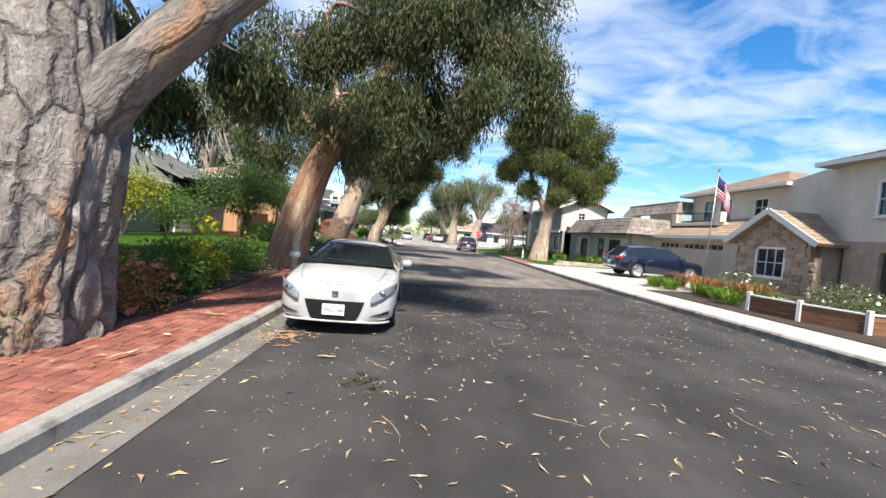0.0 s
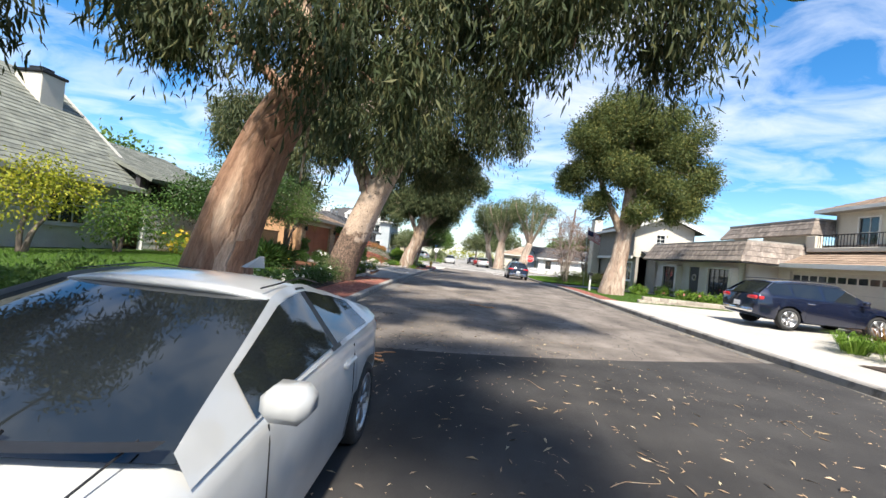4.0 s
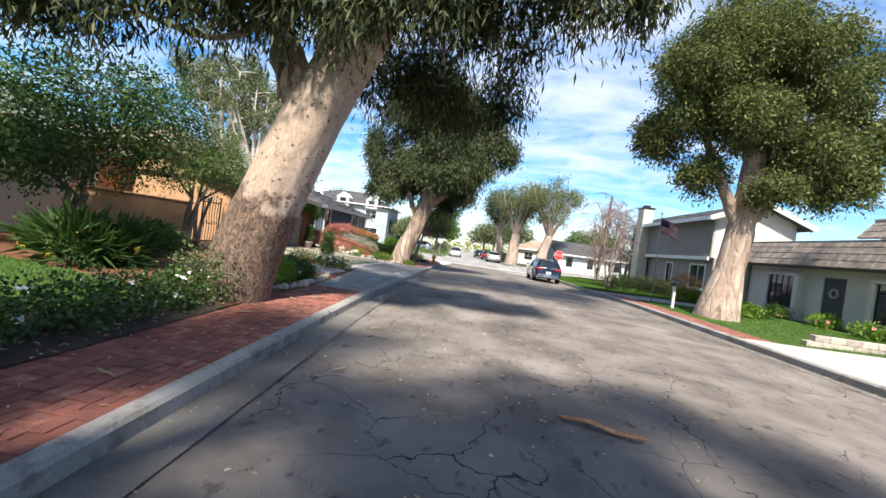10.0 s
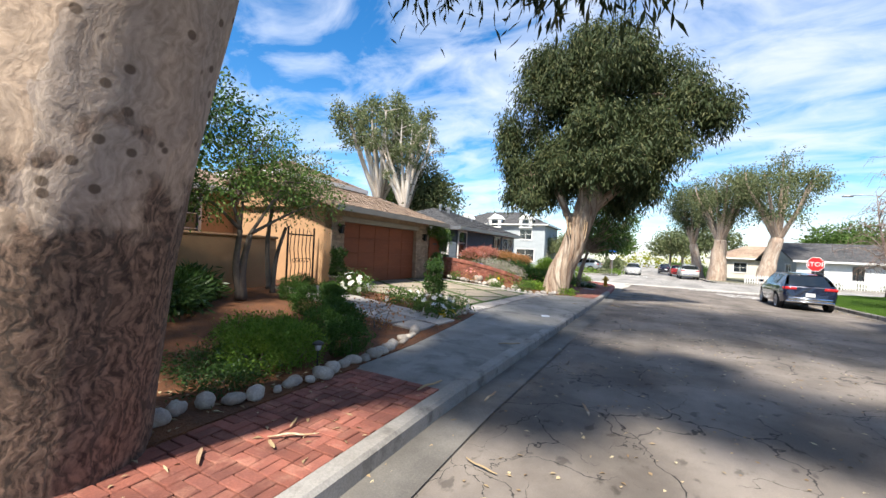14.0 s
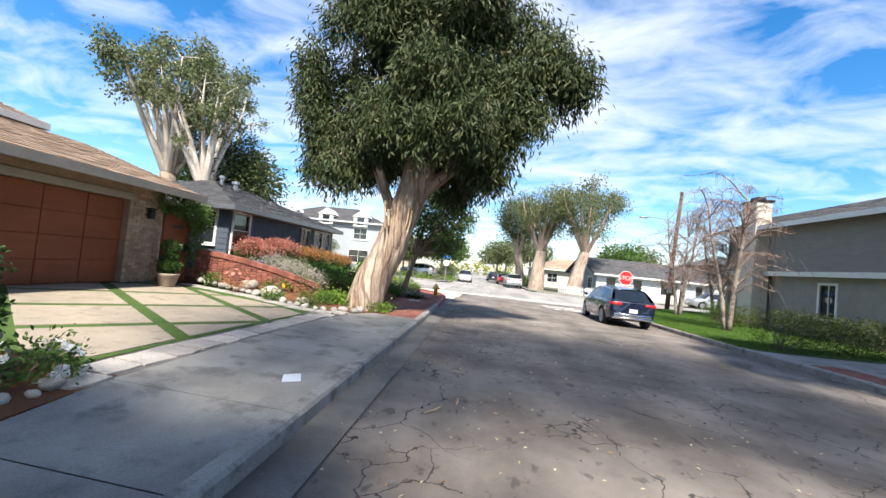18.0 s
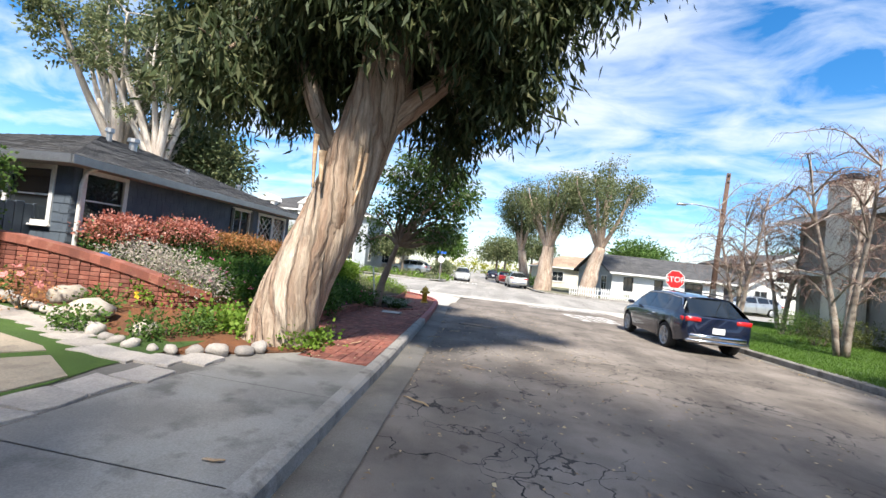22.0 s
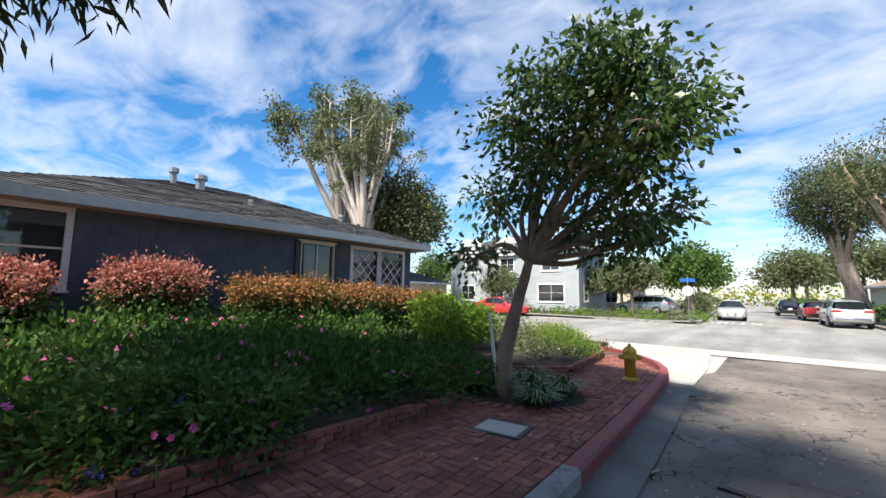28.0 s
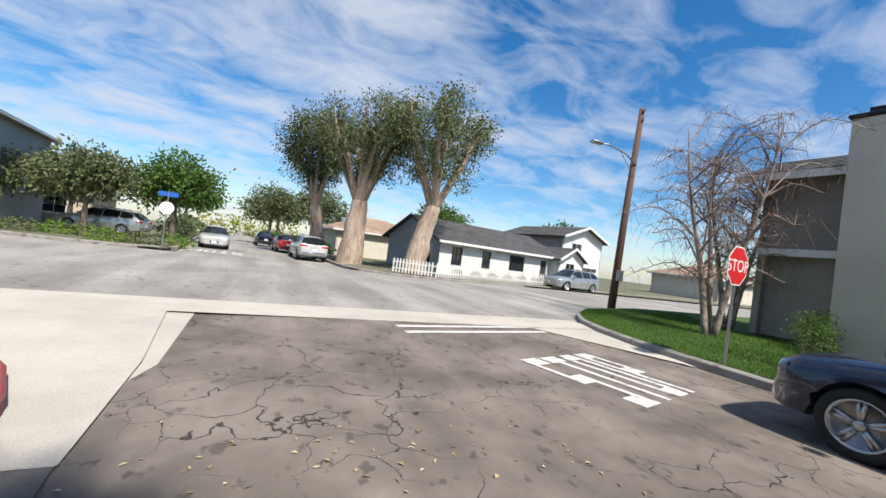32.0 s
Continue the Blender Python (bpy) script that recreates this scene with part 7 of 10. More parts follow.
beam(h, (-0.52, 8.9, 2.4), (-0.52, 0.6, 2.4), 0.05, 0.2, WHITE_PAINT)
# stone gable wing
ops = [(1.2, 2.5, 0.7, 1.9)]
m, l = wall(h, (-0.8, -0.2), (-0.8, -4.0), 0, 2.3, ops, STONE_VENEER, 0.25)
window(h, m, *ops[0], 3, 2, 0.1)
wall(h, (0.2, -0.2), (-0.8, -0.2), 0, 2.3, [], CREAM_PALE)
wall(h, (-0.8, -4.0), (4, -4.0), 0, 2.3, [], STONE_VENEER)
part("gable", Geo().prism([(0, 0), (3.8, 0), (1.9, 1.15)], 0, 0.2, Matrix.Translation((-0.6, -0.2, 2.3)) @ Matrix.Rotation(radians(-90), 4, "Z") @ Matrix.Rotation(radians(90), 4, "X")), STONE_VENEER, h)
rng = np.random.default_rng(21)
for k in range(110):
    yy, zz = rng.uniform(-3.95, -0.3), rng.uniform(0.05, 3.1)
    if zz > 2.3 + 1.05 - abs(yy + 2.1) * 0.62 or (-2.9 < yy < -1.2 and 0.55 < zz < 2.1):
        continue
    w, q = rng.uniform(0.12, 0.26), rng.uniform(0.08, 0.16)
    part("stone", Geo().rbox(-0.84 - rng.uniform(0, 0.03), yy - w, zz - q, -0.78, yy + w, zz + q, 0.03), STONE_VENEER, h, fix=False)
roof_plane(h, (-1.2, 0.2, 2.2), (2.5, 0.2, 2.2), (2.5, -2.1, 3.65), (-1.2, -2.1, 3.65), ROOF_TAN, row=0.3, tab=0.5)
roof_plane(h, (2.5, -4.4, 2.2), (-1.2, -4.4, 2.2), (-1.2, -2.1, 3.65), (2.5, -2.1, 3.65), ROOF_TAN, row=0.3, tab=0.5)
beam(h, (-1.22, 0.2, 2.15), (-1.22, -2.1, 3.6), 0.06, 0.24, WHITE_PAINT)
beam(h, (-1.22, -4.4, 2.15), (-1.22, -2.1, 3.6), 0.06, 0.24, WHITE_PAINT)
# upper storey with balcony
ops = [(1.2, 2.1, 3.6, 5.0), (2.6, 3.5, 3.3, 5.0), (5.2, 6.0, 3.9, 4.8)]
m, l = wall(h, (2.6, 8.0), (2.6, 1.0), 2.5, 5.5, ops, CREAM_PALE)
for o in ops:
    window(h, m, *o, 2, 2, 0.08, sill=False)
wall(h, (9, 8.0), (2.6, 8.0), 0, 5.5, [], CREAM_PALE)
part("balcony", Geo().rbox(0.9, 3.4, 3.2, 2.6, 7.6, 3.4, 0.02), CREAM_PALE, h)
for a in (3.5, 7.4):
    part("balcony_pier", Geo().rbox(0.92, a - 0.25, 3.4, 1.3, a + 0.25, 4.0, 0.02), CREAM_PALE, h)
g = Geo().box(1.06, 3.7, 4.0, 1.1, 7.2, 4.04)
for k in range(24):
    g.box(1.07, 3.75 + k * 0.15, 3.4, 1.09, 3.77 + k * 0.15, 4.0)
part("railing", g, METAL_DARK, h, "thin dark balcony railing")
hip_roof(h, 2.6, 1.0, 9, 8.0, 5.5, 7.0, ROOF_TAN, 0.6, row=0.35, tab=0.6)
ops = [(1.0, 2.2, 3.4, 4.6), (3.4, 4.6, 3.4, 4.6)]
m, l = wall(h, (0.2, -4.2), (0.2, -10.5), 2.4, 5.6, ops, CREAM_PALE)
for o in ops:
    window(h, m, *o, 2, 2, 0.1)
m, l = wall(h, (0.2, -4.2), (0.2, -10.5), 0, 2.4, [(1.2, 2.4, 0, 2.0)], STONE_VENEER)
wall(h, (2.6, 1.0), (0.2, -4.2), 2.4, 5.6, [], CREAM_PALE)
wall(h, (0.2, -10.5), (9, -10.5), 0, 5.6, [], CREAM_PALE)
hip_roof(h, 0.2, -10.5, 9, -3.6, 5.6, 7.2, ROOF_TAN, 0.5, row=0.35, tab=0.6)

# right: low house with shake mansard
h = thing("house", "low cream house with a heavy shake mansard and bay windows", "house", 13.25, 27.5, 0.25, TILT)
ops = [(0.7, 2.4, 0.55, 1.95), (3.9, 4.9, 0, 2.05), (6.0, 7.4, 0.55, 1.95)]
m, l = wall(h, (0, 9.2), (0, 0), 0, 2.55, [(9.2 - b, 9.2 - a, c, d) for a, b, c, d in ops], CREAM_PALE)
dd = part("door", Geo().rbox(4.3, 0.05, 0, 5.3, 0.1, 2.05, 0.01, m), DOOR_DARK, h, "dark front door with a wreath")
tor = [(4.8 + 0.17 * math.cos(a), 0.02, 1.4 + 0.17 * math.sin(a)) for a in np.linspace(0, 2 * math.pi, 18)]
part("wreath", Geo().tube([m @ Vector(p) for p in tor], 0.05, 8), LEAF_WHITE, dd, "pale round wreath")
for a, b in ((1.8, 3.2), (6.8, 8.5)):
    bay = part("bay_window", Geo().box(a - 0.15, -0.35, 0.4, b + 0.15, 0.0, 0.5, m).box(a - 0.2, -0.4, 1.98, b + 0.2, 0.0, 2.1, m), CREAM_PALE, h, "shallow bay with dark panes")
    part("pane", Geo().box(a, -0.28, 0.5, b, -0.26, 1.98, m), GLASS_DARK, bay)
    gg = Geo()
    for k in range(5):
        x = a + (b - a) * k / 4
        gg.box(x - 0.02, -0.3, 0.5, x + 0.02, -0.25, 1.98, m)
    for k in range(3):
        gg.box(a, -0.3, 0.5 + 0.49 * k, b, -0.25, 0.53 + 0.49 * k, m)
    part("glazing_bar", gg, BLACK_TRIM, bay)
    for x in (a - 0.16, b + 0.16):
        part("bay_post", Geo().rbox(x - 0.12, -0.4, 0.0, x + 0.12, 0.0, 1.98, 0.02, m), CREAM_PALE, bay)
wall(h, (0, 0), (8, 0), 0, 2.55, [], CREAM_PALE)
wall(h, (8, 9.2), (0, 9.2), 0, 2.55, [], CREAM_PALE)
roof_plane(h, (-0.75, 9.9, 2.45), (-0.75, -0.7, 2.45), (-0.15, -0.2, 3.6), (-0.15, 9.4, 3.6), ROOF_SHAKE, row=0.3, tab=0.22)
roof_plane(h, (-0.75, -0.7, 2.45), (8, -0.7, 2.45), (8, -0.2, 3.6), (-0.15, -0.2, 3.6), ROOF_SHAKE, row=0.3, tab=0.22)
roof_plane(h, (8, 9.9, 2.45), (-0.75, 9.9, 2.45), (-0.15, 9.4, 3.6), (8, 9.4, 3.6), ROOF_SHAKE, row=0.3, tab=0.22)
part("roof_deck", Geo().box(-0.2, -0.25, 3.5, 8, 9.45, 3.6), TAUPE, h)
part("soffit", Geo().box(-0.72, -0.68, 2.38, 8, 9.88, 2.45), DOOR_DARK, h)
ops = [(1.0, 2.6, 3.7, 4.3)]
m, l = wall(h, (3.6, 6.5), (3.6, 0.4), 3.6, 4.4, ops, CREAM_PALE)
roof_plane(h, (3.0, 7.0, 4.2), (3.0, -0.1, 4.2), (3.5, 0.3, 5.1), (3.5, 6.6, 5.1), ROOF_SHAKE, row=0.3, tab=0.25)
roof_plane(h, (3.0, -0.1, 4.2), (9, -0.1, 4.2), (9, 0.3, 5.1), (3.5, 0.3, 5.1), ROOF_SHAKE, row=0.3, tab=0.25)
part("roof_deck", Geo().box(3.4, 0.2, 5.0, 9, 6.7, 5.1), TAUPE, h)

# right: cream and grey two-storey house with chimney
h = thing("house", "two-storey house with cream gable end, grey side and pale chimney", "house", 12.0, 39.0, 0.1, TILT - 1)
h.scale = (1.12, 1.12, 1.12)
ops = [(0.7, 2.1, 0.75, 2.0), (4.2, 4.9, 0.7, 2.0)]
ops = [(10.4 - b, 10.4 - a, c, d) for a, b, c, d in ops]
m, l = wall(h, (0, 10.4), (0, 0), 0, 2.45, ops, TAUPE)
for o in ops:
    window(h, m, *o, 2, 1, 0.1)
boards(h, m, l, 0, 2.45, 0.3, ops, TAUPE)
m, l = wall(h, (-0.25, 10.4), (-0.25, 0), 2.45, 4.7, [], GREY_SIDING)
part("belt", Geo().box(0, -0.12, 2.3, 10.4, -0.02, 2.5, m), WHITE_PAINT, h)
ops = [(1.55, 2.1, 3.35, 4.15)]
m, l = wall(h, (-0.25, 0), (3.9, 0), 2.45, 4.7, ops, CREAM_PALE)
window(h, m, *ops[0], 2, 3, 0.06)
part("gable", Geo().prism([(0, 0), (4.15, 0), (2.1, 0.85)], 0, 0.18, Matrix.Translation((-0.25, 0.18, 4.7)) @ Matrix.Rotation(radians(90), 4, "X")), CREAM_PALE, h)
m, l = wall(h, (0.75, -1.6), (5.5, -1.6), 0, 2.4, [], CREAM_PALE)
wall(h, (0.75, 0), (0.75, -1.6), 0, 2.4, [], TAUPE)
roof_plane(h, (0.3, -2.0, 2.35), (6, -2.0, 2.35), (6, 0.0, 2.9), (0.3, 0.0, 2.9), ROOF_SLATE, row=0.3, tab=0.5)
beam(h, (0.3, -2.02, 2.28), (6, -2.02, 2.28), 0.05, 0.18, WHITE_PAINT)
roof_plane(h, (-0.75, 11.0, 4.55), (-0.75, -0.5, 4.55), (1.85, -0.5, 5.62), (1.85, 11.0, 5.62), ROOF_SLATE, row=0.3, tab=0.5)
roof_plane(h, (4.5, -0.5, 4.55), (4.5, 11.0, 4.55), (1.85, 11.0, 5.62), (1.85, -0.5, 5.62), ROOF_SLATE, row=0.5, tab=1.0)
beam(h, (-0.77, 11.0, 4.5), (-0.77, -0.5, 4.5), 0.05, 0.2, WHITE_PAINT)
beam(h, (-0.75, -0.52, 4.5), (1.85, -0.52, 5.57), 0.06, 0.24, WHITE_PAINT)
beam(h, (4.5, -0.52, 4.5), (1.85, -0.52, 5.57), 0.06, 0.24, WHITE_PAINT)
wall(h, (3.9, 0), (3.9, 10.4), 0, 4.7, [], CREAM_PALE)
wall(h, (3.9, 10.4), (-0.25, 10.4), 0, 4.7, [], TAUPE)
chimney(h, -0.5, 8.0, 0, 5.75, 0.7, 1.0, CREAM_PALE)

# white bungalow beyond the crossing
h = thing("house", "white clapboard bungalow with a grey hip-and-gable roof", "house", 8.2, 69.0, ZI + 0.1, 10)
ops = [(1.2, 2.0, 0.8, 2.0), (4.2, 4.9, 0.8, 2.0), (7.2, 8.8, 0.9, 2.0), (11.0, 11.8, 0.0, 2.0)]
m, l = wall(h, (0, 0), (12.2, 0), 0, 2.5, ops, WHITE_PAINT)
boards(h, m, l, 0, 2.5, 0.22, ops, WHITE_PAINT)
for o in ops[:3]:
    window(h, m, *o, 2, 2, 0.07, BLACK_TRIM, False)
part("door", Geo().box(11.0, 0.1, 0, 11.8, 0.14, 2.0, m), DOOR_DARK, h)
# left end and gable: shade on the white house painted as pale grey
m, l = wall(h, (0, 8), (0, 0), 0, 2.5, [(5.8, 6.9, 0.7, 2.0)], BLUE_PALE)
window(h, m, 5.8, 6.9, 0.7, 2.0, 2, 2)
part("gable", Geo().prism([(0, 0), (8, 0), (4, 1.7)], 0, 0.15, Matrix.Translation((0.0, 8, 2.5)) @ Matrix.Rotation(radians(-90), 4, "Z") @ Matrix.Rotation(radians(90), 4, "X")), BLUE_PALE, h)
roof_plane(h, (-0.5, -0.5, 2.4), (13.4, -0.5, 2.4), (13.4, 4, 4.3), (-0.5, 4, 4.3), ROOF_SLATE, row=0.3, tab=0.6)
roof_plane(h, (13.4, 8.5, 2.4), (-0.5, 8.5, 2.4), (-0.5, 4, 4.3), (13.4, 4, 4.3), ROOF_SLATE, row=0.6, tab=2)
beam(h, (-0.5, -0.52, 2.35), (13.4, -0.52, 2.35), 0.05, 0.18, WHITE_PAINT)
ops = [(1.0, 2.2, 0.7, 2.0)]
m, l = wall(h, (12.2, -1.0), (15.8, -1.0), 0, 2.4, ops, WHITE_PAINT)
window(h, m, *ops[0], 2, 2, 0.08)
wall(h, (12.2, 0), (12.2, -1), 0, 2.4, [], WHITE_PAINT)
wall(h, (15.8, -1), (15.8, 6), 0, 2.4, [], WHITE_PAINT)
part("gable", Geo().prism([(0, 0), (3.6, 0), (1.8, 1.0)], 0, 0.15, Matrix.Translation((12.2, -0.85, 2.4)) @ Matrix.Rotation(radians(90), 4, "X")), WHITE_PAINT, h)
roof_plane(h, (11.9, 4, 2.3), (11.9, -1.4, 2.3), (14.0, -1.4, 3.45), (14.0, 4, 3.45), ROOF_SLATE, row=0.4, tab=1)
roof_plane(h, (16.1, -1.4, 2.3), (16.1, 4, 2.3), (14.0, 4, 3.45), (14.0, -1.4, 3.45), ROOF_SLATE, row=0.4, tab=1)
beam(h, (11.9, -1.42, 2.25), (14.0, -1.42, 3.4), 0.06, 0.2, WHITE_PAINT)
beam(h, (16.1, -1.42, 2.25), (14.0, -1.42, 3.4), 0.06, 0.2, WHITE_PAINT)
h = thing("house", "white two-storey house with a low grey roof", "house", 24.5, 74.5, ZI + 0.1, 10)
ops = [(1.6, 3.2, 3.2, 4.3)]
m, l = wall(h, (0, 0), (7, 0), 0, 2.8, [(0.6, 6.4, 1.5, 1.9)], WHITE_PAINT)
window(h, m, 0.6, 6.4, 1.5, 1.9, 6, 1, 0.05, sill=False)
m, l = wall(h, (0, 0), (7, 0), 2.8, 5.0, ops, WHITE_PAINT)
window(h, m, *ops[0], 2, 1)
wall(h, (0, 9), (0, 0), 0, 5.0, [], TAUPE)
wall(h, (7, 0), (7, 9), 0, 5.0, [], WHITE_PAINT)
part("gable", Geo().prism([(0, 0), (7, 0), (3.5, 1.2)], 0, 0.15, Matrix.Translation((0, 0.15, 5.0)) @ Matrix.Rotation(radians(90), 4, "X")), WHITE_PAINT, h)
roof_plane(h, (-0.5, 9, 4.85), (-0.5, -0.6, 4.85), (3.5, -0.6, 6.25), (3.5, 9, 6.25), ROOF_SLATE, row=0.4, tab=1)
roof_plane(h, (7.5, -0.6, 4.85), (7.5, 9, 4.85), (3.5, 9, 6.25), (3.5, -0.6, 6.25), ROOF_SLATE, row=0.4, tab=1)
beam(h, (-0.5, -0.62, 4.8), (3.5, -0.62, 6.2), 0.06, 0.24, WHITE_PAINT)
beam(h, (7.5, -0.62, 4.8), (3.5, -0.62, 6.2), 0.06, 0.24, WHITE_PAINT)
# brown-roofed bungalow further along, and distant roofs
for x, y, w, d, rot, wm, rm in ((3.5, 84, 10, 7, 5, CREAM_PALE, ROOF_TAN), (44, 70, 14, 8, 4, CREAM_PALE, ROOF_TAN), (40, 50, 9, 12, 4, CREAM_STUCCO, ROOF_SLATE), (-42, 60, 12, 9, 4, CREAM_PALE, ROOF_SLATE), (-26, 84, 10, 8, 4, CREAM_STUCCO, ROOF_TAN), (-24, 0, 9, 10, 4, CREAM_PALE, ROOF_TAN), (18, -6, 10, 12, 4, CREAM_STUCCO, ROOF_TAN), (-17, -14, 9, 12, 4, TAUPE, ROOF_GREEN)):
    h = thing("house", "plain bungalow with a hip roof further off", "house", x, y, 0.0 if y < 50 else ZI, rot)
    m, l = wall(h, (0, 0), (w, 0), 0, 2.7, [(1.5, 2.9, 0.9, 2.1), (w - 3, w - 1.6, 0.9, 2.1)], wm)
    window(h, m, 1.5, 2.9, 0.9, 2.1)
    window(h, m, w - 3, w - 1.6, 0.9, 2.1)
    wall(h, (w, 0), (w, d), 0, 2.7, [], wm)
    wall(h, (w, d), (0, d), 0, 2.7, [], wm)
    wall(h, (0, d), (0, 0), 0, 2.7, [], wm)
    hip_roof(h, 0, 0, w, d, 2.75, 4.5, rm, 0.5, "x" if w > d else "y", row=0.5, tab=1.5)
# ---- more trees ----


def small_tree(name, label, base, trunk, clumps, leafm, twigs, per, length, width, hang, seed, bark, r=0.1, group="", stems=1, **kw):
    rng = np.random.default_rng(seed)
    t = thing(name, label, "tree", *base, group=group)
    b = Vector(base)
    loc = lambda p: tuple(Vector(p) - b)
    ends = []
    for s in range(stems):
        off = rng.normal(size=3) * 0.12 * (stems > 1)
        pts = [tuple(np.array(loc(p)) + off * (0.4 + i * 0.6) * (stems > 1)) for i, p in enumerate([base] + trunk)]
        q = smooth_path(pts, 16)
        part("trunk", Geo().tube(q, list(np.linspace(r * 1.25, r * 0.6, 16)), 12, True, 0.2, seed + s), bark, t, "", True)
        ends += [tuple(q[11]), tuple(q[-1])]
    for c in clumps:
        c0 = loc(c[:3])
        e = min(ends, key=lambda v: (Vector(v) - Vector(c0)).length)
        part("branch", limb_geo(e, c0, r * 0.5, r * 0.18, rng, 0.1), bark, t, "", True)
        for k in range(4):
            d = rng.normal(size=3)
            d /= np.linalg.norm(d)
            part("branch", limb_geo(c0, np.array(c0) + d * np.array(c[3:6]) * 0.8, r * 0.2, 0.006, rng, 0.05, 7, 5), bark, t, "", True)
    leaves("crown", t, leafm, [(*loc(c[:3]), *c[3:6]) for c in clumps], twigs, per, length, width, hang, rng, **kw)
    return t


small_tree("sapling", "young street tree with glossy dark leaves beside a white stake", (-6.66, 42.65, -0.06), [(-6.6, 42.66, 0.6), (-6.42, 42.7, 1.3), (-6.22, 42.75, 2.0)],
           [(-5.47, 42.7, 4.1, 0.8, 0.8, 0.6), (-6.41, 42.8, 4.2, 0.7, 0.7, 0.55), (-4.78, 42.6, 3.5, 0.6, 0.6, 0.6), (-5.90, 42.4, 3.2, 0.65, 0.6, 0.5), (-6.90, 42.8, 3.0, 0.5, 0.5, 0.5), (-4.87, 42.8, 2.5, 0.5, 0.55, 0.4), (-5.64, 43.3, 2.6, 0.6, 0.55, 0.4), (-7.10, 42.6, 2.1, 0.45, 0.45, 0.3), (-5.38, 43.4, 3.6, 0.65, 0.55, 0.6), (-6.07, 43.1, 3.7, 0.6, 0.6, 0.5), (-4.61, 42.5, 2.95, 0.4, 0.5, 0.35), (-5.81, 42.7, 4.75, 0.7, 0.7, 0.4), (-4.87, 42.7, 4.3, 0.55, 0.6, 0.4), (-4.26, 42.2, 3.4, 0.55, 0.6, 0.45), (-4.18, 42.9, 3.9, 0.55, 0.6, 0.45), (-4.52, 42.4, 4.4, 0.55, 0.6, 0.4), (-5.12, 42.5, 4.9, 0.55, 0.6, 0.35), (-5.3, 43.6, 2.2, 0.42, 0.36, 0.24), (-4.75, 43.5, 2.3, 0.42, 0.36, 0.26), (-5.0, 43.95, 2.5, 0.5, 0.42, 0.3), (-4.5, 43.8, 2.75, 0.42, 0.4, 0.28)],
           LEAF_SAPLING, 1150, 9, 0.14, 0.032, 0.35, 31, BARK_TAN, 0.11, shell=0.6, spread=0.12)
small_tree("yard_tree", "dense dark green tree behind the lawn", (-11.2, 22.0, 0.3), [(-11.2, 22.0, 1.2), (-11.1, 22.0, 2.0)],
           [(-11.1, 20.4, 2.9, 1.4, 1.4, 1.0), (-11, 22.2, 4.0, 1.5, 1.6, 1.1), (-10.8, 24.0, 4.3, 1.1, 1.2, 0.9), (-11.4, 19.3, 2.6, 1.0, 0.9, 0.8), (-10.7, 22.8, 2.9, 1.1, 1.2, 0.9), (-10.6, 21.0, 2.2, 0.9, 1.0, 0.6)], LEAF_DARK, 2600, 9, 0.10, 0.026, 0.3, 32, BARK_DARK, 0.09, stems=3, shell=0.4, spread=0.14)
small_tree("ornamental_tree", "small open-crowned garden tree by the tan wall", (-10.2, 24.7, 0.35), [(-10.2, 24.7, 1.0), (-10.1, 24.8, 1.7)],
           [(-10, 24.2, 2.9, 0.8, 0.9, 0.6), (-10, 25.5, 3.1, 0.8, 0.9, 0.7), (-9.9, 26.4, 2.7, 0.6, 0.7, 0.5), (-10.1, 24.9, 3.8, 0.8, 0.9, 0.6), (-10, 23.6, 2.5, 0.6, 0.6, 0.5)], LEAF_MID, 800, 8, 0.085, 0.018, 0.2, 33, BARK_DARK, 0.08, stems=2, spread=0.14)
small_tree("ornamental_tree", "small leafy garden tree beside the dark tree", (-10.9, 25.9, 0.35), [(-10.9, 25.9, 1.3), (-10.8, 26.0, 2.1)], [(-10.8, 26, 3.0, 0.9, 1.0, 0.8), (-10.8, 25.2, 3.6, 0.8, 0.8, 0.7), (-10.7, 26.8, 3.5, 0.7, 0.8, 0.6)], LEAF_OLIVE, 600, 8, 0.09, 0.02, 0.2, 34, BARK_DARK, 0.06, stems=2)
small_tree("citrus_tree", "small tree with yellow-green blossom against the cottage", (-11.5, 14.1, 0.4), [(-11.5, 14.1, 1.0), (-11.5, 14.3, 1.5)], [(-11.5, 13.9, 1.9, 0.7, 0.8, 0.6), (-11.4, 14.9, 2.2, 0.8, 0.8, 0.6), (-11.4, 14.3, 2.6, 0.6, 0.7, 0.4)], LEAF_YELLOW, 420, 8, 0.09, 0.025, 0.3, 35, BARK_DARK, 0.06, stems=2)
small_tree("yard_tree", "leafy shrub tree against the cottage", (-11.8, 17.0, 0.4), [(-11.8, 17.0, 0.9), (-11.8, 17.0, 1.3)], [(-11.7, 16.6, 1.6, 0.7, 0.8, 0.7), (-11.7, 17.7, 1.7, 0.8, 0.9, 0.8)], LEAF_MID, 420, 8, 0.1, 0.028, 0.3, 36, BARK_DARK, 0.05, stems=2)

# gums beyond the crossing and pollarded giants behind the bungalow


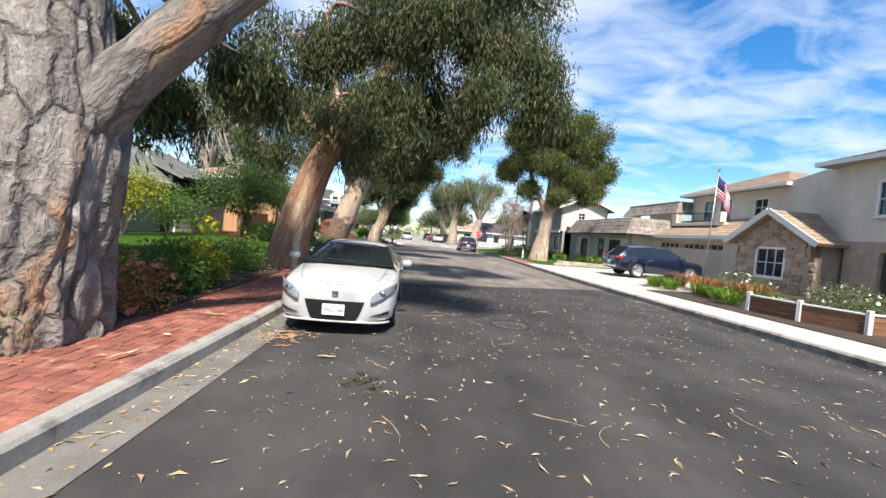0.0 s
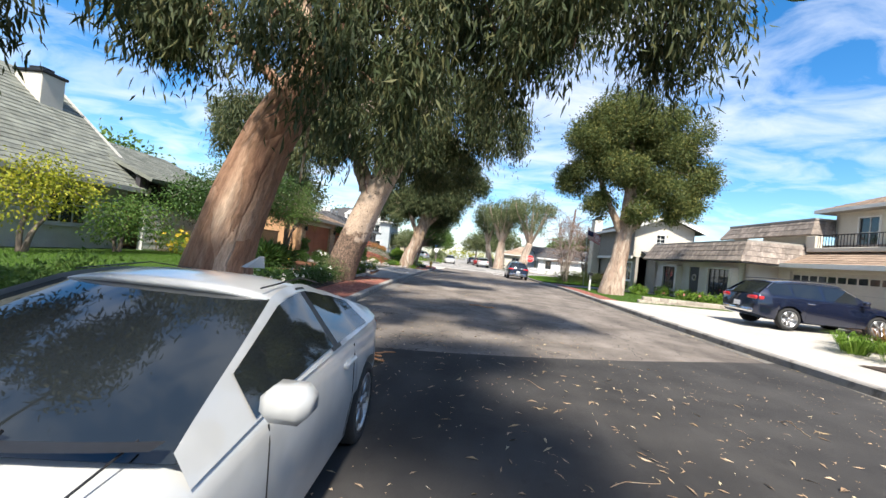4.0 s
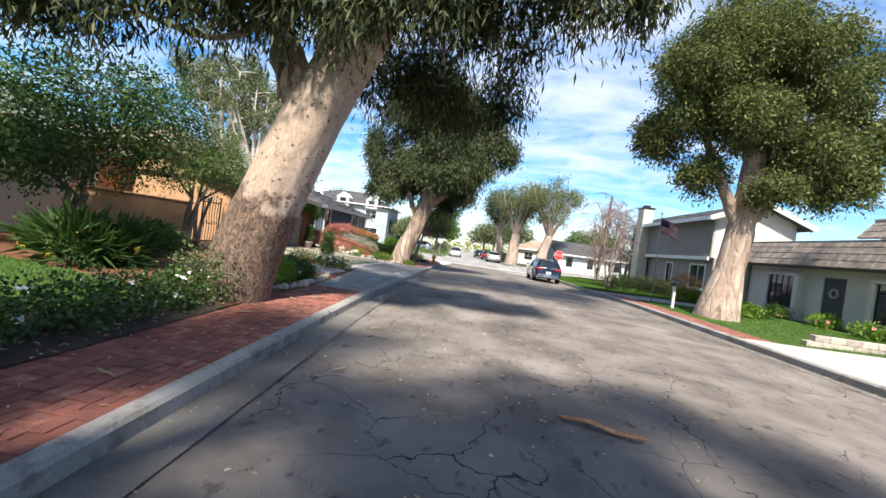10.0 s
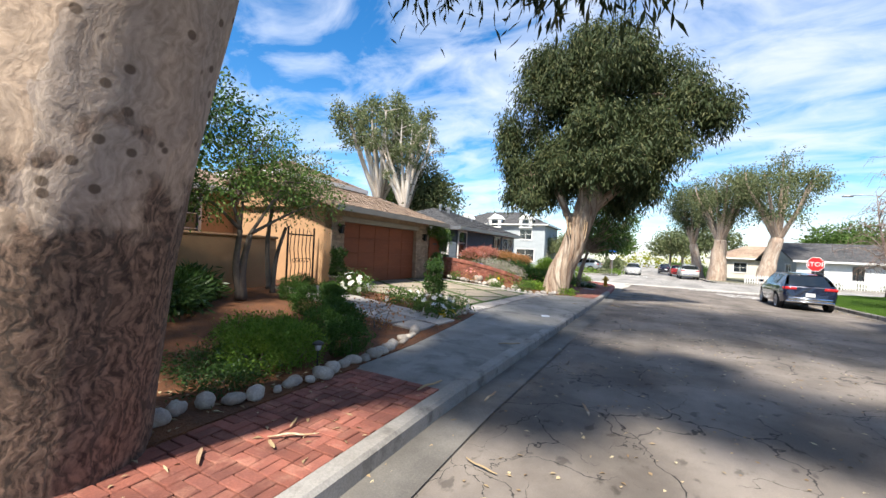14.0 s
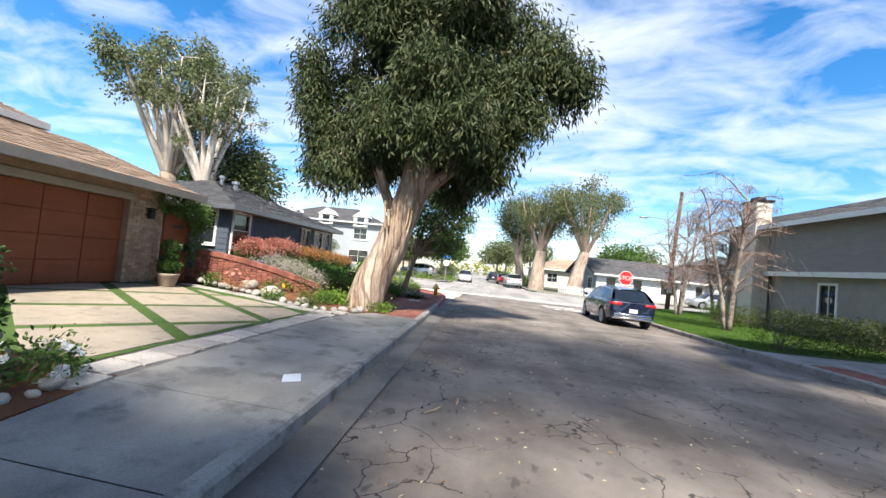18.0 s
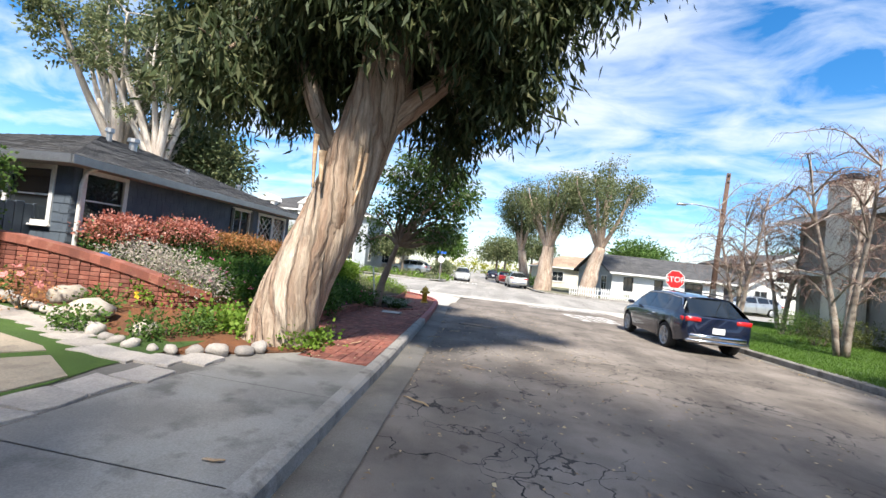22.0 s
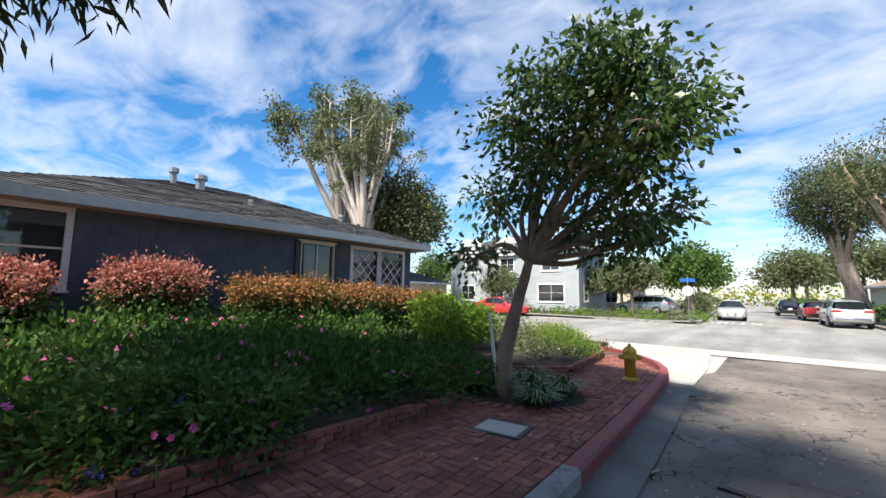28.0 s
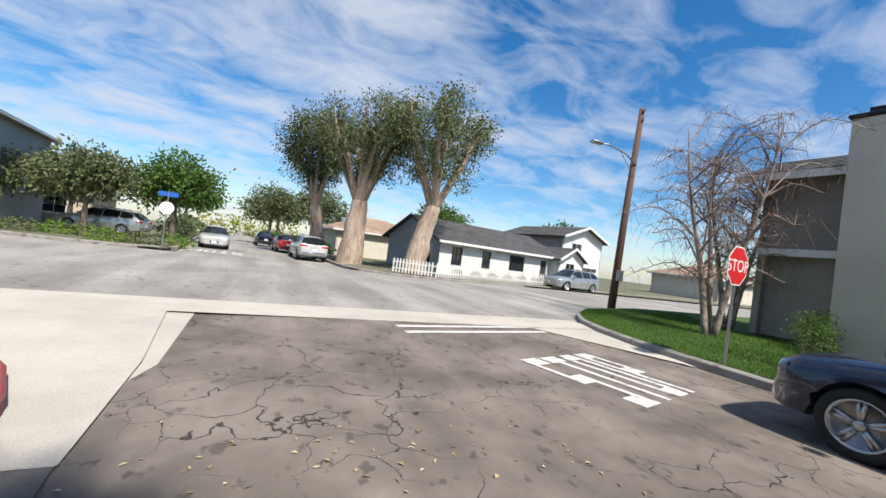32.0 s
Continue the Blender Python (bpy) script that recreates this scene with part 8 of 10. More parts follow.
def pollard(name, label, base, h, spread, leafm, seed, trunk_r=0.5, n=12, leafy=0.3, lean=0.0, twigs=900):
    rng = np.random.default_rng(seed)
    x, y, z = base
    t = thing(name, label, "tree", x, y, z, group="far gums")
    grained(part("trunk", Geo().tube(smooth_path([(0, 0, -0.2), (lean * 0.3, 0, h * 0.15), (lean, 0, h * 0.36)], 12), list(np.linspace(trunk_r * 1.3, trunk_r * 0.8, 12)), 14, True, 0.15, seed), BARK_PALE, t, "", True), ring_grain(12, 14, trunk_r, h * 0.36))
    clumps = []
    for k in range(n):
        a = 2 * math.pi * k / n + rng.uniform(-0.3, 0.3)
        rr = spread * rng.uniform(0.25, 1.0)
        zt = h * (1.0 - 0.28 * (rr / spread) ** 2) * rng.uniform(0.9, 1.0)
        tip = (lean + rr * math.cos(a), rr * math.sin(a), zt)
        q = smooth_path([(lean, 0, h * 0.33), (lean + rr * 0.45 * math.cos(a), rr * 0.45 * math.sin(a), h * 0.55), (tip[0] * 0.97, tip[1] * 0.97, h * 0.78), tip], 12)
        grained(part("limb", Geo().tube(q, list(np.linspace(trunk_r * 0.4, 0.04, 12)), 8, True, 0.15, k), BARK_BONE if leafy < 0.2 else BARK_PALE, t, "", True), ring_grain(12, 8, 0.3, 6.0))
        if leafy < 0.2:
            for u in (6, 7, 8, 9, 10):
                d = norm(rng.normal(size=3) * (1, 1, 0.5) + (0, 0, 0.9)) * spread * rng.uniform(0.16, 0.32)
                b = smooth_path([q[u], q[u] + d * 0.5 + (0, 0, 0.1), q[u] + d], 6)
                grained(part("branch", Geo().tube(b, list(np.linspace(0.07, 0.03, 6)), 5, True, 0.1, k), BARK_BONE, t, "", True), ring_grain(6, 5, 0.1, 2.0))
                clumps.append((*(q[u] + d), *(np.array([1, 1, 0.75]) * spread * 0.1 * rng.uniform(0.7, 1.3))))
            clumps.append((*q[11], *(np.array([1, 1, 0.75]) * spread * 0.12)))
            continue
        for u in (5, 7, 8, 9, 10, 11):
            p = q[u] + rng.normal(size=3) * spread * 0.06
            clumps.append((*p, *(np.array([1, 1, 0.8]) * spread * leafy * rng.uniform(0.6, 1.1))))
    leaves("crown", t, leafm, clumps, twigs, 7, 0.05 * spread, 0.013 * spread, 0.4, rng, shell=0.6, spread=0.05 * spread)
    return t


pollard("gum_tree", "tall pale-trunked gum beyond the crossing", (5.4, 66.8, -0.3), 12.8, 4.0, LEAF_OLIVE, 41, 0.62, 9, 0.34, 0.9, 2300)
pollard("gum_tree", "broad pollarded gum with many pale limbs beyond the crossing", (2.0, 69.8, -0.3), 12.4, 3.6, LEAF_OLIVE, 42, 0.7, 11, 0.34, 0.2, 2700)
pollard("gum_tree", "dense dark gum behind the pollarded ones", (0.6, 75.0, -0.3), 11.5, 3.4, LEAF_EUC_DARK, 43, 0.5, 9, 0.46, -0.6, 3600)
pollard("gum_tree", "bare-limbed giant gum behind the bungalow", (-36.0, 60.0, 0), 22.5, 7.4, LEAF_OLIVE, 44, 0.95, 15, 0.16, 0.0, 1900)
pollard("gum_tree", "pale many-limbed gum behind the bungalow", (-31.0, 58.5, 0), 18.5, 5.0, LEAF_OLIVE, 45, 0.8, 14, 0.18, 0.3, 1500)
small_tree("yard_tree", "dark round tree under the giant gums", (-30.5, 62, 0), [(-30.5, 62, 4), (-30.5, 62, 7)], [(-30, 62, 9.5, 3.0, 3, 3.2), (-27.5, 62, 8.0, 2.4, 2.4, 2.4), (-32.5, 62, 8.5, 2.2, 2.2, 2.4)], LEAF_EUC_DARK, 1500, 8, 0.4, 0.09, 0.2, 46, BARK_DARK, 0.3, spread=0.5)
small_tree("yard_tree", "bushy green tree far behind the garage", (-40, 70, 0), [(-40, 70, 4), (-40, 70, 8)], [(-40, 70, 10.5, 4, 3, 2.2), (-36, 70, 10, 3, 3, 2)], LEAF_MID, 900, 8, 0.5, 0.12, 0.2, 47, BARK_DARK, 0.3, spread=0.6)
for k, (x, y, hh, lm) in enumerate(((-18.5, 75, 4.9, LEAF_OLIVE), (-13.2, 74, 5.3, LEAF_OLIVE), (-9.2, 77, 6.2, LEAF_MID), (-15.5, 79, 5.2, LEAF_OLIVE), (-23.5, 69.2, 4.2, LEAF_OLIVE), (14.0, 82, 6.8, LEAF_MID), (-2.4, 95, 7, LEAF_OLIVE), (-13, 100, 8, LEAF_MID), (4, 104, 9, LEAF_OLIVE), (-14.5, 120, 9, LEAF_MID), (0, 130, 10, LEAF_OLIVE), (22, 100, 9, LEAF_MID), (36, 88, 8, LEAF_DARK), (-34, 96, 10, LEAF_DARK), (-50, 90, 9, LEAF_MID), (50, 60, 8, LEAF_MID), (30, 36, 8, LEAF_DARK), (27, 22, 8, LEAF_MID), (-24, 28, 7, LEAF_MID), (-22, 40, 4.6, LEAF_DARK), (-27, 14, 8, LEAF_MID), (-10.5, -8, 7, LEAF_MID), (12, -14, 8, LEAF_DARK))):
    w = hh * 0.42
    small_tree("background_tree", "leafy green tree further off", (x, y, -0.2), [(x, y, hh * 0.25), (x, y, hh * 0.45)], [(x, y, hh * 0.72, w * 0.8, w * 0.8, hh * 0.24), (x - w * 0.55, y, hh * 0.56, w * 0.6, w * 0.6, hh * 0.2), (x + w * 0.55, y, hh * 0.6, w * 0.6, w * 0.6, hh * 0.2)], lm, 620, 8, 0.05 * hh, 0.013 * hh, 0.25, 60 + k, BARK_DARK, 0.03 * hh, "background trees", spread=0.05 * hh)


def bare_tree(name, label, base, h, spread, seed):
    """A leafless birch: stems, branches and hanging twigs."""
    rng = np.random.default_rng(seed)
    t = thing(name, label, "tree", *base, group="bare birches")
    for s in range(3):
        a = 2 * math.pi * s / 3 + rng.uniform(0, 1)
        top = np.array([math.cos(a) * spread * 0.35, math.sin(a) * spread * 0.35, h * rng.uniform(0.85, 1.0)])
        q = smooth_path([(0.08 * math.cos(a), 0.08 * math.sin(a), -0.1), (top[0] * 0.35, top[1] * 0.35, h * 0.3), tuple(top * (0.8, 0.8, 0.7)), tuple(top)], 16)
        part("stem", Geo().tube(q, list(np.linspace(0.11, 0.012, 16)), 8, True, 0.15, s), BARK_BIRCH, t, "", True)
        for k in range(17):
            i = rng.integers(4, 15)
            d = norm(rng.normal(size=3) * (1, 1, 0.25) + (0, 0, 0.35))
            ln = spread * rng.uniform(0.35, 0.8)
            e = q[i] + d * ln
            b = smooth_path([q[i], q[i] + d * ln * 0.5 + (0, 0, 0.25 * ln), e], 9)
            part("branch", Geo().tube(b, list(np.linspace(0.03, 0.008, 9)), 5), BARK_BIRCH, t)
            g = Geo()
            for w in range(26):
                j = rng.integers(2, 9)
                dd = norm(rng.normal(size=3) * (1, 1, 0.4))
                l2 = rng.uniform(0.35, 0.9)
                p0 = b[j]
                p1 = p0 + dd * l2 * 0.5 + (0, 0, 0.08)
                p2 = p1 + dd * l2 * 0.35 - np.array((0, 0, l2 * 0.55))
                g.tube([p0, p1, p2], [0.007, 0.005, 0.003], 3, False)
            part("twig_spray", g, TWIG, t)
    return t


bare_tree("birch_tree", "leafless birch on the corner lawn", (8.5, 50.3, -0.05), 6.4, 3.3, 51)
bare_tree("birch_tree", "leafless birch by the clipped hedge", (7.45, 43.3, 0.0), 6.3, 3.1, 52)
bare_tree("birch_tree", "leafless birch beside the grey house wall", (11.0, 51.2, 0.0), 5.8, 2.8, 53)

# ---- shrubs and flowers ----


def shrub(name, label, blobs, leafm, twigs, per=7, length=0.07, width=0.018, seed=1, hang=0.1, flowers=None, fl_n=0, fl_r=0.03, group="", spread=0.07, core=LEAF_DARK):
    """blobs: (x, y, z, rx, ry, rz) in the world."""
    rng = np.random.default_rng(seed)
    b = Vector((blobs[0][0], blobs[0][1], blobs[0][2] - blobs[0][5]))
    t = thing(name, label, "shrub", *b, group=group)
    cl = [(c[0] - b.x, c[1] - b.y, c[2] - b.z, *c[3:6]) for c in blobs]
    leaves("foliage", t, leafm, cl, twigs, per, length, width, hang, rng, shell=0.28, spread=spread)
    for c in cl[:4]:
        for k in range(3):
            part("stem", limb_geo((c[0] * 0.6, c[1] * 0.6, -0.05), (c[0] + rng.normal() * c[3] * 0.4, c[1] + rng.normal() * c[4] * 0.4, c[2]), 0.014, 0.006, rng, 0.0, 6, 5), BARK_DARK, t)
    if flowers:
        arr = np.array(cl)
        g = Geo()
        for k in range(fl_n):
            c = arr[rng.integers(len(arr))]
            d = norm(rng.normal(size=3) + (0.25, -0.25, 0.7))
            p = c[:3] + d * c[3:6] * 1.04
            r = fl_r * rng.uniform(0.7, 1.3)
            for q in range(5):
                a = 2 * math.pi * q / 5
                u = Vector(d).orthogonal().normalized()
                v = Vector(d).cross(u)
                w = Vector(p) + (u * math.cos(a) + v * math.sin(a)) * r
                s = u * math.cos(a + 1.57) * r * 0.6 + v * math.sin(a + 1.57) * r * 0.6
                g.add([Vector(p), w - s, w + (w - Vector(p)) * 0.35 + Vector(d) * r * 0.3, w + s], [(0, 1, 2, 3)])
        part("blossom", g, flowers, t, "", False, False)
    return t


def row(n, a, b, rx, ry, rz, rng, jit=0.1):
    out = []
    for i in range(n):
        u = (i + 0.5) / n
        x, y = a[0] + (b[0] - a[0]) * u, a[1] + (b[1] - a[1]) * u
        out.append((x + rng.normal() * jit, y, yard_z(x, y) + rz * rng.uniform(0.7, 0.9), rx, ry * rng.uniform(0.8, 1.1), rz * rng.uniform(0.85, 1.15)))
    return out


R = np.random.default_rng(77)
shrub("hedge_shrub", "mixed green and yellow-leaved shrubs beside the brick walk", row(3, (-4.7, 5.9), (-4.95, 8.0), 0.55, 0.6, 0.42, R), LEAF_MID, 900, 7, 0.08, 0.024, 1, flowers=PETAL_ROSE, fl_n=14, group="border shrubs")
shrub("box_ball", "round clipped bush on the cottage's brick step", [(-11.6, 10.3, 0.95, 0.6, 0.6, 0.45)], LEAF_MID, 420, 7, 0.05, 0.018, 98)
shrub("hedge_shrub", "yellow-green shrub in the border", [(-4.7, 7.5, 0.62, 0.4, 0.45, 0.34)], LEAF_YELLOW, 260, 7, 0.09, 0.03, 2, group="border shrubs")
shrub("rose_bush", "rose bush with dull red leaves and pink roses", row(2, (-4.35, 5.0), (-4.6, 5.9), 0.45, 0.5, 0.38, R), LEAF_RUST, 260, 7, 0.06, 0.02, 3, flowers=PETAL_ROSE, fl_n=10, fl_r=0.05)
shrub("hedge_shrub", "dark leafy shrub near the leaning gum", row(2, (-5.0, 9.2), (-5.15, 10.6), 0.5, 0.55, 0.45, R), LEAF_MID, 620, 7, 0.07, 0.02, 4, group="border shrubs")
for k in range(7):
    y = 13.7 + k * 0.9
    shrub("rose_bush", "low dark rose bush with a few white blooms", row(2, (XL(y) - 1.9, y - 0.4), (XL(y) - 1.95, y + 0.4), 0.42, 0.36, 0.27, R), LEAF_DARK, 260, 7, 0.055, 0.02, 10 + k, flowers=PETAL_WHITE, fl_n=9, fl_r=0.035, group="roses along the lawn")
shrub("hedge_shrub", "twiggy brownish shrub at the smooth gum", row(2, (-5.7, 19.4), (-5.75, 20.2), 0.5, 0.45, 0.45, R), LEAF_OLIVE, 420, 6, 0.06, 0.014, 20)
for y0 in (-4, -1.5, 1.0, 2.6):
    shrub("hedge_shrub", "mixed green border shrub", row(2, (XL(y0) - 2.0, y0), (XL(y0) - 2.0, y0 + 1.4), 0.5, 0.5, 0.4, R), LEAF_MID, 420, 7, 0.08, 0.024, int(40 + y0 * 2), group="border shrubs")
shrub("agave_bed", "strappy dark green clump in the bed", row(3, (-8.8, 19.9), (-8.4, 21.0), 0.55, 0.5, 0.4, R), LEAF_DARK, 200, 6, 0.4, 0.03, 21, -0.4, PETAL_YELLOW, 8, 0.05)
shrub("flower_bush", "bush with yellow daisies by the white wing", row(2, (-11.6, 18.8), (-11.6, 20.0), 0.6, 0.6, 0.5, R), LEAF_BRIGHT, 380, 7, 0.06, 0.018, 22, flowers=PETAL_YELLOW, fl_n=60, fl_r=0.05)
shrub("flower_bush", "green bush with yellow flowers in the bed", row(2, (-9.8, 20.6), (-9.6, 21.6), 0.55, 0.5, 0.4, R), LEAF_MID, 360, 7, 0.07, 0.02, 23, flowers=PETAL_YELLOW, fl_n=26, fl_r=0.045)
shrub("hedge_shrub", "dense clipped lime-green shrub beside the stones", [(-6.15, 22.3, 0.42, 0.45, 0.4, 0.27), (-6.0, 22.7, 0.40, 0.36, 0.36, 0.26), (-6.7, 22.5, 0.44, 0.45, 0.4, 0.28), (-6.5, 22.9, 0.42, 0.4, 0.36, 0.26)], LEAF_BRIGHT, 2600, 7, 0.034, 0.010, 25, -0.2, spread=0.03)
shrub("ground_cover", "soft dark green ground cover at the gum's foot", [(-5.85, 21.8, 0.24, 0.25, 0.4, 0.12), (-6.4, 21.9, 0.26, 0.4, 0.4, 0.14)], LEAF_DARK, 600, 7, 0.05, 0.008, 24, 0.2)
for k, (x, y, r) in enumerate(((-5.85, 23.4, 0.29), (-6.7, 23.75, 0.29), (-6.75, 24.35, 0.28), (-7.5, 24.8, 0.27), (-8.2, 24.75, 0.32), (-8.6, 25.8, 0.28), (-9.2, 26.3, 0.27), (-9.7, 25.6, 0.33), (-10.4, 26.5, 0.3))):
    shrub("box_ball", "clipped round box ball in the mulch", [(x, y, yard_z(x, y) + r * 0.8, r, r, r * 0.9)], LEAF_BOX, 900, 7, 0.026, 0.009, 100 + k, group="box balls", spread=0.02)
shrub("hedge_shrub", "dark strappy bed before the tan wall", row(4, (-9.3, 22.6), (-10.9, 24.0), 0.6, 0.5, 0.35, R), LEAF_DARK, 700, 7, 0.18, 0.02, 26)
shrub("rose_bush", "half-bare rose bush in the mulch", [(-6.6, 24.9, 0.5, 0.45, 0.4, 0.35)], LEAF_RUST, 90, 5, 0.05, 0.016, 27)
shrub("flower_bed", "white and yellow flowers round the ivy topiary", [(-6.9, 27.3, 0.34, 0.5, 0.6, 0.26), (-6.7, 28.0, 0.32, 0.4, 0.4, 0.22), (-7.9, 27.6, 0.36, 0.6, 0.5, 0.26), (-6.5, 26.8, 0.28, 0.25, 0.3, 0.2)], LEAF_MID, 620, 7, 0.06, 0.018, 28, flowers=PETAL_WHITE, fl_n=60, fl_r=0.05)
shrub("flower_bed", "low yellow pansies at the path edge", [(-6.25, 26.9, 0.26, 0.16, 0.2, 0.1)], LEAF_MID, 60, 6, 0.05, 0.015, 29, flowers=PETAL_YELLOW, fl_n=16, fl_r=0.045)
shrub("flower_bed", "white roses beside the garage pier", [(-9.6, 27.5, 0.62, 0.5, 0.5, 0.3)], LEAF_MID, 260, 7, 0.06, 0.02, 30, flowers=PETAL_WHITE, fl_n=22, fl_r=0.05)


def topiary(x, y, z, label, seed):
    t = thing("topiary_pot", label, "potted plant", x, y, z)
    part("pot", Geo().lathe([(0.16, 0), (0.19, 0.05), (0.24, 0.28), (0.27, 0.32), (0.26, 0.36), (0.2, 0.34)], 18), TERRACOTTA, t, "weathered clay pot", True)
    rng = np.random.default_rng(seed)
    leaves("foliage", t, LEAF_DARK, [(0, 0, 0.55, 0.24, 0.24, 0.2), (0, 0, 0.82, 0.17, 0.17, 0.14), (0, 0, 1.05, 0.2, 0.2, 0.14)], 420, 7, 0.05, 0.018, 0.1, rng, shell=0.2, spread=0.03)
    part("stem", Geo().tube([(0, 0, 0.3), (0, 0, 1.0)], 0.02, 6), BARK_DARK, t)


topiary(-7.15, 27.75, yard_z(-7.15, 27.75), "ivy topiary in a clay pot among flowers", 5)
topiary(-10.9, 34.0, yard_z(-10.9, 34.0), "clipped shrub in a clay pot by the garage pier", 6)
topiary(-10.95, 28.25, yard_z(-10.95, 28.25), "clipped shrub in a clay pot beside the garage door", 7)
shrub("climbing_vine", "vine trained over the side gate", [(-11.4, 34.6, 2.55, 0.3, 0.6, 0.3), (-11.4, 35.4, 2.3, 0.3, 0.45, 0.45), (-11.5, 35.5, 1.5, 0.2, 0.25, 0.6)], LEAF_MID, 620, 7, 0.06, 0.025, 31)
# slope and bed round the twisted gum
shrub("ground_cover", "leafy geranium cover round the gum's foot", [(-6.55, 36.0, 0.22, 0.6, 0.5, 0.24), (-6.0, 35.75, 0.18, 0.45, 0.35, 0.2), (-7.2, 35.9, 0.25, 0.5, 0.4, 0.22), (-5.75, 36.2, 0.15, 0.25, 0.3, 0.15)], LEAF_BRIGHT, 620, 6, 0.07, 0.035, 32, 0.0)
shrub("hedge_shrub", "greenery behind the gum's foot", [(-7.6, 38.4, 0.5, 0.6, 0.6, 0.35), (-7.0, 38.9, 0.4, 0.5, 0.6, 0.3)], LEAF_MID, 600, 7, 0.08, 0.02, 33)
shrub("flower_bush", "rounded bush covered in pale pinkish bloom", [(-8.9, 36.7, 0.85, 0.8, 0.5, 0.42), (-9.8, 36.9, 0.98, 0.7, 0.5, 0.42), (-8.3, 36.6, 0.72, 0.5, 0.4, 0.32)], LEAF_WHITE, 1300, 7, 0.045, 0.014, 34)
shrub("flower_bush", "bright green ground plants in the mulch", [(-8.6, 36.3, 0.55, 0.6, 0.4, 0.2), (-9.6, 36.4, 0.7, 0.6, 0.4, 0.22), (-10.6, 36.6, 0.85, 0.5, 0.4, 0.22)], LEAF_BRIGHT, 520, 7, 0.07, 0.02, 35, flowers=PETAL_YELLOW, fl_n=8, fl_r=0.05)
shrub("rose_bush", "small bare rose bush in the mulch", [(-9.6, 34.9, 0.62, 0.35, 0.35, 0.3)], LEAF_RUST, 70, 5, 0.05, 0.016, 36, flowers=PETAL_ROSE, fl_n=8, fl_r=0.04)
for k, (x, y) in enumerate(((-8.3, 34.6), (-7.4, 34.8), (-10.6, 35.2), (-8.9, 35.4), (-7.2, 35.3))):
    shrub("bedding_plant", "small green plant in the orange mulch", [(x, y, yard_z(x, y) + 0.12, 0.24, 0.24, 0.14)], LEAF_MID, 90, 6, 0.06, 0.018, 120 + k, group="bedding plants")
for k, (y0, y1, rx, lm) in enumerate(((37.0, 37.85, 0.5, LEAF_PINK), (38.55, 39.7, 0.5, LEAF_PINK), (40.35, 42.1, 0.42, LEAF_RUST), (42.1, 44.1, 0.42, LEAF_RUST), (44.1, 46.0, 0.44, LEAF_RUST))):
    n = max(3, int((y1 - y0) / 0.4))
    zb = yard_z(-10.9, (y0 + y1) / 2)
    tall = 1.12 if k < 2 else 0.98
    bl = []
    for i in range(n):
        u = (i + 0.5) / n
        round_top = (1 - (2 * u - 1) ** 4 * 0.35) if k < 2 else 1.0
        bl.append((-10.88 + 0.06 * R.normal(), y0 + (y1 - y0) * u, zb, rx, (y1 - y0) / n * 0.7, tall * round_top * R.uniform(0.95, 1.03)))
    shrub("photinia_hedge", "dark hedge dome with pink and copper young leaves" if k < 2 else "clipped hedge with copper young leaves", [(x, y, z + tp * 0.74, rr, ry, tp * 0.27) for x, y, z, rr, ry, tp in bl], lm, 900, 8, 0.06, 0.02, 130 + k, group="pink hedges along the bungalow")
    shrub("photinia_hedge", "dark green lower part of the copper hedge", [(x + 0.03, y, z + tp * 0.45, rr * 0.96, ry, tp * 0.42) for x, y, z, rr, ry, tp in bl], LEAF_DARK, 1000, 8, 0.06, 0.02, 140 + k, group="pink hedges along the bungalow")
# carpet of the corner garden
bl = []
for i in range(12):
    for j in range(6):
        y = 37.1 + i * 0.51 + R.uniform(-0.15, 0.15)
        x = -7.2 - j * 0.64 + R.uniform(-0.12, 0.12)
        if math.hypot(x + 7.2, y - 36.5) < 1.1:
            continue
        bl.append((x, y, yard_z(x, y) + 0.14, 0.5, 0.42, 0.17 + R.uniform(0, 0.08)))
shrub("ground_cover", "thick green ground cover with pink and white flowers", bl, LEAF_BOX, 5600, 7, 0.1, 0.022, 37, -0.3, PETAL_PINK, 240, 0.03, spread=0.09)
shrub("ground_cover", "blue-flowered plants at the bed's edge", [(-7.3, 38.4, 0.3, 0.5, 0.6, 0.25), (-7.5, 38.9, 0.4, 0.5, 0.5, 0.25), (-8.2, 38.6, 0.5, 0.6, 0.4, 0.25)], LEAF_DARK, 500, 7, 0.09, 0.024, 38, -0.2, PETAL_BLUE, 16, 0.04)
shrub("hedge_shrub", "vivid lime-green bush in the corner bed", [(-8.7, 43.6, 0.95, 0.6, 0.7, 0.5), (-8.5, 44.4, 0.85, 0.5, 0.5, 0.4)], LEAF_BRIGHT, 900, 7, 0.09, 0.026, 39, -0.1)
bl = []
for i in range(8):
    y = 45.2 + i * 0.45
    for j in range(4):
        x = -7.3 - j * 0.8 + R.uniform(-0.2, 0.2)
        bl.append((x, y, yard_z(x, y) + 0.08, 0.42, 0.4, 0.14))
shrub("ground_cover", "mixed low plants on the corner bed", bl, LEAF_OLIVE, 1500, 6, 0.08, 0.018, 40, -0.2, PETAL_WHITE, 20, 0.03)
shrub("hedge_shrub", "fine-leaved green shrub above the corner kerb", [(-7.6, 47.3, 0.25, 0.7, 0.7, 0.36), (-8.3, 47.9, 0.3, 0.7, 0.6, 0.36), (-7.1, 46.7, 0.15, 0.45, 0.4, 0.25)], LEAF_BRIGHT, 1200, 7, 0.06, 0.01, 41, -0.2)
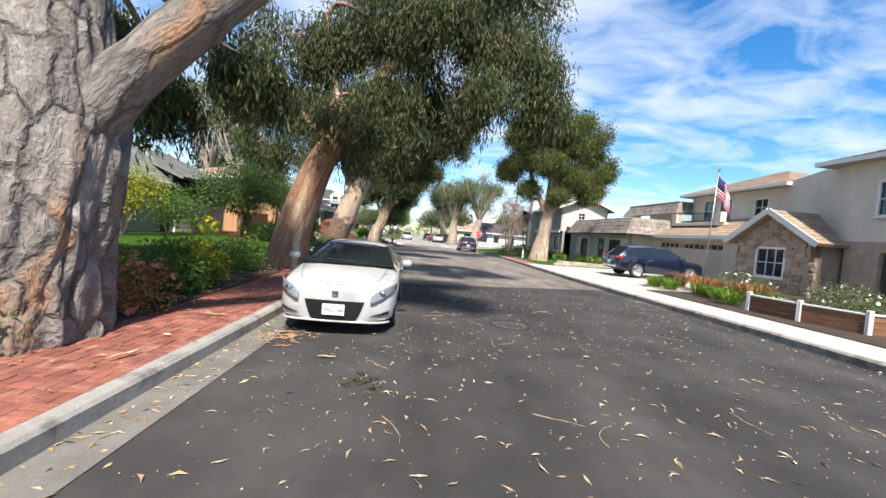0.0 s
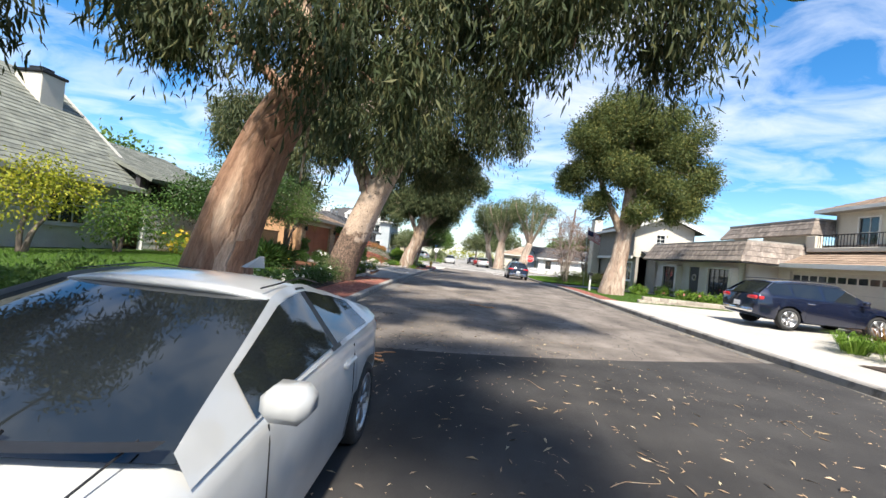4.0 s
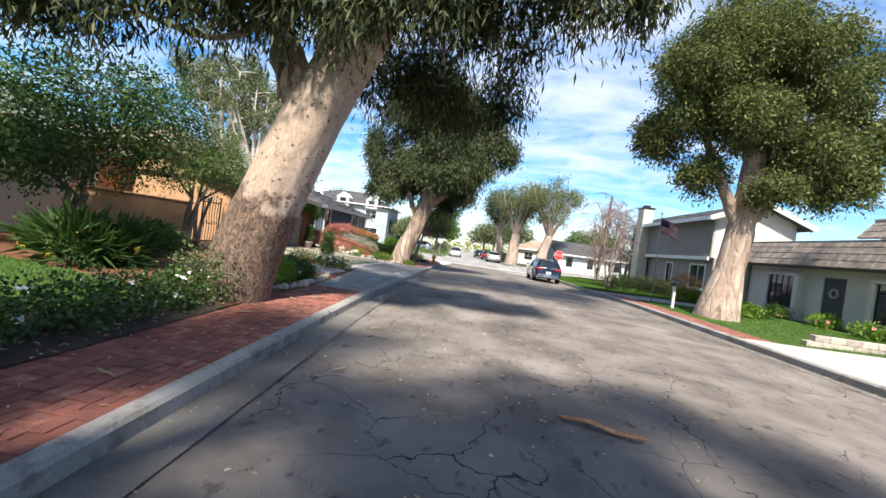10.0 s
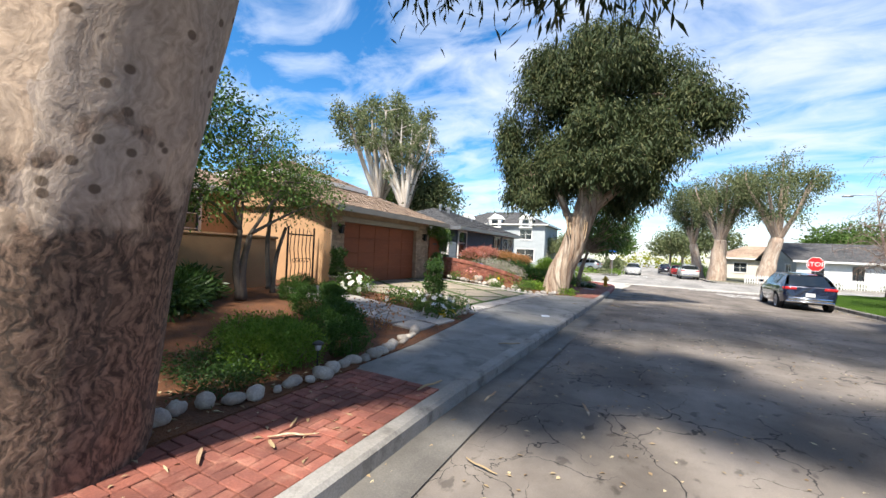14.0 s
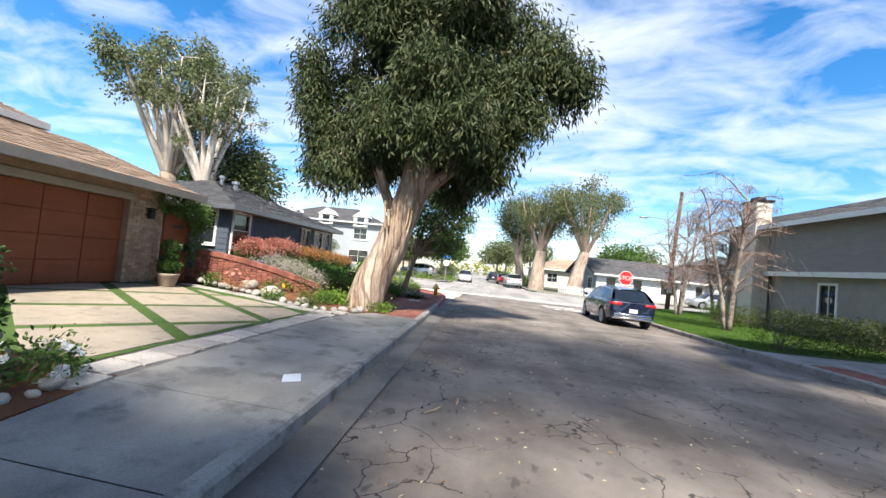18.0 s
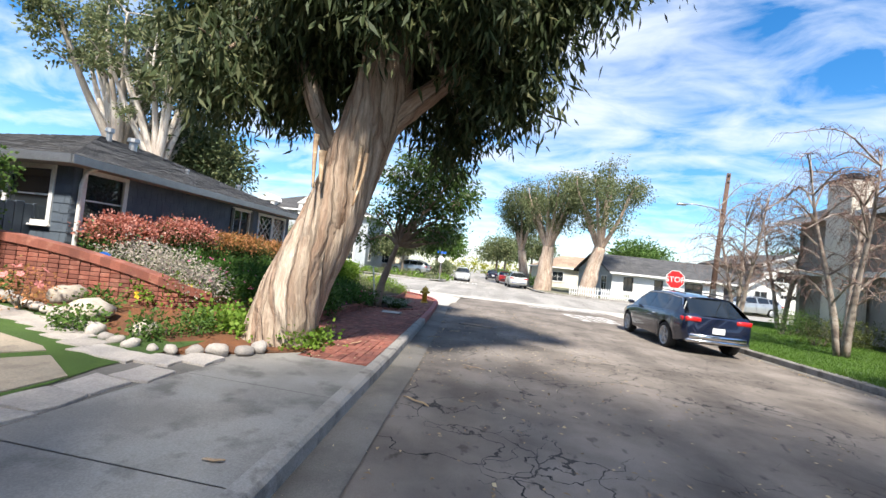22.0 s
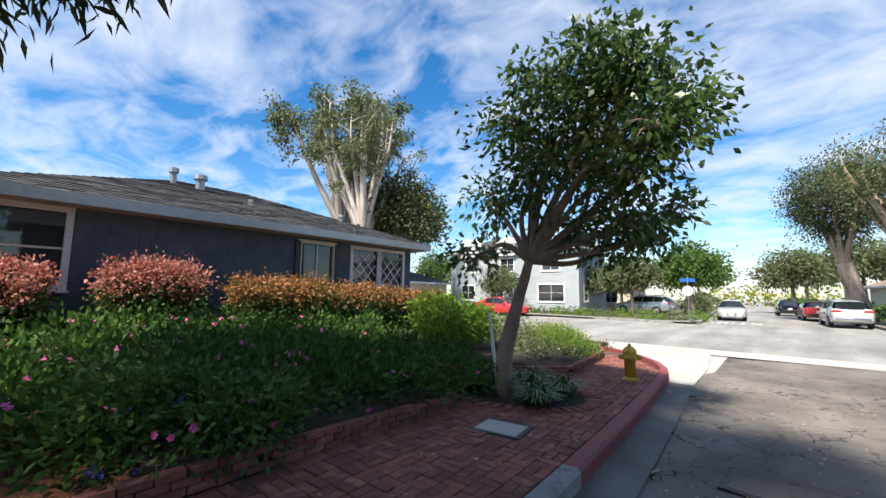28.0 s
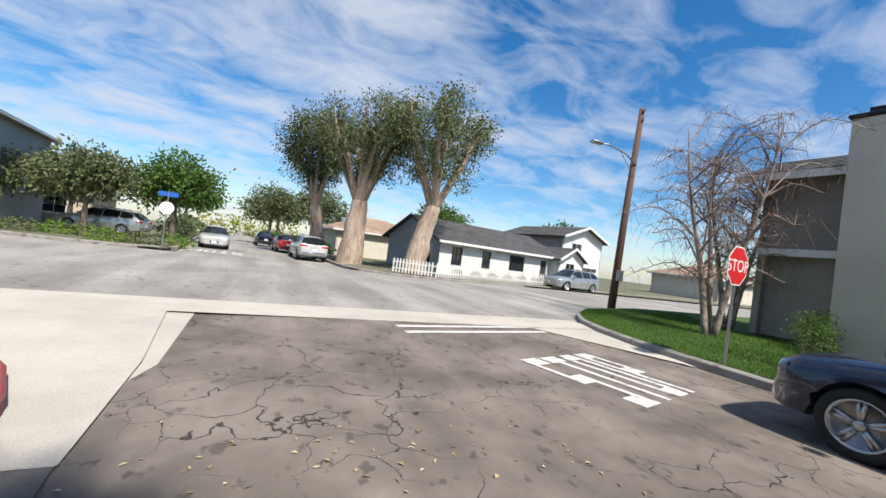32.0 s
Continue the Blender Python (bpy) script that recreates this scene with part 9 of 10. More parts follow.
shrub("hedge_shrub", "grey-green shrub on the corner bed", [(-9.5, 46.6, 0.5, 0.8, 0.7, 0.4), (-9.8, 48, 0.4, 0.9, 0.7, 0.4)], LEAF_OLIVE, 900, 7, 0.07, 0.014, 42)
shrub("hedge_shrub", "yellow-green mound on the corner bed", [(-8.5, 48.9, 0.2, 0.7, 0.5, 0.36), (-9.4, 49.5, 0.2, 0.7, 0.5, 0.36)], LEAF_YELLOW, 700, 7, 0.06, 0.014, 43)


def grass_clump(x, y, z, r, h, n, seed, label="clump of arching strap leaves", lm=None, group="strap-leaf clumps"):
    rng = np.random.default_rng(seed)
    t = thing("grass_clump", label, "plant", x, y, z, group=group)
    a = rng.uniform(0, 2 * math.pi, n)
    rr = r * np.sqrt(rng.random(n)) * 0.5
    base = np.stack([rr * np.cos(a), rr * np.sin(a), np.zeros(n)], 1)
    out = np.stack([np.cos(a), np.sin(a), np.zeros(n)], 1)
    ln = h * rng.uniform(0.6, 1.2, n)
    up = norm(out * rng.uniform(0.2, 0.7, n)[:, None] + (0, 0, 1))
    side = np.stack([-np.sin(a), np.cos(a), np.zeros(n)], 1) * 0.011
    mid = base + up * ln[:, None] * 0.6
    tip = mid + norm(out + (0, 0, -0.1)) * ln[:, None] * 0.5
    q = np.concatenate([np.stack([base - side, base + side, mid + side, mid - side], 1), np.stack([mid - side, mid + side, tip + side * 0.2, tip - side * 0.2], 1)]).reshape(-1, 3)
    quads("foliage", q, 2 * n, lm or LEAF_MID, t)


for k, (x, y) in enumerate(((-7.1, 43.0), (-7.4, 43.3), (-6.15, 42.75), (-6.0, 43.3), (-6.5, 43.5), (-6.8, 43.7), (-6.0, 42.5), (-7.3, 42.6))):
    grass_clump(x, y, -0.08 + 0.02, 0.35, 0.42, 130, 200 + k, lm=LEAF_DARK)
for k in range(16):
    grass_clump(9.2 + R.uniform(-0.5, 1.6), 11.9 + k * 0.36, 0.2, 0.5, 0.6, 110, 220 + k, "clump of agapanthus leaves by the pavement", LEAF_BRIGHT, "agapanthus by the flagpole")
for k in range(6):
    grass_clump(10.4 + R.uniform(-0.6, 0.6), 13 + k * 0.7, 0.25, 0.5, 0.9, 90, 240 + k, "tall dry flax clump", LEAF_RUST, "flax clumps")
for k, (x, y) in enumerate(((11.2, 10.5), (12.0, 9.2), (11.0, 8.4), (10.3, 6.8), (12.2, 12.0), (9.9, 4.5), (11.5, 15.2))):
    shrub("flower_bush", "sprawling white-flowered garden shrub", [(x, y, 0.65, 0.7, 0.7, 0.45), (x + 0.4, y - 0.6, 0.55, 0.6, 0.6, 0.4)], LEAF_OLIVE, 420, 7, 0.07, 0.016, 250 + k, flowers=PETAL_WHITE, fl_n=30, fl_r=0.035, group="garden shrubs on the sunny side")
# right: hedges and bedding


def hedge(label, a, b, w, h, seed, z=0.14, lm=None):
    rng = np.random.default_rng(seed)
    n = max(3, int(math.dist(a, b) / 0.45))
    bl = []
    for i in range(n):
        u = (i + 0.5) / n
        x, y = a[0] + (b[0] - a[0]) * u, a[1] + (b[1] - a[1]) * u
        for zz in (0.28, 0.68):
            bl.append((x, y, z + h * zz, w, 0.5 if abs(b[1] - a[1]) > abs(b[0] - a[0]) else w, h * 0.36))
    return shrub("clipped_hedge", label, bl, lm or LEAF_OLIVE, 130 * n, 8, 0.05, 0.017, seed, spread=0.05, group="clipped hedges")


hedge("clipped olive-green hedge at the driveway", (5.5, 37.7), (10.2, 38.5), 0.62, 1.0, 300, 0.14, LEAF_HEDGE)
hedge("clipped hedge before the grey house", (10.7, 39.9), (10.5, 45.0), 0.55, 0.95, 301, 0.14, LEAF_HEDGE)
hedge("clipped hedge across the lawn beside the birch", (8.1, 45.4), (11.0, 46.4), 0.5, 0.9, 306, 0.05, LEAF_HEDGE)
hedge("clipped dark hedge along the side lawn", (9.0, 48.2), (14.0, 49.4), 0.5, 1.1, 302, -0.02, LEAF_MID)
shrub("flower_bush", "round browning shrub at the corner of the house", [(9.6, 36.9, 1.1, 0.7, 0.6, 0.6)], LEAF_RUST, 500, 7, 0.06, 0.018, 303)
shrub("hedge_shrub", "bright green shrubs below the round bush", [(9.4, 36.6, 0.5, 0.6, 0.4, 0.35), (10.2, 36.7, 0.5, 0.5, 0.4, 0.35)], LEAF_BRIGHT, 500, 7, 0.08, 0.026, 304)
for k, (x, y) in enumerate(((12.0, 29.0), (12.1, 31.0), (11.9, 33.4), (12.0, 27.4), (9.6, 31.5))):
    shrub("bedding_plant", "leafy green plant below the bay windows", [(x, y, 0.5, 0.45, 0.5, 0.28)], LEAF_BRIGHT, 180, 6, 0.1, 0.03, 310 + k, flowers=PETAL_ROSE, fl_n=5, fl_r=0.04, group="bedding below the bays")
for k in range(9):
    x = 9.2 + k * 1.6
    shrub("bedding_plant", "small grey-green bush at the white house", [(x, 67.5 + 0.17 * (x - 8), 0.12, 0.35, 0.3, 0.25)], LEAF_OLIVE, 90, 6, 0.09, 0.03, 330 + k, group="bushes at the white house")
for k in range(14):
    x = -24 + k * 1.25
    shrub("ground_cover", "low green mounds on the far corner", [(x, 67.4 + R.uniform(0, 2.2), 0.1, 0.9, 0.8, 0.35)], LEAF_BRIGHT if k % 2 else LEAF_OLIVE, 130, 6, 0.12, 0.035, 350 + k, group="mounds on the far corner")
for k in range(8):
    shrub("hedge_shrub", "scrubby bank along the far street", [(-9.8 - k * 0.9, 84 + k * 9, 0.6, 1.4, 4.5, 1.3)], LEAF_OLIVE, 260, 6, 0.25, 0.07, 370 + k, group="far bank")
    shrub("hedge_shrub", "scrubby bank along the far street", [(1.4 - k * 0.5, 82 + k * 9, 0.3, 1.2, 4.5, 1.0)], LEAF_MID, 260, 6, 0.25, 0.07, 380 + k, group="far bank")
shrub("hedge_shrub", "distant yellow-green thicket at the street's end", [(-14 + k * 3.5, 150, 0.5, 3, 3, 3.0 + (k % 3)) for k in range(6)], LEAF_YELLOW, 700, 7, 0.5, 0.13, 390)


# ---- grass ----


def turf(name, label, n, sampler, seed, h=0.045):
    rng = np.random.default_rng(seed)
    p = sampler(rng, n)
    n = len(p)
    a = rng.uniform(0, 2 * math.pi, n)
    side = np.stack([np.cos(a), np.sin(a), np.zeros(n)], 1) * 0.006
    tip = p + np.stack([rng.normal(size=n) * 0.02, rng.normal(size=n) * 0.02, h * rng.uniform(0.6, 1.3, n)], 1)
    q = np.stack([p - side, p + side, tip + side * 0.3, tip - side * 0.3], 1).reshape(-1, 3)
    return tagged(quads(name, q, n, GRASS_BLADE), label, "grass", kind="stuff")


def lawn_left(rng, n):
    y = rng.uniform(0, 19.5, n)
    x = np.array([XL(v) for v in y]) - 2.5 - rng.random(n) ** 1.3 * 6.5
    return np.stack([x, y, np.array([yard_z(a, b) for a, b in zip(x, y)]) + 0.01], 1)


def lawn_right(rng, n):
    y = rng.uniform(37.4, 54.4, n)
    lo = np.interp(y, (37, 46.8, 48.2, 49.6, 51, 52.2, 53.3, 54.4), (4.65, 4.45, 4.5, 4.62, 4.98, 5.5, 6.4, 7.9))
    x = lo + rng.random(n) ** 1.2 * 6
    return np.stack([x, y, np.array([right_z(min(a, 12), b) for a, b in zip(x, y)]) + 0.01], 1)


def lawn_right2(rng, n):
    y = rng.uniform(25.2, 33.8, n)
    x = np.array([XR(v) for v in y]) + 1.05 + rng.random(n) * 5.5
    return np.stack([x, y, np.array([right_z(a, b) for a, b in zip(x, y)])], 1)


turf("lawn_grass", "short mown grass of the left front lawn", 110000, lawn_left, 1)
turf("lawn_grass", "short mown grass of the corner lawn", 70000, lawn_right, 2)
turf("lawn_grass", "short grass under the round gum", 22000, lawn_right2, 3)
# ---- small things of the street ----


def wz(x, y):
    """Height of the ground at a place: road, walk or yard."""
    if x > XR(y):
        return right_z(x, y) if x > XR(y) + 0.16 else zg(y) + 0.145
    if x > XL(y):
        return crown(x, y)
    if x > XL(y) - 1.4:
        return zg(y) + WALK_Z
    return yard_z(x, y)


def stone_geo(rx, ry, rz, seed, n=7, seg=10):
    g = Geo()
    for i in range(n + 1):
        th = math.pi * i / n
        for k in range(seg):
            a = 2 * math.pi * k / seg
            d = Vector((math.sin(th) * math.cos(a), math.sin(th) * math.sin(a), -math.cos(th)))
            r = 1 + 0.28 * noise.noise(d * 1.3 + Vector((seed, 0, seed))) + 0.08 * noise.noise(d * 4 + Vector((0, seed, 0)))
            g.v.append((d.x * rx * r, d.y * ry * r, d.z * rz * r))
    for i in range(n):
        for k in range(seg):
            a, b = i * seg + k, i * seg + (k + 1) % seg
            g.f.append((a, b, b + seg, a + seg))
    return g


rnd = random.Random(41)


def stones_along(pts, gap, size, group, label, material):
    p = smooth_path([(x, y, 0) for x, y in pts], 200)
    acc = 0.0
    last = p[0]
    for q in p:
        acc += np.linalg.norm(q - last)
        last = q
        if acc >= gap:
            acc = 0.0
            s = size * rnd.uniform(0.65, 1.35)
            ob = solo("river_stone", stone_geo(s, s * rnd.uniform(0.6, 0.9), s * rnd.uniform(0.5, 0.7), rnd.random() * 50), material, label, "stone", group, smooth=True)
            x, y = q[0] + rnd.uniform(-0.05, 0.05), q[1]
            ob.matrix_world = pose(x, y, max(wz(x, y), yard_z(x, y) - 0.02) + s * 0.25, rnd.uniform(-15, 15), rnd.uniform(-15, 15), rnd.uniform(0, 360))


stones_along([(-5.55, 20.6), (-5.6, 21.3), (-5.45, 21.9), (-5.5, 22.9), (-5.62, 24.0), (-5.85, 24.9), (-6.1, 25.5)], 0.2, 0.105, "river stones along the garden bed", "rounded grey river stone edging the bed", STONE_PALE)
stones_along([(-7.3, 26.5), (-6.6, 26.6), (-6.25, 27.0), (-6.3, 27.7), (-6.5, 28.3)], 0.19, 0.085, "river stones along the garden bed", "rounded grey river stone edging the bed", STONE_PALE)
stones_along([(-11.2, 35.3), (-10.3, 35.15), (-8.7, 34.88), (-7.05, 34.4), (-6.4, 34.68), (-6.05, 35.15)], 0.24, 0.115, "stones edging the mulch bed", "pale rounded stone edging the mulch bed", FLAGSTONE)
for x, y, s in ((-8.6, 35.0, 0.34), (-9.6, 35.5, 0.26), (-7.6, 34.9, 0.2), (-7.0, 24.6, 0.24)):
    ob = solo("boulder", stone_geo(s, s * 0.8, s * 0.62, x), STONE_PALE, "pale garden boulder half sunk in the mulch", "rock", "boulders in the beds", smooth=True)
    ob.matrix_world = pose(x, y, yard_z(x, y) + s * 0.3, 0, 0, s * 900)

# flagstones and driveway slabs


def flag(parent, x0, y0, x1, y1, zf, material, name="flagstone", wob=0.05, th=0.05):
    c = [(x0, y0), ((x0 + x1) / 2, y0), (x1, y0), (x1, (y0 + y1) / 2), (x1, y1), ((x0 + x1) / 2, y1), (x0, y1), (x0, (y0 + y1) / 2)]
    c = [(x + rnd.uniform(-wob, wob), y + rnd.uniform(-wob, wob)) for x, y in c]
    cx, cy = (x0 + x1) / 2, (y0 + y1) / 2
    g = Geo()
    for f, d in ((1.0, -th), (1.0, -0.008), (0.985, 0.0)):
        for x, y in c:
            xx, yy = cx + (x - cx) * f, cy + (y - cy) * f
            g.v.append((xx, yy, zf(xx, yy) + d))
    for r in (0, 1):
        for k in range(8):
            a, b = r * 8 + k, r * 8 + (k + 1) % 8
            g.f.append((a, b, b + 8, a + 8))
    g.f.append(tuple(range(16, 24)))
    return part(name, g, material, parent)


path_l = thing("path", "irregular flagstone path leading to the porch", "path", -5.9, 26, 0, kind="structure")
path_l.matrix_world = Matrix.Identity(4)
for i in range(9):
    x = -6.0 - i * 0.62
    for j in range(2):
        y = 25.35 + i * 0.13 + j * 0.72
        flag(path_l, x - 0.58, y, x, y + 0.66, lambda a, b: yard_z(a, b) + 0.035, FLAGSTONE)
band = thing("driveway_edging", "pale flagstone band between apron and driveway slabs", "paving", kind="structure")
for i in range(14):
    y = 27.9 + i * 0.43
    flag(band, apron_in(y + 0.25) - 0.40 - rnd.uniform(0, 0.06), y, apron_in(y + 0.25) - 0.02, y + 0.40, lambda a, b: yard_z(a, b) + 0.022, FLAGSTONE, wob=0.035)
pts = smooth_path([(-6.25, 34.55, 0), (-6.55, 34.15, 0), (-7.15, 34.0, 0), (-7.9, 34.28, 0), (-8.9, 34.6, 0), (-11.2, 34.95, 0)], 15)
for p, q in zip(pts[:-1], pts[1:]):
    cx, cy = (p[0] + q[0]) / 2, (p[1] + q[1]) / 2
    flag(band, cx - 0.19, cy - 0.17, cx + 0.19, cy + 0.17, lambda a, b: yard_z(a, min(b, 34.4)) + 0.024, FLAGSTONE, wob=0.03)
drive = thing("driveway", "buff concrete driveway slabs with turf joints", "driveway", kind="structure")
FIELD = [(-11.7, 28.55), (-6.85, 28.55), (-6.8, 33.3), (-7.8, 33.85), (-11.7, 34.55)]


def clip(poly):
    """The part of a slab inside the driveway's outline."""
    for (xa, ya), (xb, yb) in zip(FIELD, FIELD[1:] + FIELD[:1]):
        side = [(xb - xa) * (y - ya) - (yb - ya) * (x - xa) for x, y in poly]
        out = []
        for k in range(len(poly)):
            p, q, s, r = poly[k - 1], poly[k], side[k - 1], side[k]
            if (s < 0) != (r < 0):
                u = s / (s - r)
                out.append((p[0] + (q[0] - p[0]) * u, p[1] + (q[1] - p[1]) * u))
            if r >= 0:
                out.append(q)
        poly = out
        if len(poly) < 3:
            return []
    return poly


ua, va = Vector((0.84, -0.54)), Vector((0.54, 0.84))
for i in range(-5, 6):
    for j in range(-5, 6):
        o = Vector((-8.9, 31.4)) + ua * i * 1.7 + va * j * 1.7
        p = clip([tuple(o + ua * s + va * t) for s, t in ((0, 0), (1.48, 0), (1.48, 1.48), (0, 1.48))])
        if len(p) < 3:
            continue
        g = Geo()
        n = len(p)
        for dz in (-0.05, 0.02):
            for x, y in p:
                g.v.append((x, y, yard_z(x, y) + dz))
        g.f += [tuple(range(n, 2 * n))] + [(k, (k + 1) % n, n + (k + 1) % n, n + k) for k in range(n)]
        part("slab", g, SLAB_BUFF, drive)

# hydrant
t = thing("fire_hydrant", "yellow painted fire hydrant on the brick walk", "hydrant", -5.58, 45.42, zg(45.7) + WALK_Z - 0.01, 20)
part("base", Geo().lathe([(0.15, 0), (0.15, 0.03), (0.11, 0.035), (0.105, 0.06)], 16), HYDRANT_YELLOW, t, "", True)
part("barrel", Geo().lathe([(0.10, 0.05), (0.10, 0.36), (0.125, 0.37), (0.125, 0.42), (0.115, 0.425), (0.115, 0.5)], 18), HYDRANT_YELLOW, t, "", True)
part("bonnet", Geo().lathe([(0.125, 0.5), (0.125, 0.52), (0.11, 0.56), (0.075, 0.6), (0.035, 0.615), (0.03, 0.66), (0.02, 0.665)], 18), HYDRANT_YELLOW, t, "", True)
for k, (rr, ln) in enumerate(((0.062, 0.10), (0.05, 0.08), (0.05, 0.08))):
    m = Matrix.Translation((0, 0, 0.42)) @ Matrix.Rotation(radians((-90, 0, 180)[k]), 4, "Z") @ Matrix.Rotation(radians(90), 4, "Y")
    nz = part("nozzle", Geo().lathe([(rr * 0.8, 0.08), (rr * 0.8, 0.1 + ln * 0.4), (rr, 0.1 + ln * 0.45), (rr, 0.1 + ln), (rr * 0.4, 0.1 + ln), (rr * 0.35, 0.13 + ln)], 12, m), HYDRANT_YELLOW, t, "", True)
for k in range(8):
    a = k * math.pi / 4 + 0.2
    part("bolt", Geo().lathe([(0.012, 0.03), (0.012, 0.05)], 6, Matrix.Translation((0.13 * math.cos(a), 0.13 * math.sin(a), 0))), HYDRANT_YELLOW, t)

# stop sign


def text(body, size, material, parent, m, name="lettering", ext=0.002):
    fc = bpy.data.curves.new(name, "FONT")
    fc.body, fc.size, fc.align_x, fc.align_y, fc.extrude = body, size, "CENTER", "CENTER", ext
    fc.materials.append(material)
    ob = new(name, fc)
    ob.parent = parent
    ob.matrix_basis = m
    return ob


def ngon(n, r, a0=0.0):
    return [(r * math.cos(a0 + 2 * math.pi * k / n), r * math.sin(a0 + 2 * math.pi * k / n)) for k in range(n)]


t = thing("stop_sign", "red and white stop sign on a steel post", "sign", 4.55, 47.7, -0.06, 4)
stand = Matrix.Translation((0, 0, 1.92)) @ Matrix.Rotation(radians(90), 4, "X")
part("post", Geo().tube([(0, 0.03, 0), (0, 0.03, 2.3)], 0.028, 8), METAL_GREY, t)
part("rim", Geo().prism(ngon(8, 0.406, math.pi / 8), -0.004, 0.0, stand), SIGN_WHITE, t)
face = part("face", Geo().prism(ngon(8, 0.378, math.pi / 8), 0.001, 0.004, stand), SIGN_RED, t)
text("STOP", 0.33, SIGN_WHITE, face, stand @ Matrix.Translation((0, -0.01, 0.006)))

# utility pole with its street lamp
t = thing("utility_pole", "tall weathered wooden utility pole with lamp arm", "pole", 9.7, 54.9, -0.12)
part("pole", Geo().tube([(0, 0, 0), (0.2, 0.05, 4), (0.5, 0.1, 8.65)], [0.16, 0.135, 0.11], 12, wob=0.04), WOOD_POLE, t, "", True)
arm = part("lamp_arm", Geo().tube([(0.34, -0.05, 6.2), (-0.4, -0.12, 6.5), (-1.3, -0.14, 6.62), (-1.85, -0.15, 6.6)], 0.03, 8), METAL_GREY, t, "", True)
part("lamp_head", Geo().rbox(-2.35, -0.28, 6.5, -1.8, -0.02, 6.62, 0.05), METAL_GREY, arm, "grey street lamp head", True)
part("brace", Geo().tube([(0.3, -0.05, 5.7), (-0.7, -0.13, 6.5)], 0.014, 6), METAL_GREY, t)
for z in (8.5, 8.1):
    part("insulator", Geo().lathe([(0.03, 0), (0.06, 0.03), (0.03, 0.06), (0.05, 0.1), (0.02, 0.13)], 10, Matrix.Translation((0.46, -0.05, z))), METAL_GREY, t)
part("meter_box", Geo().rbox(-0.12, -0.3, 1.3, 0.12, -0.14, 1.75, 0.01), METAL_GREY, t)

# street name sign and round sign beyond the crossing
t = thing("street_sign", "blue street plate above a round white sign", "sign", -7.75, 65.9, ZI + 0.08)
part("post", Geo().tube([(0, 0, 0), (0, 0, 2.75)], 0.03, 8), METAL_GREY, t)
part("plate", Geo().rbox(-0.4, -0.012, 2.5, 0.4, 0.012, 2.72, 0.004), SIGN_BLUE, t)
part("disc", Geo().prism(ngon(20, 0.3), -0.01, 0.01, Matrix.Translation((0, -0.04, 1.95)) @ Matrix.Rotation(radians(90), 4, "X")), SIGN_WHITE, t)

# flags on their poles


def flag_pole(x, y, z, top, lean, ln, ht, fz, az, droop, label):
    t = thing("flagpole", label, "flagpole", x, y, z)
    part("pole", Geo().tube([(0, 0, 0), (lean * 0.4, 0, top * 0.5), (lean, 0, top)], [0.028, 0.024, 0.018], 8), METAL_GREY, t, "", True)
    part("finial", Geo().lathe([(0.01, -0.05), (0.045, -0.02), (0.05, 0.02), (0.02, 0.05)], 10, Matrix.Translation((lean, 0, top + 0.04))), CHROME, t, "", True)
    cloth = None

    def at(u, v):
        """u from the hoist to the fly, v from the top down."""
        c, s = math.cos(az), math.sin(az)
        r = u * ln * math.cos(droop * (0.6 + 0.4 * u))
        wv = 0.06 * math.sin(u * 9 + v * 1.5) * u ** 0.5
        return (lean * fz / top + c * r - s * wv, s * r + c * wv, fz - v * ht - u * ln * math.sin(droop * (0.6 + 0.4 * u)))

    def strip(u0, v0, u1, v1, off=0.0):
        return patch(lambda a, b: Vector(at(u0 + (u1 - u0) * a, v0 + (v1 - v0) * b)) + Vector((0, off, 0)), 14, 2)

    cloth = thick(part("flag", strip(0, 0, 1, 1), FLAG_WHITE, t, "hanging striped flag", True), 0.004)
    for k in range(0, 13, 2):
        thick(part("stripe", strip(0, k / 13, 1, (k + 1) / 13, -0.006), FLAG_RED, cloth, "", True), 0.003)
        thick(part("stripe", strip(0, k / 13, 1, (k + 1) / 13, 0.009), FLAG_RED, cloth, "", True), 0.003)
    for o in (-0.010, 0.013):
        thick(part("canton", strip(0, 0, 0.42, 7 / 13, o), FLAG_BLUE, cloth, "", True), 0.003)
    return t


flag_pole(9.5, 14.1, right_z(9.5, 14.1), 4.5, 0.12, 0.95, 0.75, 4.35, radians(20), radians(38), "steel flagpole with a drooping striped flag")
flag_pole(6.94, 34.4, right_z(6.94, 34.4), 4.3, -0.05, 1.0, 0.65, 4.1, radians(5), radians(20), "slim flagpole with a striped flag by the driveway")

# letter box
t = thing("mailbox", "dark letter box on a white wooden post", "mailbox", 6.6, 31.4, right_z(6.6, 31.4))
part("post", Geo().rbox(-0.05, -0.05, 0, 0.05, 0.05, 0.95, 0.008), WHITE_PAINT, t)
part("box", Geo().rbox(-0.1, -0.24, 0.95, 0.1, 0.24, 1.15, 0.04), BLACK_TRIM, t, "", True)
part("flap", Geo().rbox(-0.09, -0.25, 0.96, 0.09, -0.238, 1.13, 0.004), METAL_DARK, t)

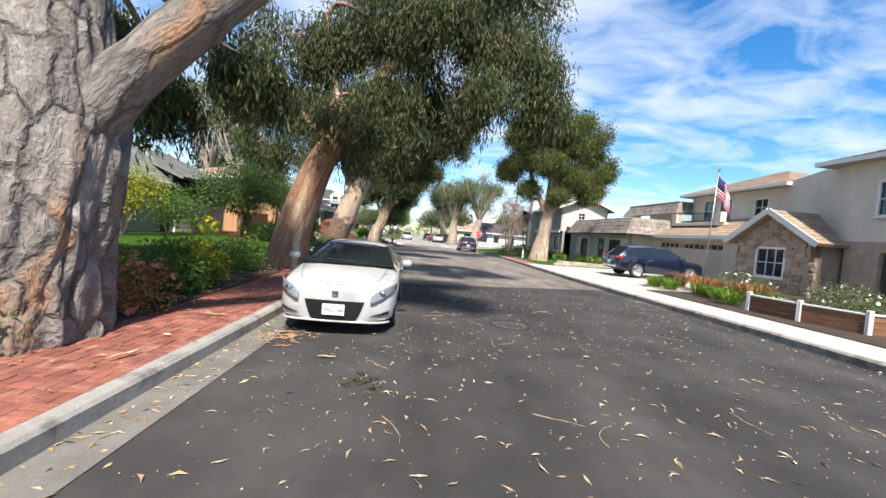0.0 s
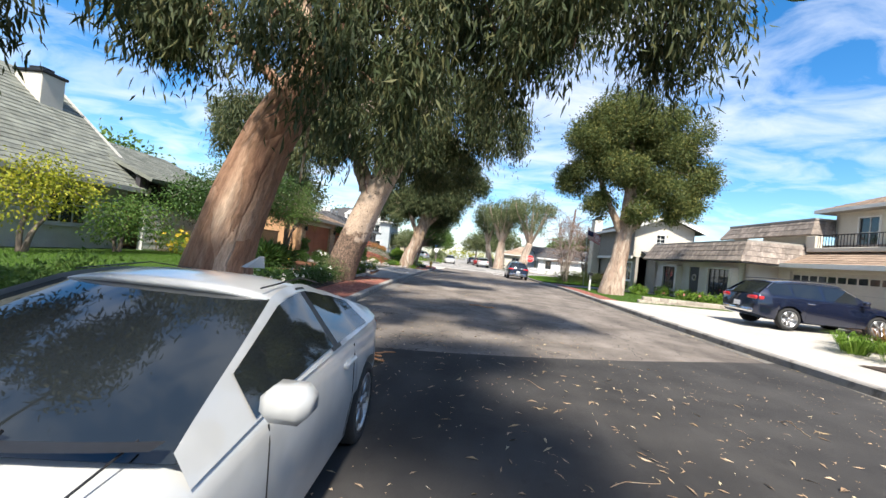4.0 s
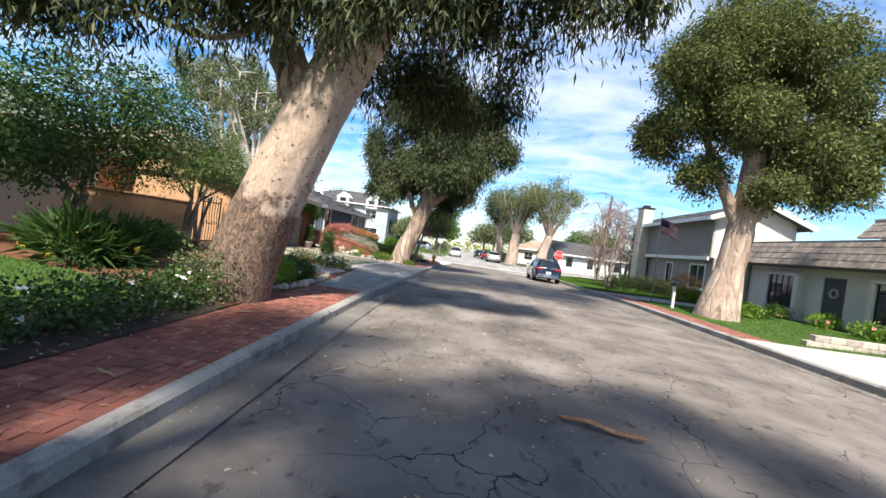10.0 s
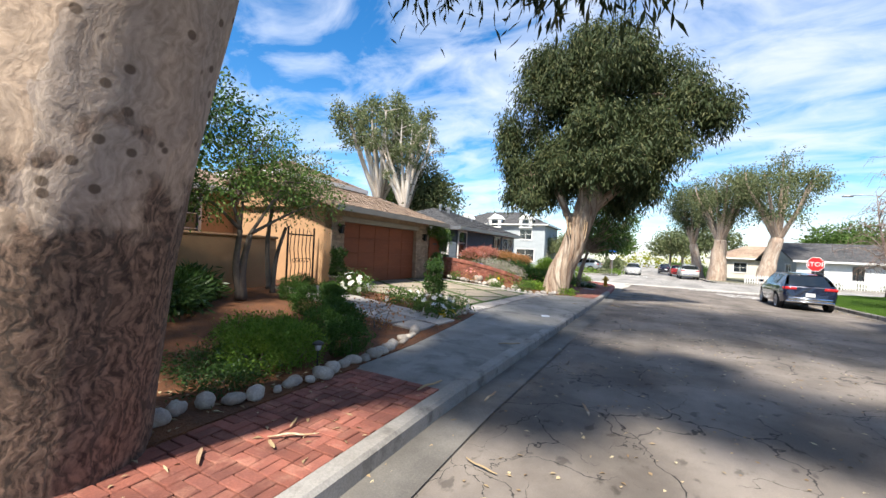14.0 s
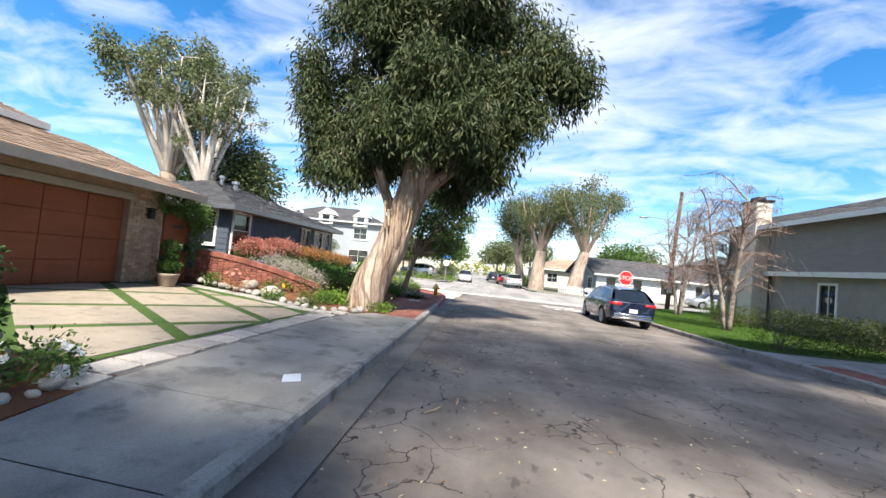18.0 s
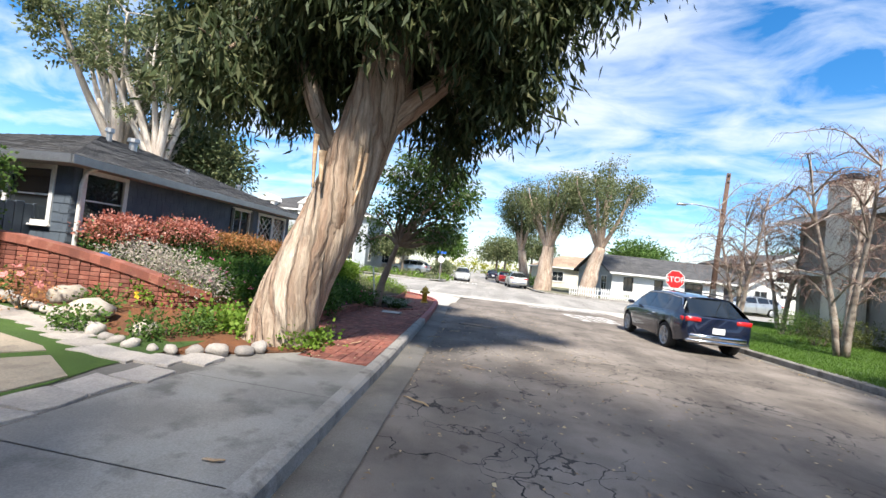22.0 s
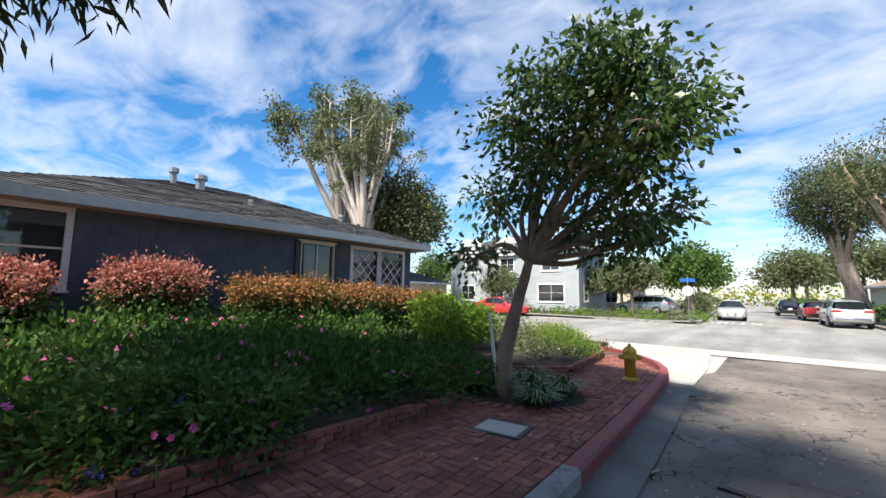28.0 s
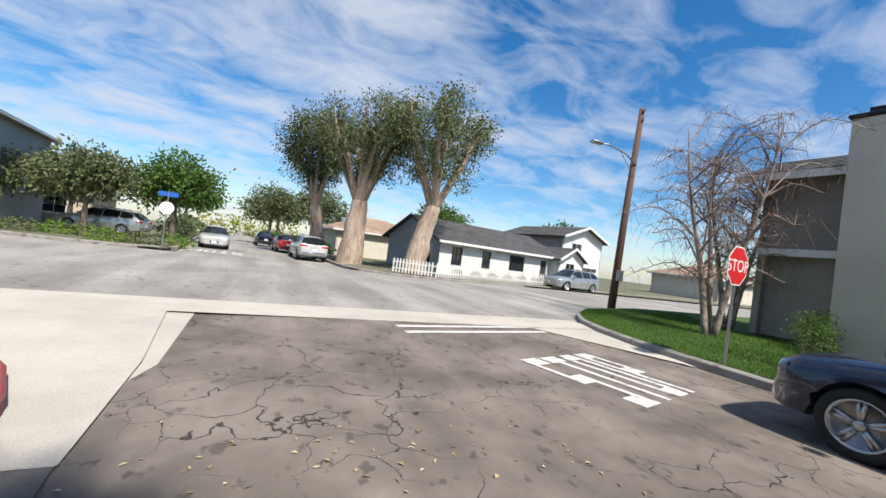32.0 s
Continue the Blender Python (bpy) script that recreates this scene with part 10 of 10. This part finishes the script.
# board planter with white posts, low block wall
t = thing("planter", "raised planter of brown boards between white posts", "planter", 0, 0, 0)
run = [(8.75, 11.0), (9.0, 9.7), (9.45, 8.5), (11.2, 8.3)]
for (xa, ya), (xb, yb) in zip(run[:-1], run[1:]):
    d = math.atan2(yb - ya, xb - xa)
    ln = math.hypot(xb - xa, yb - ya)
    m = Matrix.Translation((xa, ya, right_z(xa, ya))) @ Matrix.Rotation(d, 4, "Z")
    for k in range(3):
        part("board", Geo().rbox(0.05, -0.02, 0.01 + k * 0.145, ln - 0.05, 0.02, 0.145 + k * 0.145, 0.006, m), WOOD_BOARD, t)
    for s in (0, 1):
        part("post", Geo().rbox(ln * s - 0.05, -0.05, -0.1, ln * s + 0.05, 0.05, 0.56, 0.008, m), WHITE_PAINT, t, "white painted post")
    part("rail", Geo().rbox(0.0, -0.045, 0.45, ln, 0.045, 0.49, 0.006, m), WHITE_PAINT, t)
t = thing("retaining_wall", "low pale block wall along the driveway", "wall", 7.4, 25.55, right_z(7, 25.3) - 0.02, 3.0)
for i in range(14):
    for j in range(2):
        x = i * 0.4 + (0.2 if j else 0)
        part("block", Geo().rbox(x + 0.004, -0.1, 0.17 * j + 0.002, x + 0.396, 0.1, 0.17 * j + 0.166, 0.012), STONE_PALE, t)

# stake, garden light, yard sign, paper
t = thing("plant_stake", "white stake beside the young corner tree", "stake", -6.78, 42.75, zg(42.7) + WALK_Z)
part("stake", Geo().rbox(-0.02, -0.02, -0.1, 0.02, 0.02, 1.25, 0.004, Matrix.Rotation(radians(-8), 4, "Y")), WHITE_PAINT, t)
t = thing("solar_light", "small black solar garden light among stones", "lamp", -5.62, 22.7, yard_z(-5.6, 22.7))
part("stake", Geo().tube([(0, 0, -0.05), (0, 0, 0.25)], 0.01, 6), BLACK_TRIM, t)
part("lens", Geo().lathe([(0.03, 0.25), (0.045, 0.32)], 10), LAMP_CLEAR, t, "", True)
part("cap", Geo().lathe([(0.07, 0.32), (0.065, 0.335), (0.02, 0.36)], 12), BLACK_TRIM, t, "", True)
t = thing("yard_sign", "round blue yard sign on a thin stake", "sign", -9.8, 36.2, yard_z(-9.8, 36.2), 20)
part("stake", Geo().tube([(0, 0.01, 0), (0, 0.01, 0.55)], 0.008, 6), METAL_GREY, t)
part("disc", Geo().prism(ngon(18, 0.13), -0.006, 0.006, Matrix.Translation((0, 0, 0.55)) @ Matrix.Rotation(radians(90), 4, "X")), SIGN_BLUE, t)
g = Geo().slab([(-0.1, -0.14, 0.004), (0.1, -0.13, 0.004), (0.11, 0.14, 0.012), (-0.09, 0.13, 0.005)], 0.002)
ob = solo("paper", g, SIGN_WHITE, "flat pale sheet of paper lying on concrete", "paper")
ob.matrix_world = pose(-4.75, 29.16, zg(29) + WALK_Z + 0.008, 0, 0, 30)

# picket fence of the white corner house
t = thing("picket_fence", "low white picket fence at the corner house", "fence", 0, 0, 0)
run = [(3.9, 66.4), (6.2, 65.0), (10.5, 66.2), (17, 67.8)]
for (xa, ya), (xb, yb) in zip(run[:-1], run[1:]):
    d = math.atan2(yb - ya, xb - xa)
    ln = math.hypot(xb - xa, yb - ya)
    m = Matrix.Translation((xa, ya, ZI + 0.1)) @ Matrix.Rotation(d, 4, "Z")
    for z in (0.2, 0.6):
        part("rail", Geo().box(0, -0.02, z, ln, 0.02, z + 0.07, m), WHITE_PAINT, t)
    for k in range(int(ln / 0.2)):
        x = k * 0.2 + 0.05
        part("picket", Geo().prism([(x, 0), (x + 0.09, 0), (x + 0.09, 0.8), (x + 0.045, 0.88), (x, 0.8)], 0.021, 0.04, m @ Matrix.Rotation(radians(90), 4, "X")), WHITE_PAINT, t)

# road markings
STROKES = {"S": ((0, 0, 1, .16), (.72, 0, 1, .56), (0, .42, 1, .58), (0, .44, .28, 1), (0, .84, 1, 1)), "T": ((0, .85, 1, 1), (.36, 0, .64, 1)), "O": ((0, .06, .28, .94), (.72, .06, 1, .94), (.1, 0, .9, .15), (.1, .85, .9, 1)), "P": ((0, 0, .28, 1), (0, .85, 1, 1), (0, .42, 1, .57), (.72, .45, 1, .97))}


def road_word(word, x0, y0, wid, ln, zf, label, flip=1, turn=0.0):
    t = thing("road_marking", label, "road marking", kind="structure")
    n = len(word)
    cw = wid / (n + (n - 1) * 0.28)
    for i, ch in enumerate(word):
        g = Geo()
        for k, (a, b, c, d) in enumerate(STROKES[ch]):
            vs = []
            for u, v in ((a, b), (c, b), (c, d), (a, d)):
                p, q = flip * (i * cw * 1.28 + u * cw), flip * v * ln
                x, y = x0 + p * math.cos(turn) - q * math.sin(turn), y0 + p * math.sin(turn) + q * math.cos(turn)
                vs.append((x, y, zf(x, y) + 0.005 + 0.0015 * k))
            g.add(vs, [(0, 1, 2, 3)])
        part("letter", g, PAINT_ROAD, t)


road_word("STOP", 0.72, 46.5, 1.95, 2.0, crown, "worn white stop word painted on the asphalt", 1, radians(14))
road_word("STOP", -4.4, 70.5, 2.6, 2.2, lambda x, y: ZI - 0.015, "far white stop word painted on the street", -1)
for i, y in enumerate((50.25, 50.75)):
    g = Geo().add([(-1.1, y - 0.15, ZI + 0.03), (2.7, y + 0.4, ZI + 0.012), (2.7, y + 0.58, ZI + 0.012), (-1.1, y + 0.03, ZI + 0.03)], [(0, 1, 2, 3)])
    surface("road_marking", g, PAINT_ROAD, "worn white stop line on the asphalt")

# covers in road and walk
t = thing("manhole_cover", "round grey iron manhole cover set in asphalt", "manhole cover", 1.26, 7.1, crown(1.26, 7.1) + 0.008, 12)
part("ring", Geo().lathe([(0.36, -0.02), (0.36, 0.008), (0.315, 0.008), (0.315, -0.02)], 32), METAL_DARK, t)
lid = part("lid", Geo().lathe([(0.31, -0.02), (0.31, 0.006)], 32), GUTTER, t)
for i in range(-4, 5):
    w = math.sqrt(0.29**2 - (i * 0.065) ** 2)
    part("rib", Geo().rbox(-w, i * 0.065 - 0.012, 0.004, w, i * 0.065 + 0.012, 0.012, 0.002), METAL_DARK, lid)


def cover(x, y, w, h, rz, material, label, z):
    t = thing("utility_cover", label, "utility cover", x, y, z, rz, "covers in the paving")
    part("frame", Geo().rbox(-w / 2 - 0.05, -h / 2 - 0.05, -0.03, w / 2 + 0.05, h / 2 + 0.05, 0.006, 0.004), METAL_DARK, t)
    part("lid", Geo().rbox(-w / 2, -h / 2, -0.02, w / 2, h / 2, 0.012, 0.004), material, t)


cover(-3.3, 41.95, 0.95, 0.55, -8, ASPHALT_OLD, "rectangular steel utility cover in the road", crown(-2.95, 41.45))
cover(-5.85, 41.35, 0.5, 0.38, 8, CONCRETE_PALE, "pale concrete meter box lid in brick", zg(41.4) + WALK_Z + 0.004)
cover(-4.72, 45.65, 0.34, 0.3, 0, METAL_DARK, "small square valve cover near the gutter", crown(-4.4, 45.95))

# litter: leaves, bark strips, twigs
rng = np.random.default_rng(77)


def litter(name, label, material, n, xa, xb, ya, yb, ln, wd, power=1.0, lift=0.008):
    y = ya + (yb - ya) * rng.random(n) ** power
    lo = np.array([xa(v) for v in y])
    hi = np.array([xb(v) for v in y])
    x = lo + (hi - lo) * rng.random(n)
    z = np.array([wz(a, b) for a, b in zip(x, y)]) + lift + 0.012 * (y < 11.6)
    base = np.stack([x, y, z], 1)
    a = rng.uniform(0, 2 * math.pi, n)
    way = np.stack([np.cos(a), np.sin(a), rng.normal(0, 0.05, n)], 1)
    side = np.stack([-np.sin(a), np.cos(a), rng.normal(0, 0.25, n)], 1)
    s = rng.uniform(0.45, 1.4, n)[:, None]
    L, W = ln * s, wd * rng.uniform(0.6, 1.4, n)[:, None]
    up = np.array([0, 0, 1.0])
    mid = base + way * L * 0.5 + up * 0.006 + side * L * rng.normal(0, 0.12, n)[:, None]
    v = np.stack([base, mid + side * W, base + way * L, mid - side * W], 1).reshape(-1, 3)
    ob = quads(name, v, n, material)
    return tagged(ob, label, "leaf litter", kind="stuff")


litter("leaf_litter", "dry tan gum leaves scattered over dark asphalt", STRIP, 950, lambda y: XL(y) + 0.5, lambda y: XR(y) - 0.8, -1.5, 12.5, 0.10, 0.009)
litter("leaf_litter", "small pale leaf crumbs on dark asphalt", STRIP, 1900, lambda y: XL(y) + 0.4, lambda y: XR(y) - 0.2, -1.5, 13, 0.022, 0.006)
litter("leaf_litter", "brown gum leaves on the street", DRY_LEAF, 500, lambda y: XL(y) + 0.1, lambda y: XR(y) - 0.5, -1.5, 14, 0.11, 0.010)
litter("leaf_litter", "brown leaves and bark crumbs on old asphalt", DRY_LEAF, 1500, lambda y: XL(y) + 0.1, lambda y: XL(y) + 5.5, 12, 36, 0.05, 0.012)
litter("leaf_litter", "leaves caught in the gutter", DRY_LEAF, 1100, lambda y: XL(y) + 0.02, lambda y: XL(y) + 0.4, 0, 45, 0.08, 0.011)
litter("leaf_litter", "dry leaves on the brick walk", DRY_LEAF, 420, lambda y: XL(y) - 1.4, lambda y: XL(y) - 0.2, -2, 23, 0.08, 0.011)
litter("leaf_litter", "dry leaves on the corner walk", DRY_LEAF, 160, lambda y: XL(y) - 1.35, lambda y: XL(y) - 0.2, 35.4, 46, 0.07, 0.011)
litter("leaf_litter", "dry leaves and bark under the shrubs", DRY_LEAF, 1600, lambda y: XL(y) - 2.6, lambda y: XL(y) - 1.4, -2, 23, 0.09, 0.012)
litter("leaf_litter", "leaf crumbs in the sunny gutter", DRY_LEAF, 900, lambda y: XR(y) - 0.5, lambda y: XR(y) - 0.01, 4, 46, 0.06, 0.012)
litter("leaf_litter", "bark crumbs on the street below the twisted gum", DRY_LEAF, 700, lambda y: XL(y) + 0.2, lambda y: XL(y) + 4, 36, 47, 0.05, 0.012)


def bark_strip(x, y, ln, wd, rz, material, label, group="fallen bark strips"):
    bend = rnd.uniform(-0.6, 0.6)

    def f(u, v):
        a = bend * (u - 0.5)
        s = v * 2 - 1
        ww = wd * (math.sin(math.pi * (0.08 + 0.84 * u))) ** 0.6
        return (ln * (u - 0.5), ln * 0.35 * a * (u - 0.5) + s * ww, 0.012 + 0.5 * wd * s * s + 0.03 * ln * math.sin(u * 5 + bend) ** 2)

    ob = solo("bark_strip", patch(f, 10, 4), material, label, "bark", group, smooth=True, fix=False)
    thick(ob, 0.003)
    z = max(wz(x, y), wz(x + 0.1, y)) + 0.004
    ob.matrix_world = pose(x, y, z + (0.012 if y < 11.6 else 0), 0, 0, rz)


for k in range(22):
    bark_strip(-3.1 + rnd.uniform(-0.6, 1.5), 11.05 + rnd.uniform(-0.3, 0.35), rnd.uniform(0.6, 1.5), rnd.uniform(0.02, 0.05), rnd.choice((172, 168, 178, 10, 160)) + rnd.uniform(-12, 12), ORANGE_BARK, "long curled orange-brown strip of fallen bark", "heap of long bark strips")
bark_strip(-0.05, 17.72, 0.78, 0.05, -20, ORANGE_BARK, "long curled orange bark strip on the asphalt")
for k in range(70):
    bark_strip(-2.2 + rnd.gauss(0, 0.17), 5.3 + rnd.gauss(0, 0.16), rnd.uniform(0.05, 0.16), rnd.uniform(0.004, 0.010), rnd.uniform(0, 180), rnd.choice((ORANGE_BARK, DRY_LEAF)), "small orange bark curl heaped by the gutter", "bark heap by the gutter")
for k in range(46):
    y = rnd.choice((rnd.uniform(0, 12), rnd.uniform(12, 24), rnd.uniform(20, 46)))
    x = XL(y) + rnd.uniform(0.05, 1.4) if rnd.random() < 0.6 else XL(y) - rnd.uniform(0.2, 1.3)
    if 5 < y < 10 and x > XL(y):
        x = XL(y) + 0.1
    bark_strip(x, y, rnd.uniform(0.12, 0.4), rnd.uniform(0.01, 0.022), rnd.uniform(0, 180), rnd.choice((DRY_LEAF, STRIP)), "small curled strip of fallen gum bark")
for k in range(22):
    y = rnd.uniform(-0.5, 11)
    x = rnd.uniform(XL(y) + 0.6, 4.5)
    if 5 < y < 10 and x < -0.8:
        x += 2
    p = [(0, 0, 0)]
    a = rnd.uniform(0, 6.28)
    for j in range(5):
        a += rnd.uniform(-0.5, 0.5)
        p.append((p[-1][0] + 0.09 * math.cos(a), p[-1][1] + 0.09 * math.sin(a), 0))
    ob = solo("twig", Geo().tube(p, [0.004, 0.004, 0.003, 0.003, 0.002, 0.002], 5), STRIP, "thin pale curved twig lying on asphalt", "twig", "fallen twigs")
    ob.matrix_world = pose(x, y, crown(x, y) + 0.017)
# green sprig lying on the asphalt
n = 26
base = np.stack([rng.normal(-0.75, 0.12, n), rng.normal(3.9, 0.16, n), np.full(n, crown(-0.75, 3.9) + 0.025)], 1)
a = rng.uniform(0, 6.28, n)
v = leaf_quads(base, np.stack([np.cos(a), np.sin(a), rng.normal(0.05, 0.1, n)], 1), 0.13, 0.014, rng)
tagged(quads("leaf_sprig", v, n, LEAF_EUC), "fresh green sprig of gum leaves on asphalt", "leaves")

# brick edging of the corner garden and tree pit
brick_geo = Geo().rbox(-0.098, -0.048, -0.03, 0.098, 0.048, 0.03, 0.006)
brick_me = brick_geo.mesh("brick", BRICK)


def lay(parent, m):
    ob = new("brick", brick_me)
    ob.parent = parent
    ob.matrix_local = m
    return ob


def edging(label, pts, courses, zf):
    t = thing("brick_edging", label, "garden edging", kind="structure")
    for (xa, ya), (xb, yb) in zip(pts[:-1], pts[1:]):
        d = math.atan2(yb - ya, xb - xa)
        ln = math.hypot(xb - xa, yb - ya)
        for c in range(courses):
            k = 0.1 + (0.1 if c % 2 else 0)
            while k < ln:
                x, y = xa + math.cos(d) * k, ya + math.sin(d) * k
                lay(t, Matrix.Translation((x, y, zf(x, y) + 0.03 + 0.066 * c)) @ Matrix.Rotation(d + rnd.uniform(-0.04, 0.04), 4, "Z") @ Matrix.Rotation(rnd.uniform(-0.05, 0.05), 4, "X"))
                k += 0.207


wkz = lambda x, y: zg(y) + WALK_Z - 0.01
edging("low red brick edging beside the corner walk", [(pit_edge(y), y) for y in (35.8, 36.6, 39, 41.6)], 3, wkz)
edging("red brick edging round the tree pit", [(pit_edge(y), y) for y in (41.6, 42.2, 43.0, 44.0, 44.5, 44.9, 46.5, 47.8, 49.2)], 3, wkz)
g = Geo()
n = 28
for r in (0.0, 0.6, 1.0):
    for k in range(n):
        a = 2 * math.pi * k / n
        x, y = -6.65 + 1.12 * r * math.cos(a), 43.05 + 0.9 * r * math.sin(a)
        g.v.append((x, y, zg(y) + WALK_Z + 0.012 - 0.02 * r + 0.015 * noise.noise(Vector((x * 3, y * 3, 0)))))
for r in (0, 1):
    for k in range(n):
        g.f.append((r * n + k, r * n + (k + 1) % n, (r + 1) * n + (k + 1) % n, (r + 1) * n + k))
surface("ground", g, SOIL, "dark soil of the round tree pit")
ringe = thing("brick_edging", "flush brick ring round the tree pit", "garden edging", kind="structure")
for k in range(44):
    a = 2 * math.pi * (k + 0.5) / 44
    x, y = -6.65 + 1.2 * math.cos(a), 43.05 + 0.98 * math.sin(a)
    if x > pit_edge(y) + 0.12:
        lay(ringe, Matrix.Translation((x, y, zg(y) + WALK_Z - 0.008)) @ Matrix.Rotation(a, 4, "Z"))

# bricks of the walks, laid in pairs
walk_1 = bpy.data.objects["pavement"]
walk_2 = bpy.data.objects["pavement.001"]


def cells(y0, y1, edge, width):
    """Middle, turn and slope of each brick of a basket weave along the kerb."""
    out = []
    i = 0
    y = y0
    while y < y1:
        n = int(round(width(y) / 0.206))
        ang = math.atan2(edge(y + 0.1) - edge(y - 0.1), 0.2)
        for j in range(n):
            cx, cy = edge(y) - 0.12 - j * 0.206, y + ang * j * 0.0
            for s in (-1, 1):
                if (i + j) % 2:
                    out.append((cx + s * 0.0515, cy, math.pi / 2 - ang))
                else:
                    out.append((cx, cy + s * 0.0515, -ang))
        y += 0.206
        i += 1
    return out


def lay_walk(parent, name, label, cs, near, zf):
    bulk = []
    for x, y, a in cs:
        if ((x + 6.65) / 1.14) ** 2 + ((y - 43.05) / 0.92) ** 2 < 1:
            continue
        z = zf(x, y) - 0.03 + rnd.uniform(-0.004, 0.004)
        tilt = (rnd.uniform(-0.02, 0.02), rnd.uniform(-0.03, 0.03))
        m = Matrix.Translation((x, y, z)) @ Matrix.Rotation(a + rnd.uniform(-0.03, 0.03), 4, "Z") @ Matrix.Rotation(tilt[0], 4, "X") @ Matrix.Rotation(tilt[1], 4, "Y")
        if near(x, y):
            lay(parent, m)
        else:
            bulk.append(np.array(m))
    v = np.array([(sx * w, sy * h, z) for z, w, h in ((-0.03, 0.098, 0.048), (0.024, 0.098, 0.048), (0.03, 0.092, 0.042)) for sx, sy in ((-1, -1), (1, -1), (1, 1), (-1, 1))])
    v1 = np.concatenate([v, np.ones((12, 1))], 1)
    f = [(r * 4 + k, r * 4 + (k + 1) % 4, r * 4 + 4 + (k + 1) % 4, r * 4 + 4 + k) for r in (0, 1) for k in range(4)] + [(8, 9, 10, 11)]
    g = Geo()
    for m in bulk:
        g.add((v1 @ m.T)[:, :3], f)
    ob = part(name, g, BRICK_STUFF, parent, label, False, False)
    ob["kind"] = "stuff"
    return ob


walk_z = lambda x, y: zg(y) + WALK_Z + 0.012 * noise.noise(Vector((x * 1.1, y * 1.1, 3))) + 0.05 * max(0, 1 - math.hypot(x + 4.7, y - 12.3) / 1.1)
lay_walk(walk_1, "brickwork", "red bricks laid in pairs", cells(-6, 23.06, lambda y: XL(y) - 0.16, lambda y: 1.24), lambda x, y: 18.9 < y < 22.9 and x > XL(y) - 1.0, walk_z)
lay_walk(walk_2, "brickwork", "red bricks laid in pairs", cells(35.45, 48.3, lambda y: XL(min(y, 46.6)) - 0.16 - 0.62 * max(0, y - 46.7), lambda y: (XL(min(y, 46.6)) - 0.16 - 0.62 * max(0, y - 46.7)) - pit_edge(y) - 0.02), lambda x, y: 38.4 < y < 41.6, walk_z)
strip_r = bpy.data.objects["pavement.005"]
lay_walk(strip_r, "brickwork", "red bricks laid in pairs", cells(25.2, 35.3, lambda y: XR(y) + 1.0, lambda y: 0.82), lambda x, y: False, lambda x, y: right_z(x, y) + 0.012)
for k in range(14):
    x, y = -4.45 + rnd.uniform(-0.45, 0.5), 11.3 + rnd.uniform(-0.5, 0.25)
    lay(walk_1, Matrix.Translation((x, y, walk_z(x, y) + 0.03)) @ Matrix.Rotation(rnd.uniform(0, 3), 4, "Z") @ Matrix.Rotation(rnd.uniform(-0.35, 0.35), 4, "X"))



def peel(tree, x, y, z, ln, wd, rz, tilt, material=None):
    """A strip of bark coming off a trunk, part of its tree."""
    def f(u, v):
        s = v * 2 - 1
        ww = wd * (1 - 0.7 * u)
        return (s * ww, 0.03 * ln * math.sin(u * 4) + 0.4 * wd * s * s, -ln * u)

    ob = thick(part("peeling_bark", patch(f, 10, 3), material or ORANGE_BARK, tree, "", True, False), 0.006)
    ob.matrix_world = pose(x, y, z, tilt, 0, rz)
    ob.matrix_parent_inverse = Matrix.Identity(4)
    ob.matrix_basis = tree.matrix_world.inverted() @ pose(x, y, z, tilt, 0, rz)


for k in range(4):
    peel(T4, -5.5 + rnd.uniform(-0.45, 0.5), 35.45 + rnd.uniform(-0.05, 0.08), rnd.uniform(2.7, 3.8), rnd.uniform(0.4, 1.0), rnd.uniform(0.03, 0.06), rnd.uniform(-40, 40), rnd.uniform(-25, 5), rnd.choice((TWIG, STRIP)))
for k in range(5):
    peel(T3, -4.6 + rnd.uniform(-0.5, 0.3), 20.05, rnd.uniform(3.8, 4.5), rnd.uniform(0.3, 0.8), rnd.uniform(0.04, 0.07), rnd.uniform(-40, 40), rnd.uniform(-25, 10), TWIG)
peel(T2, -3.0, 11.4, 4.3, 1.9, 0.035, 10, -3, STRIP)
peel(T1, -3.9, 3.75, 2.45, 0.5, 0.09, 40, 150, BARK_DARK)
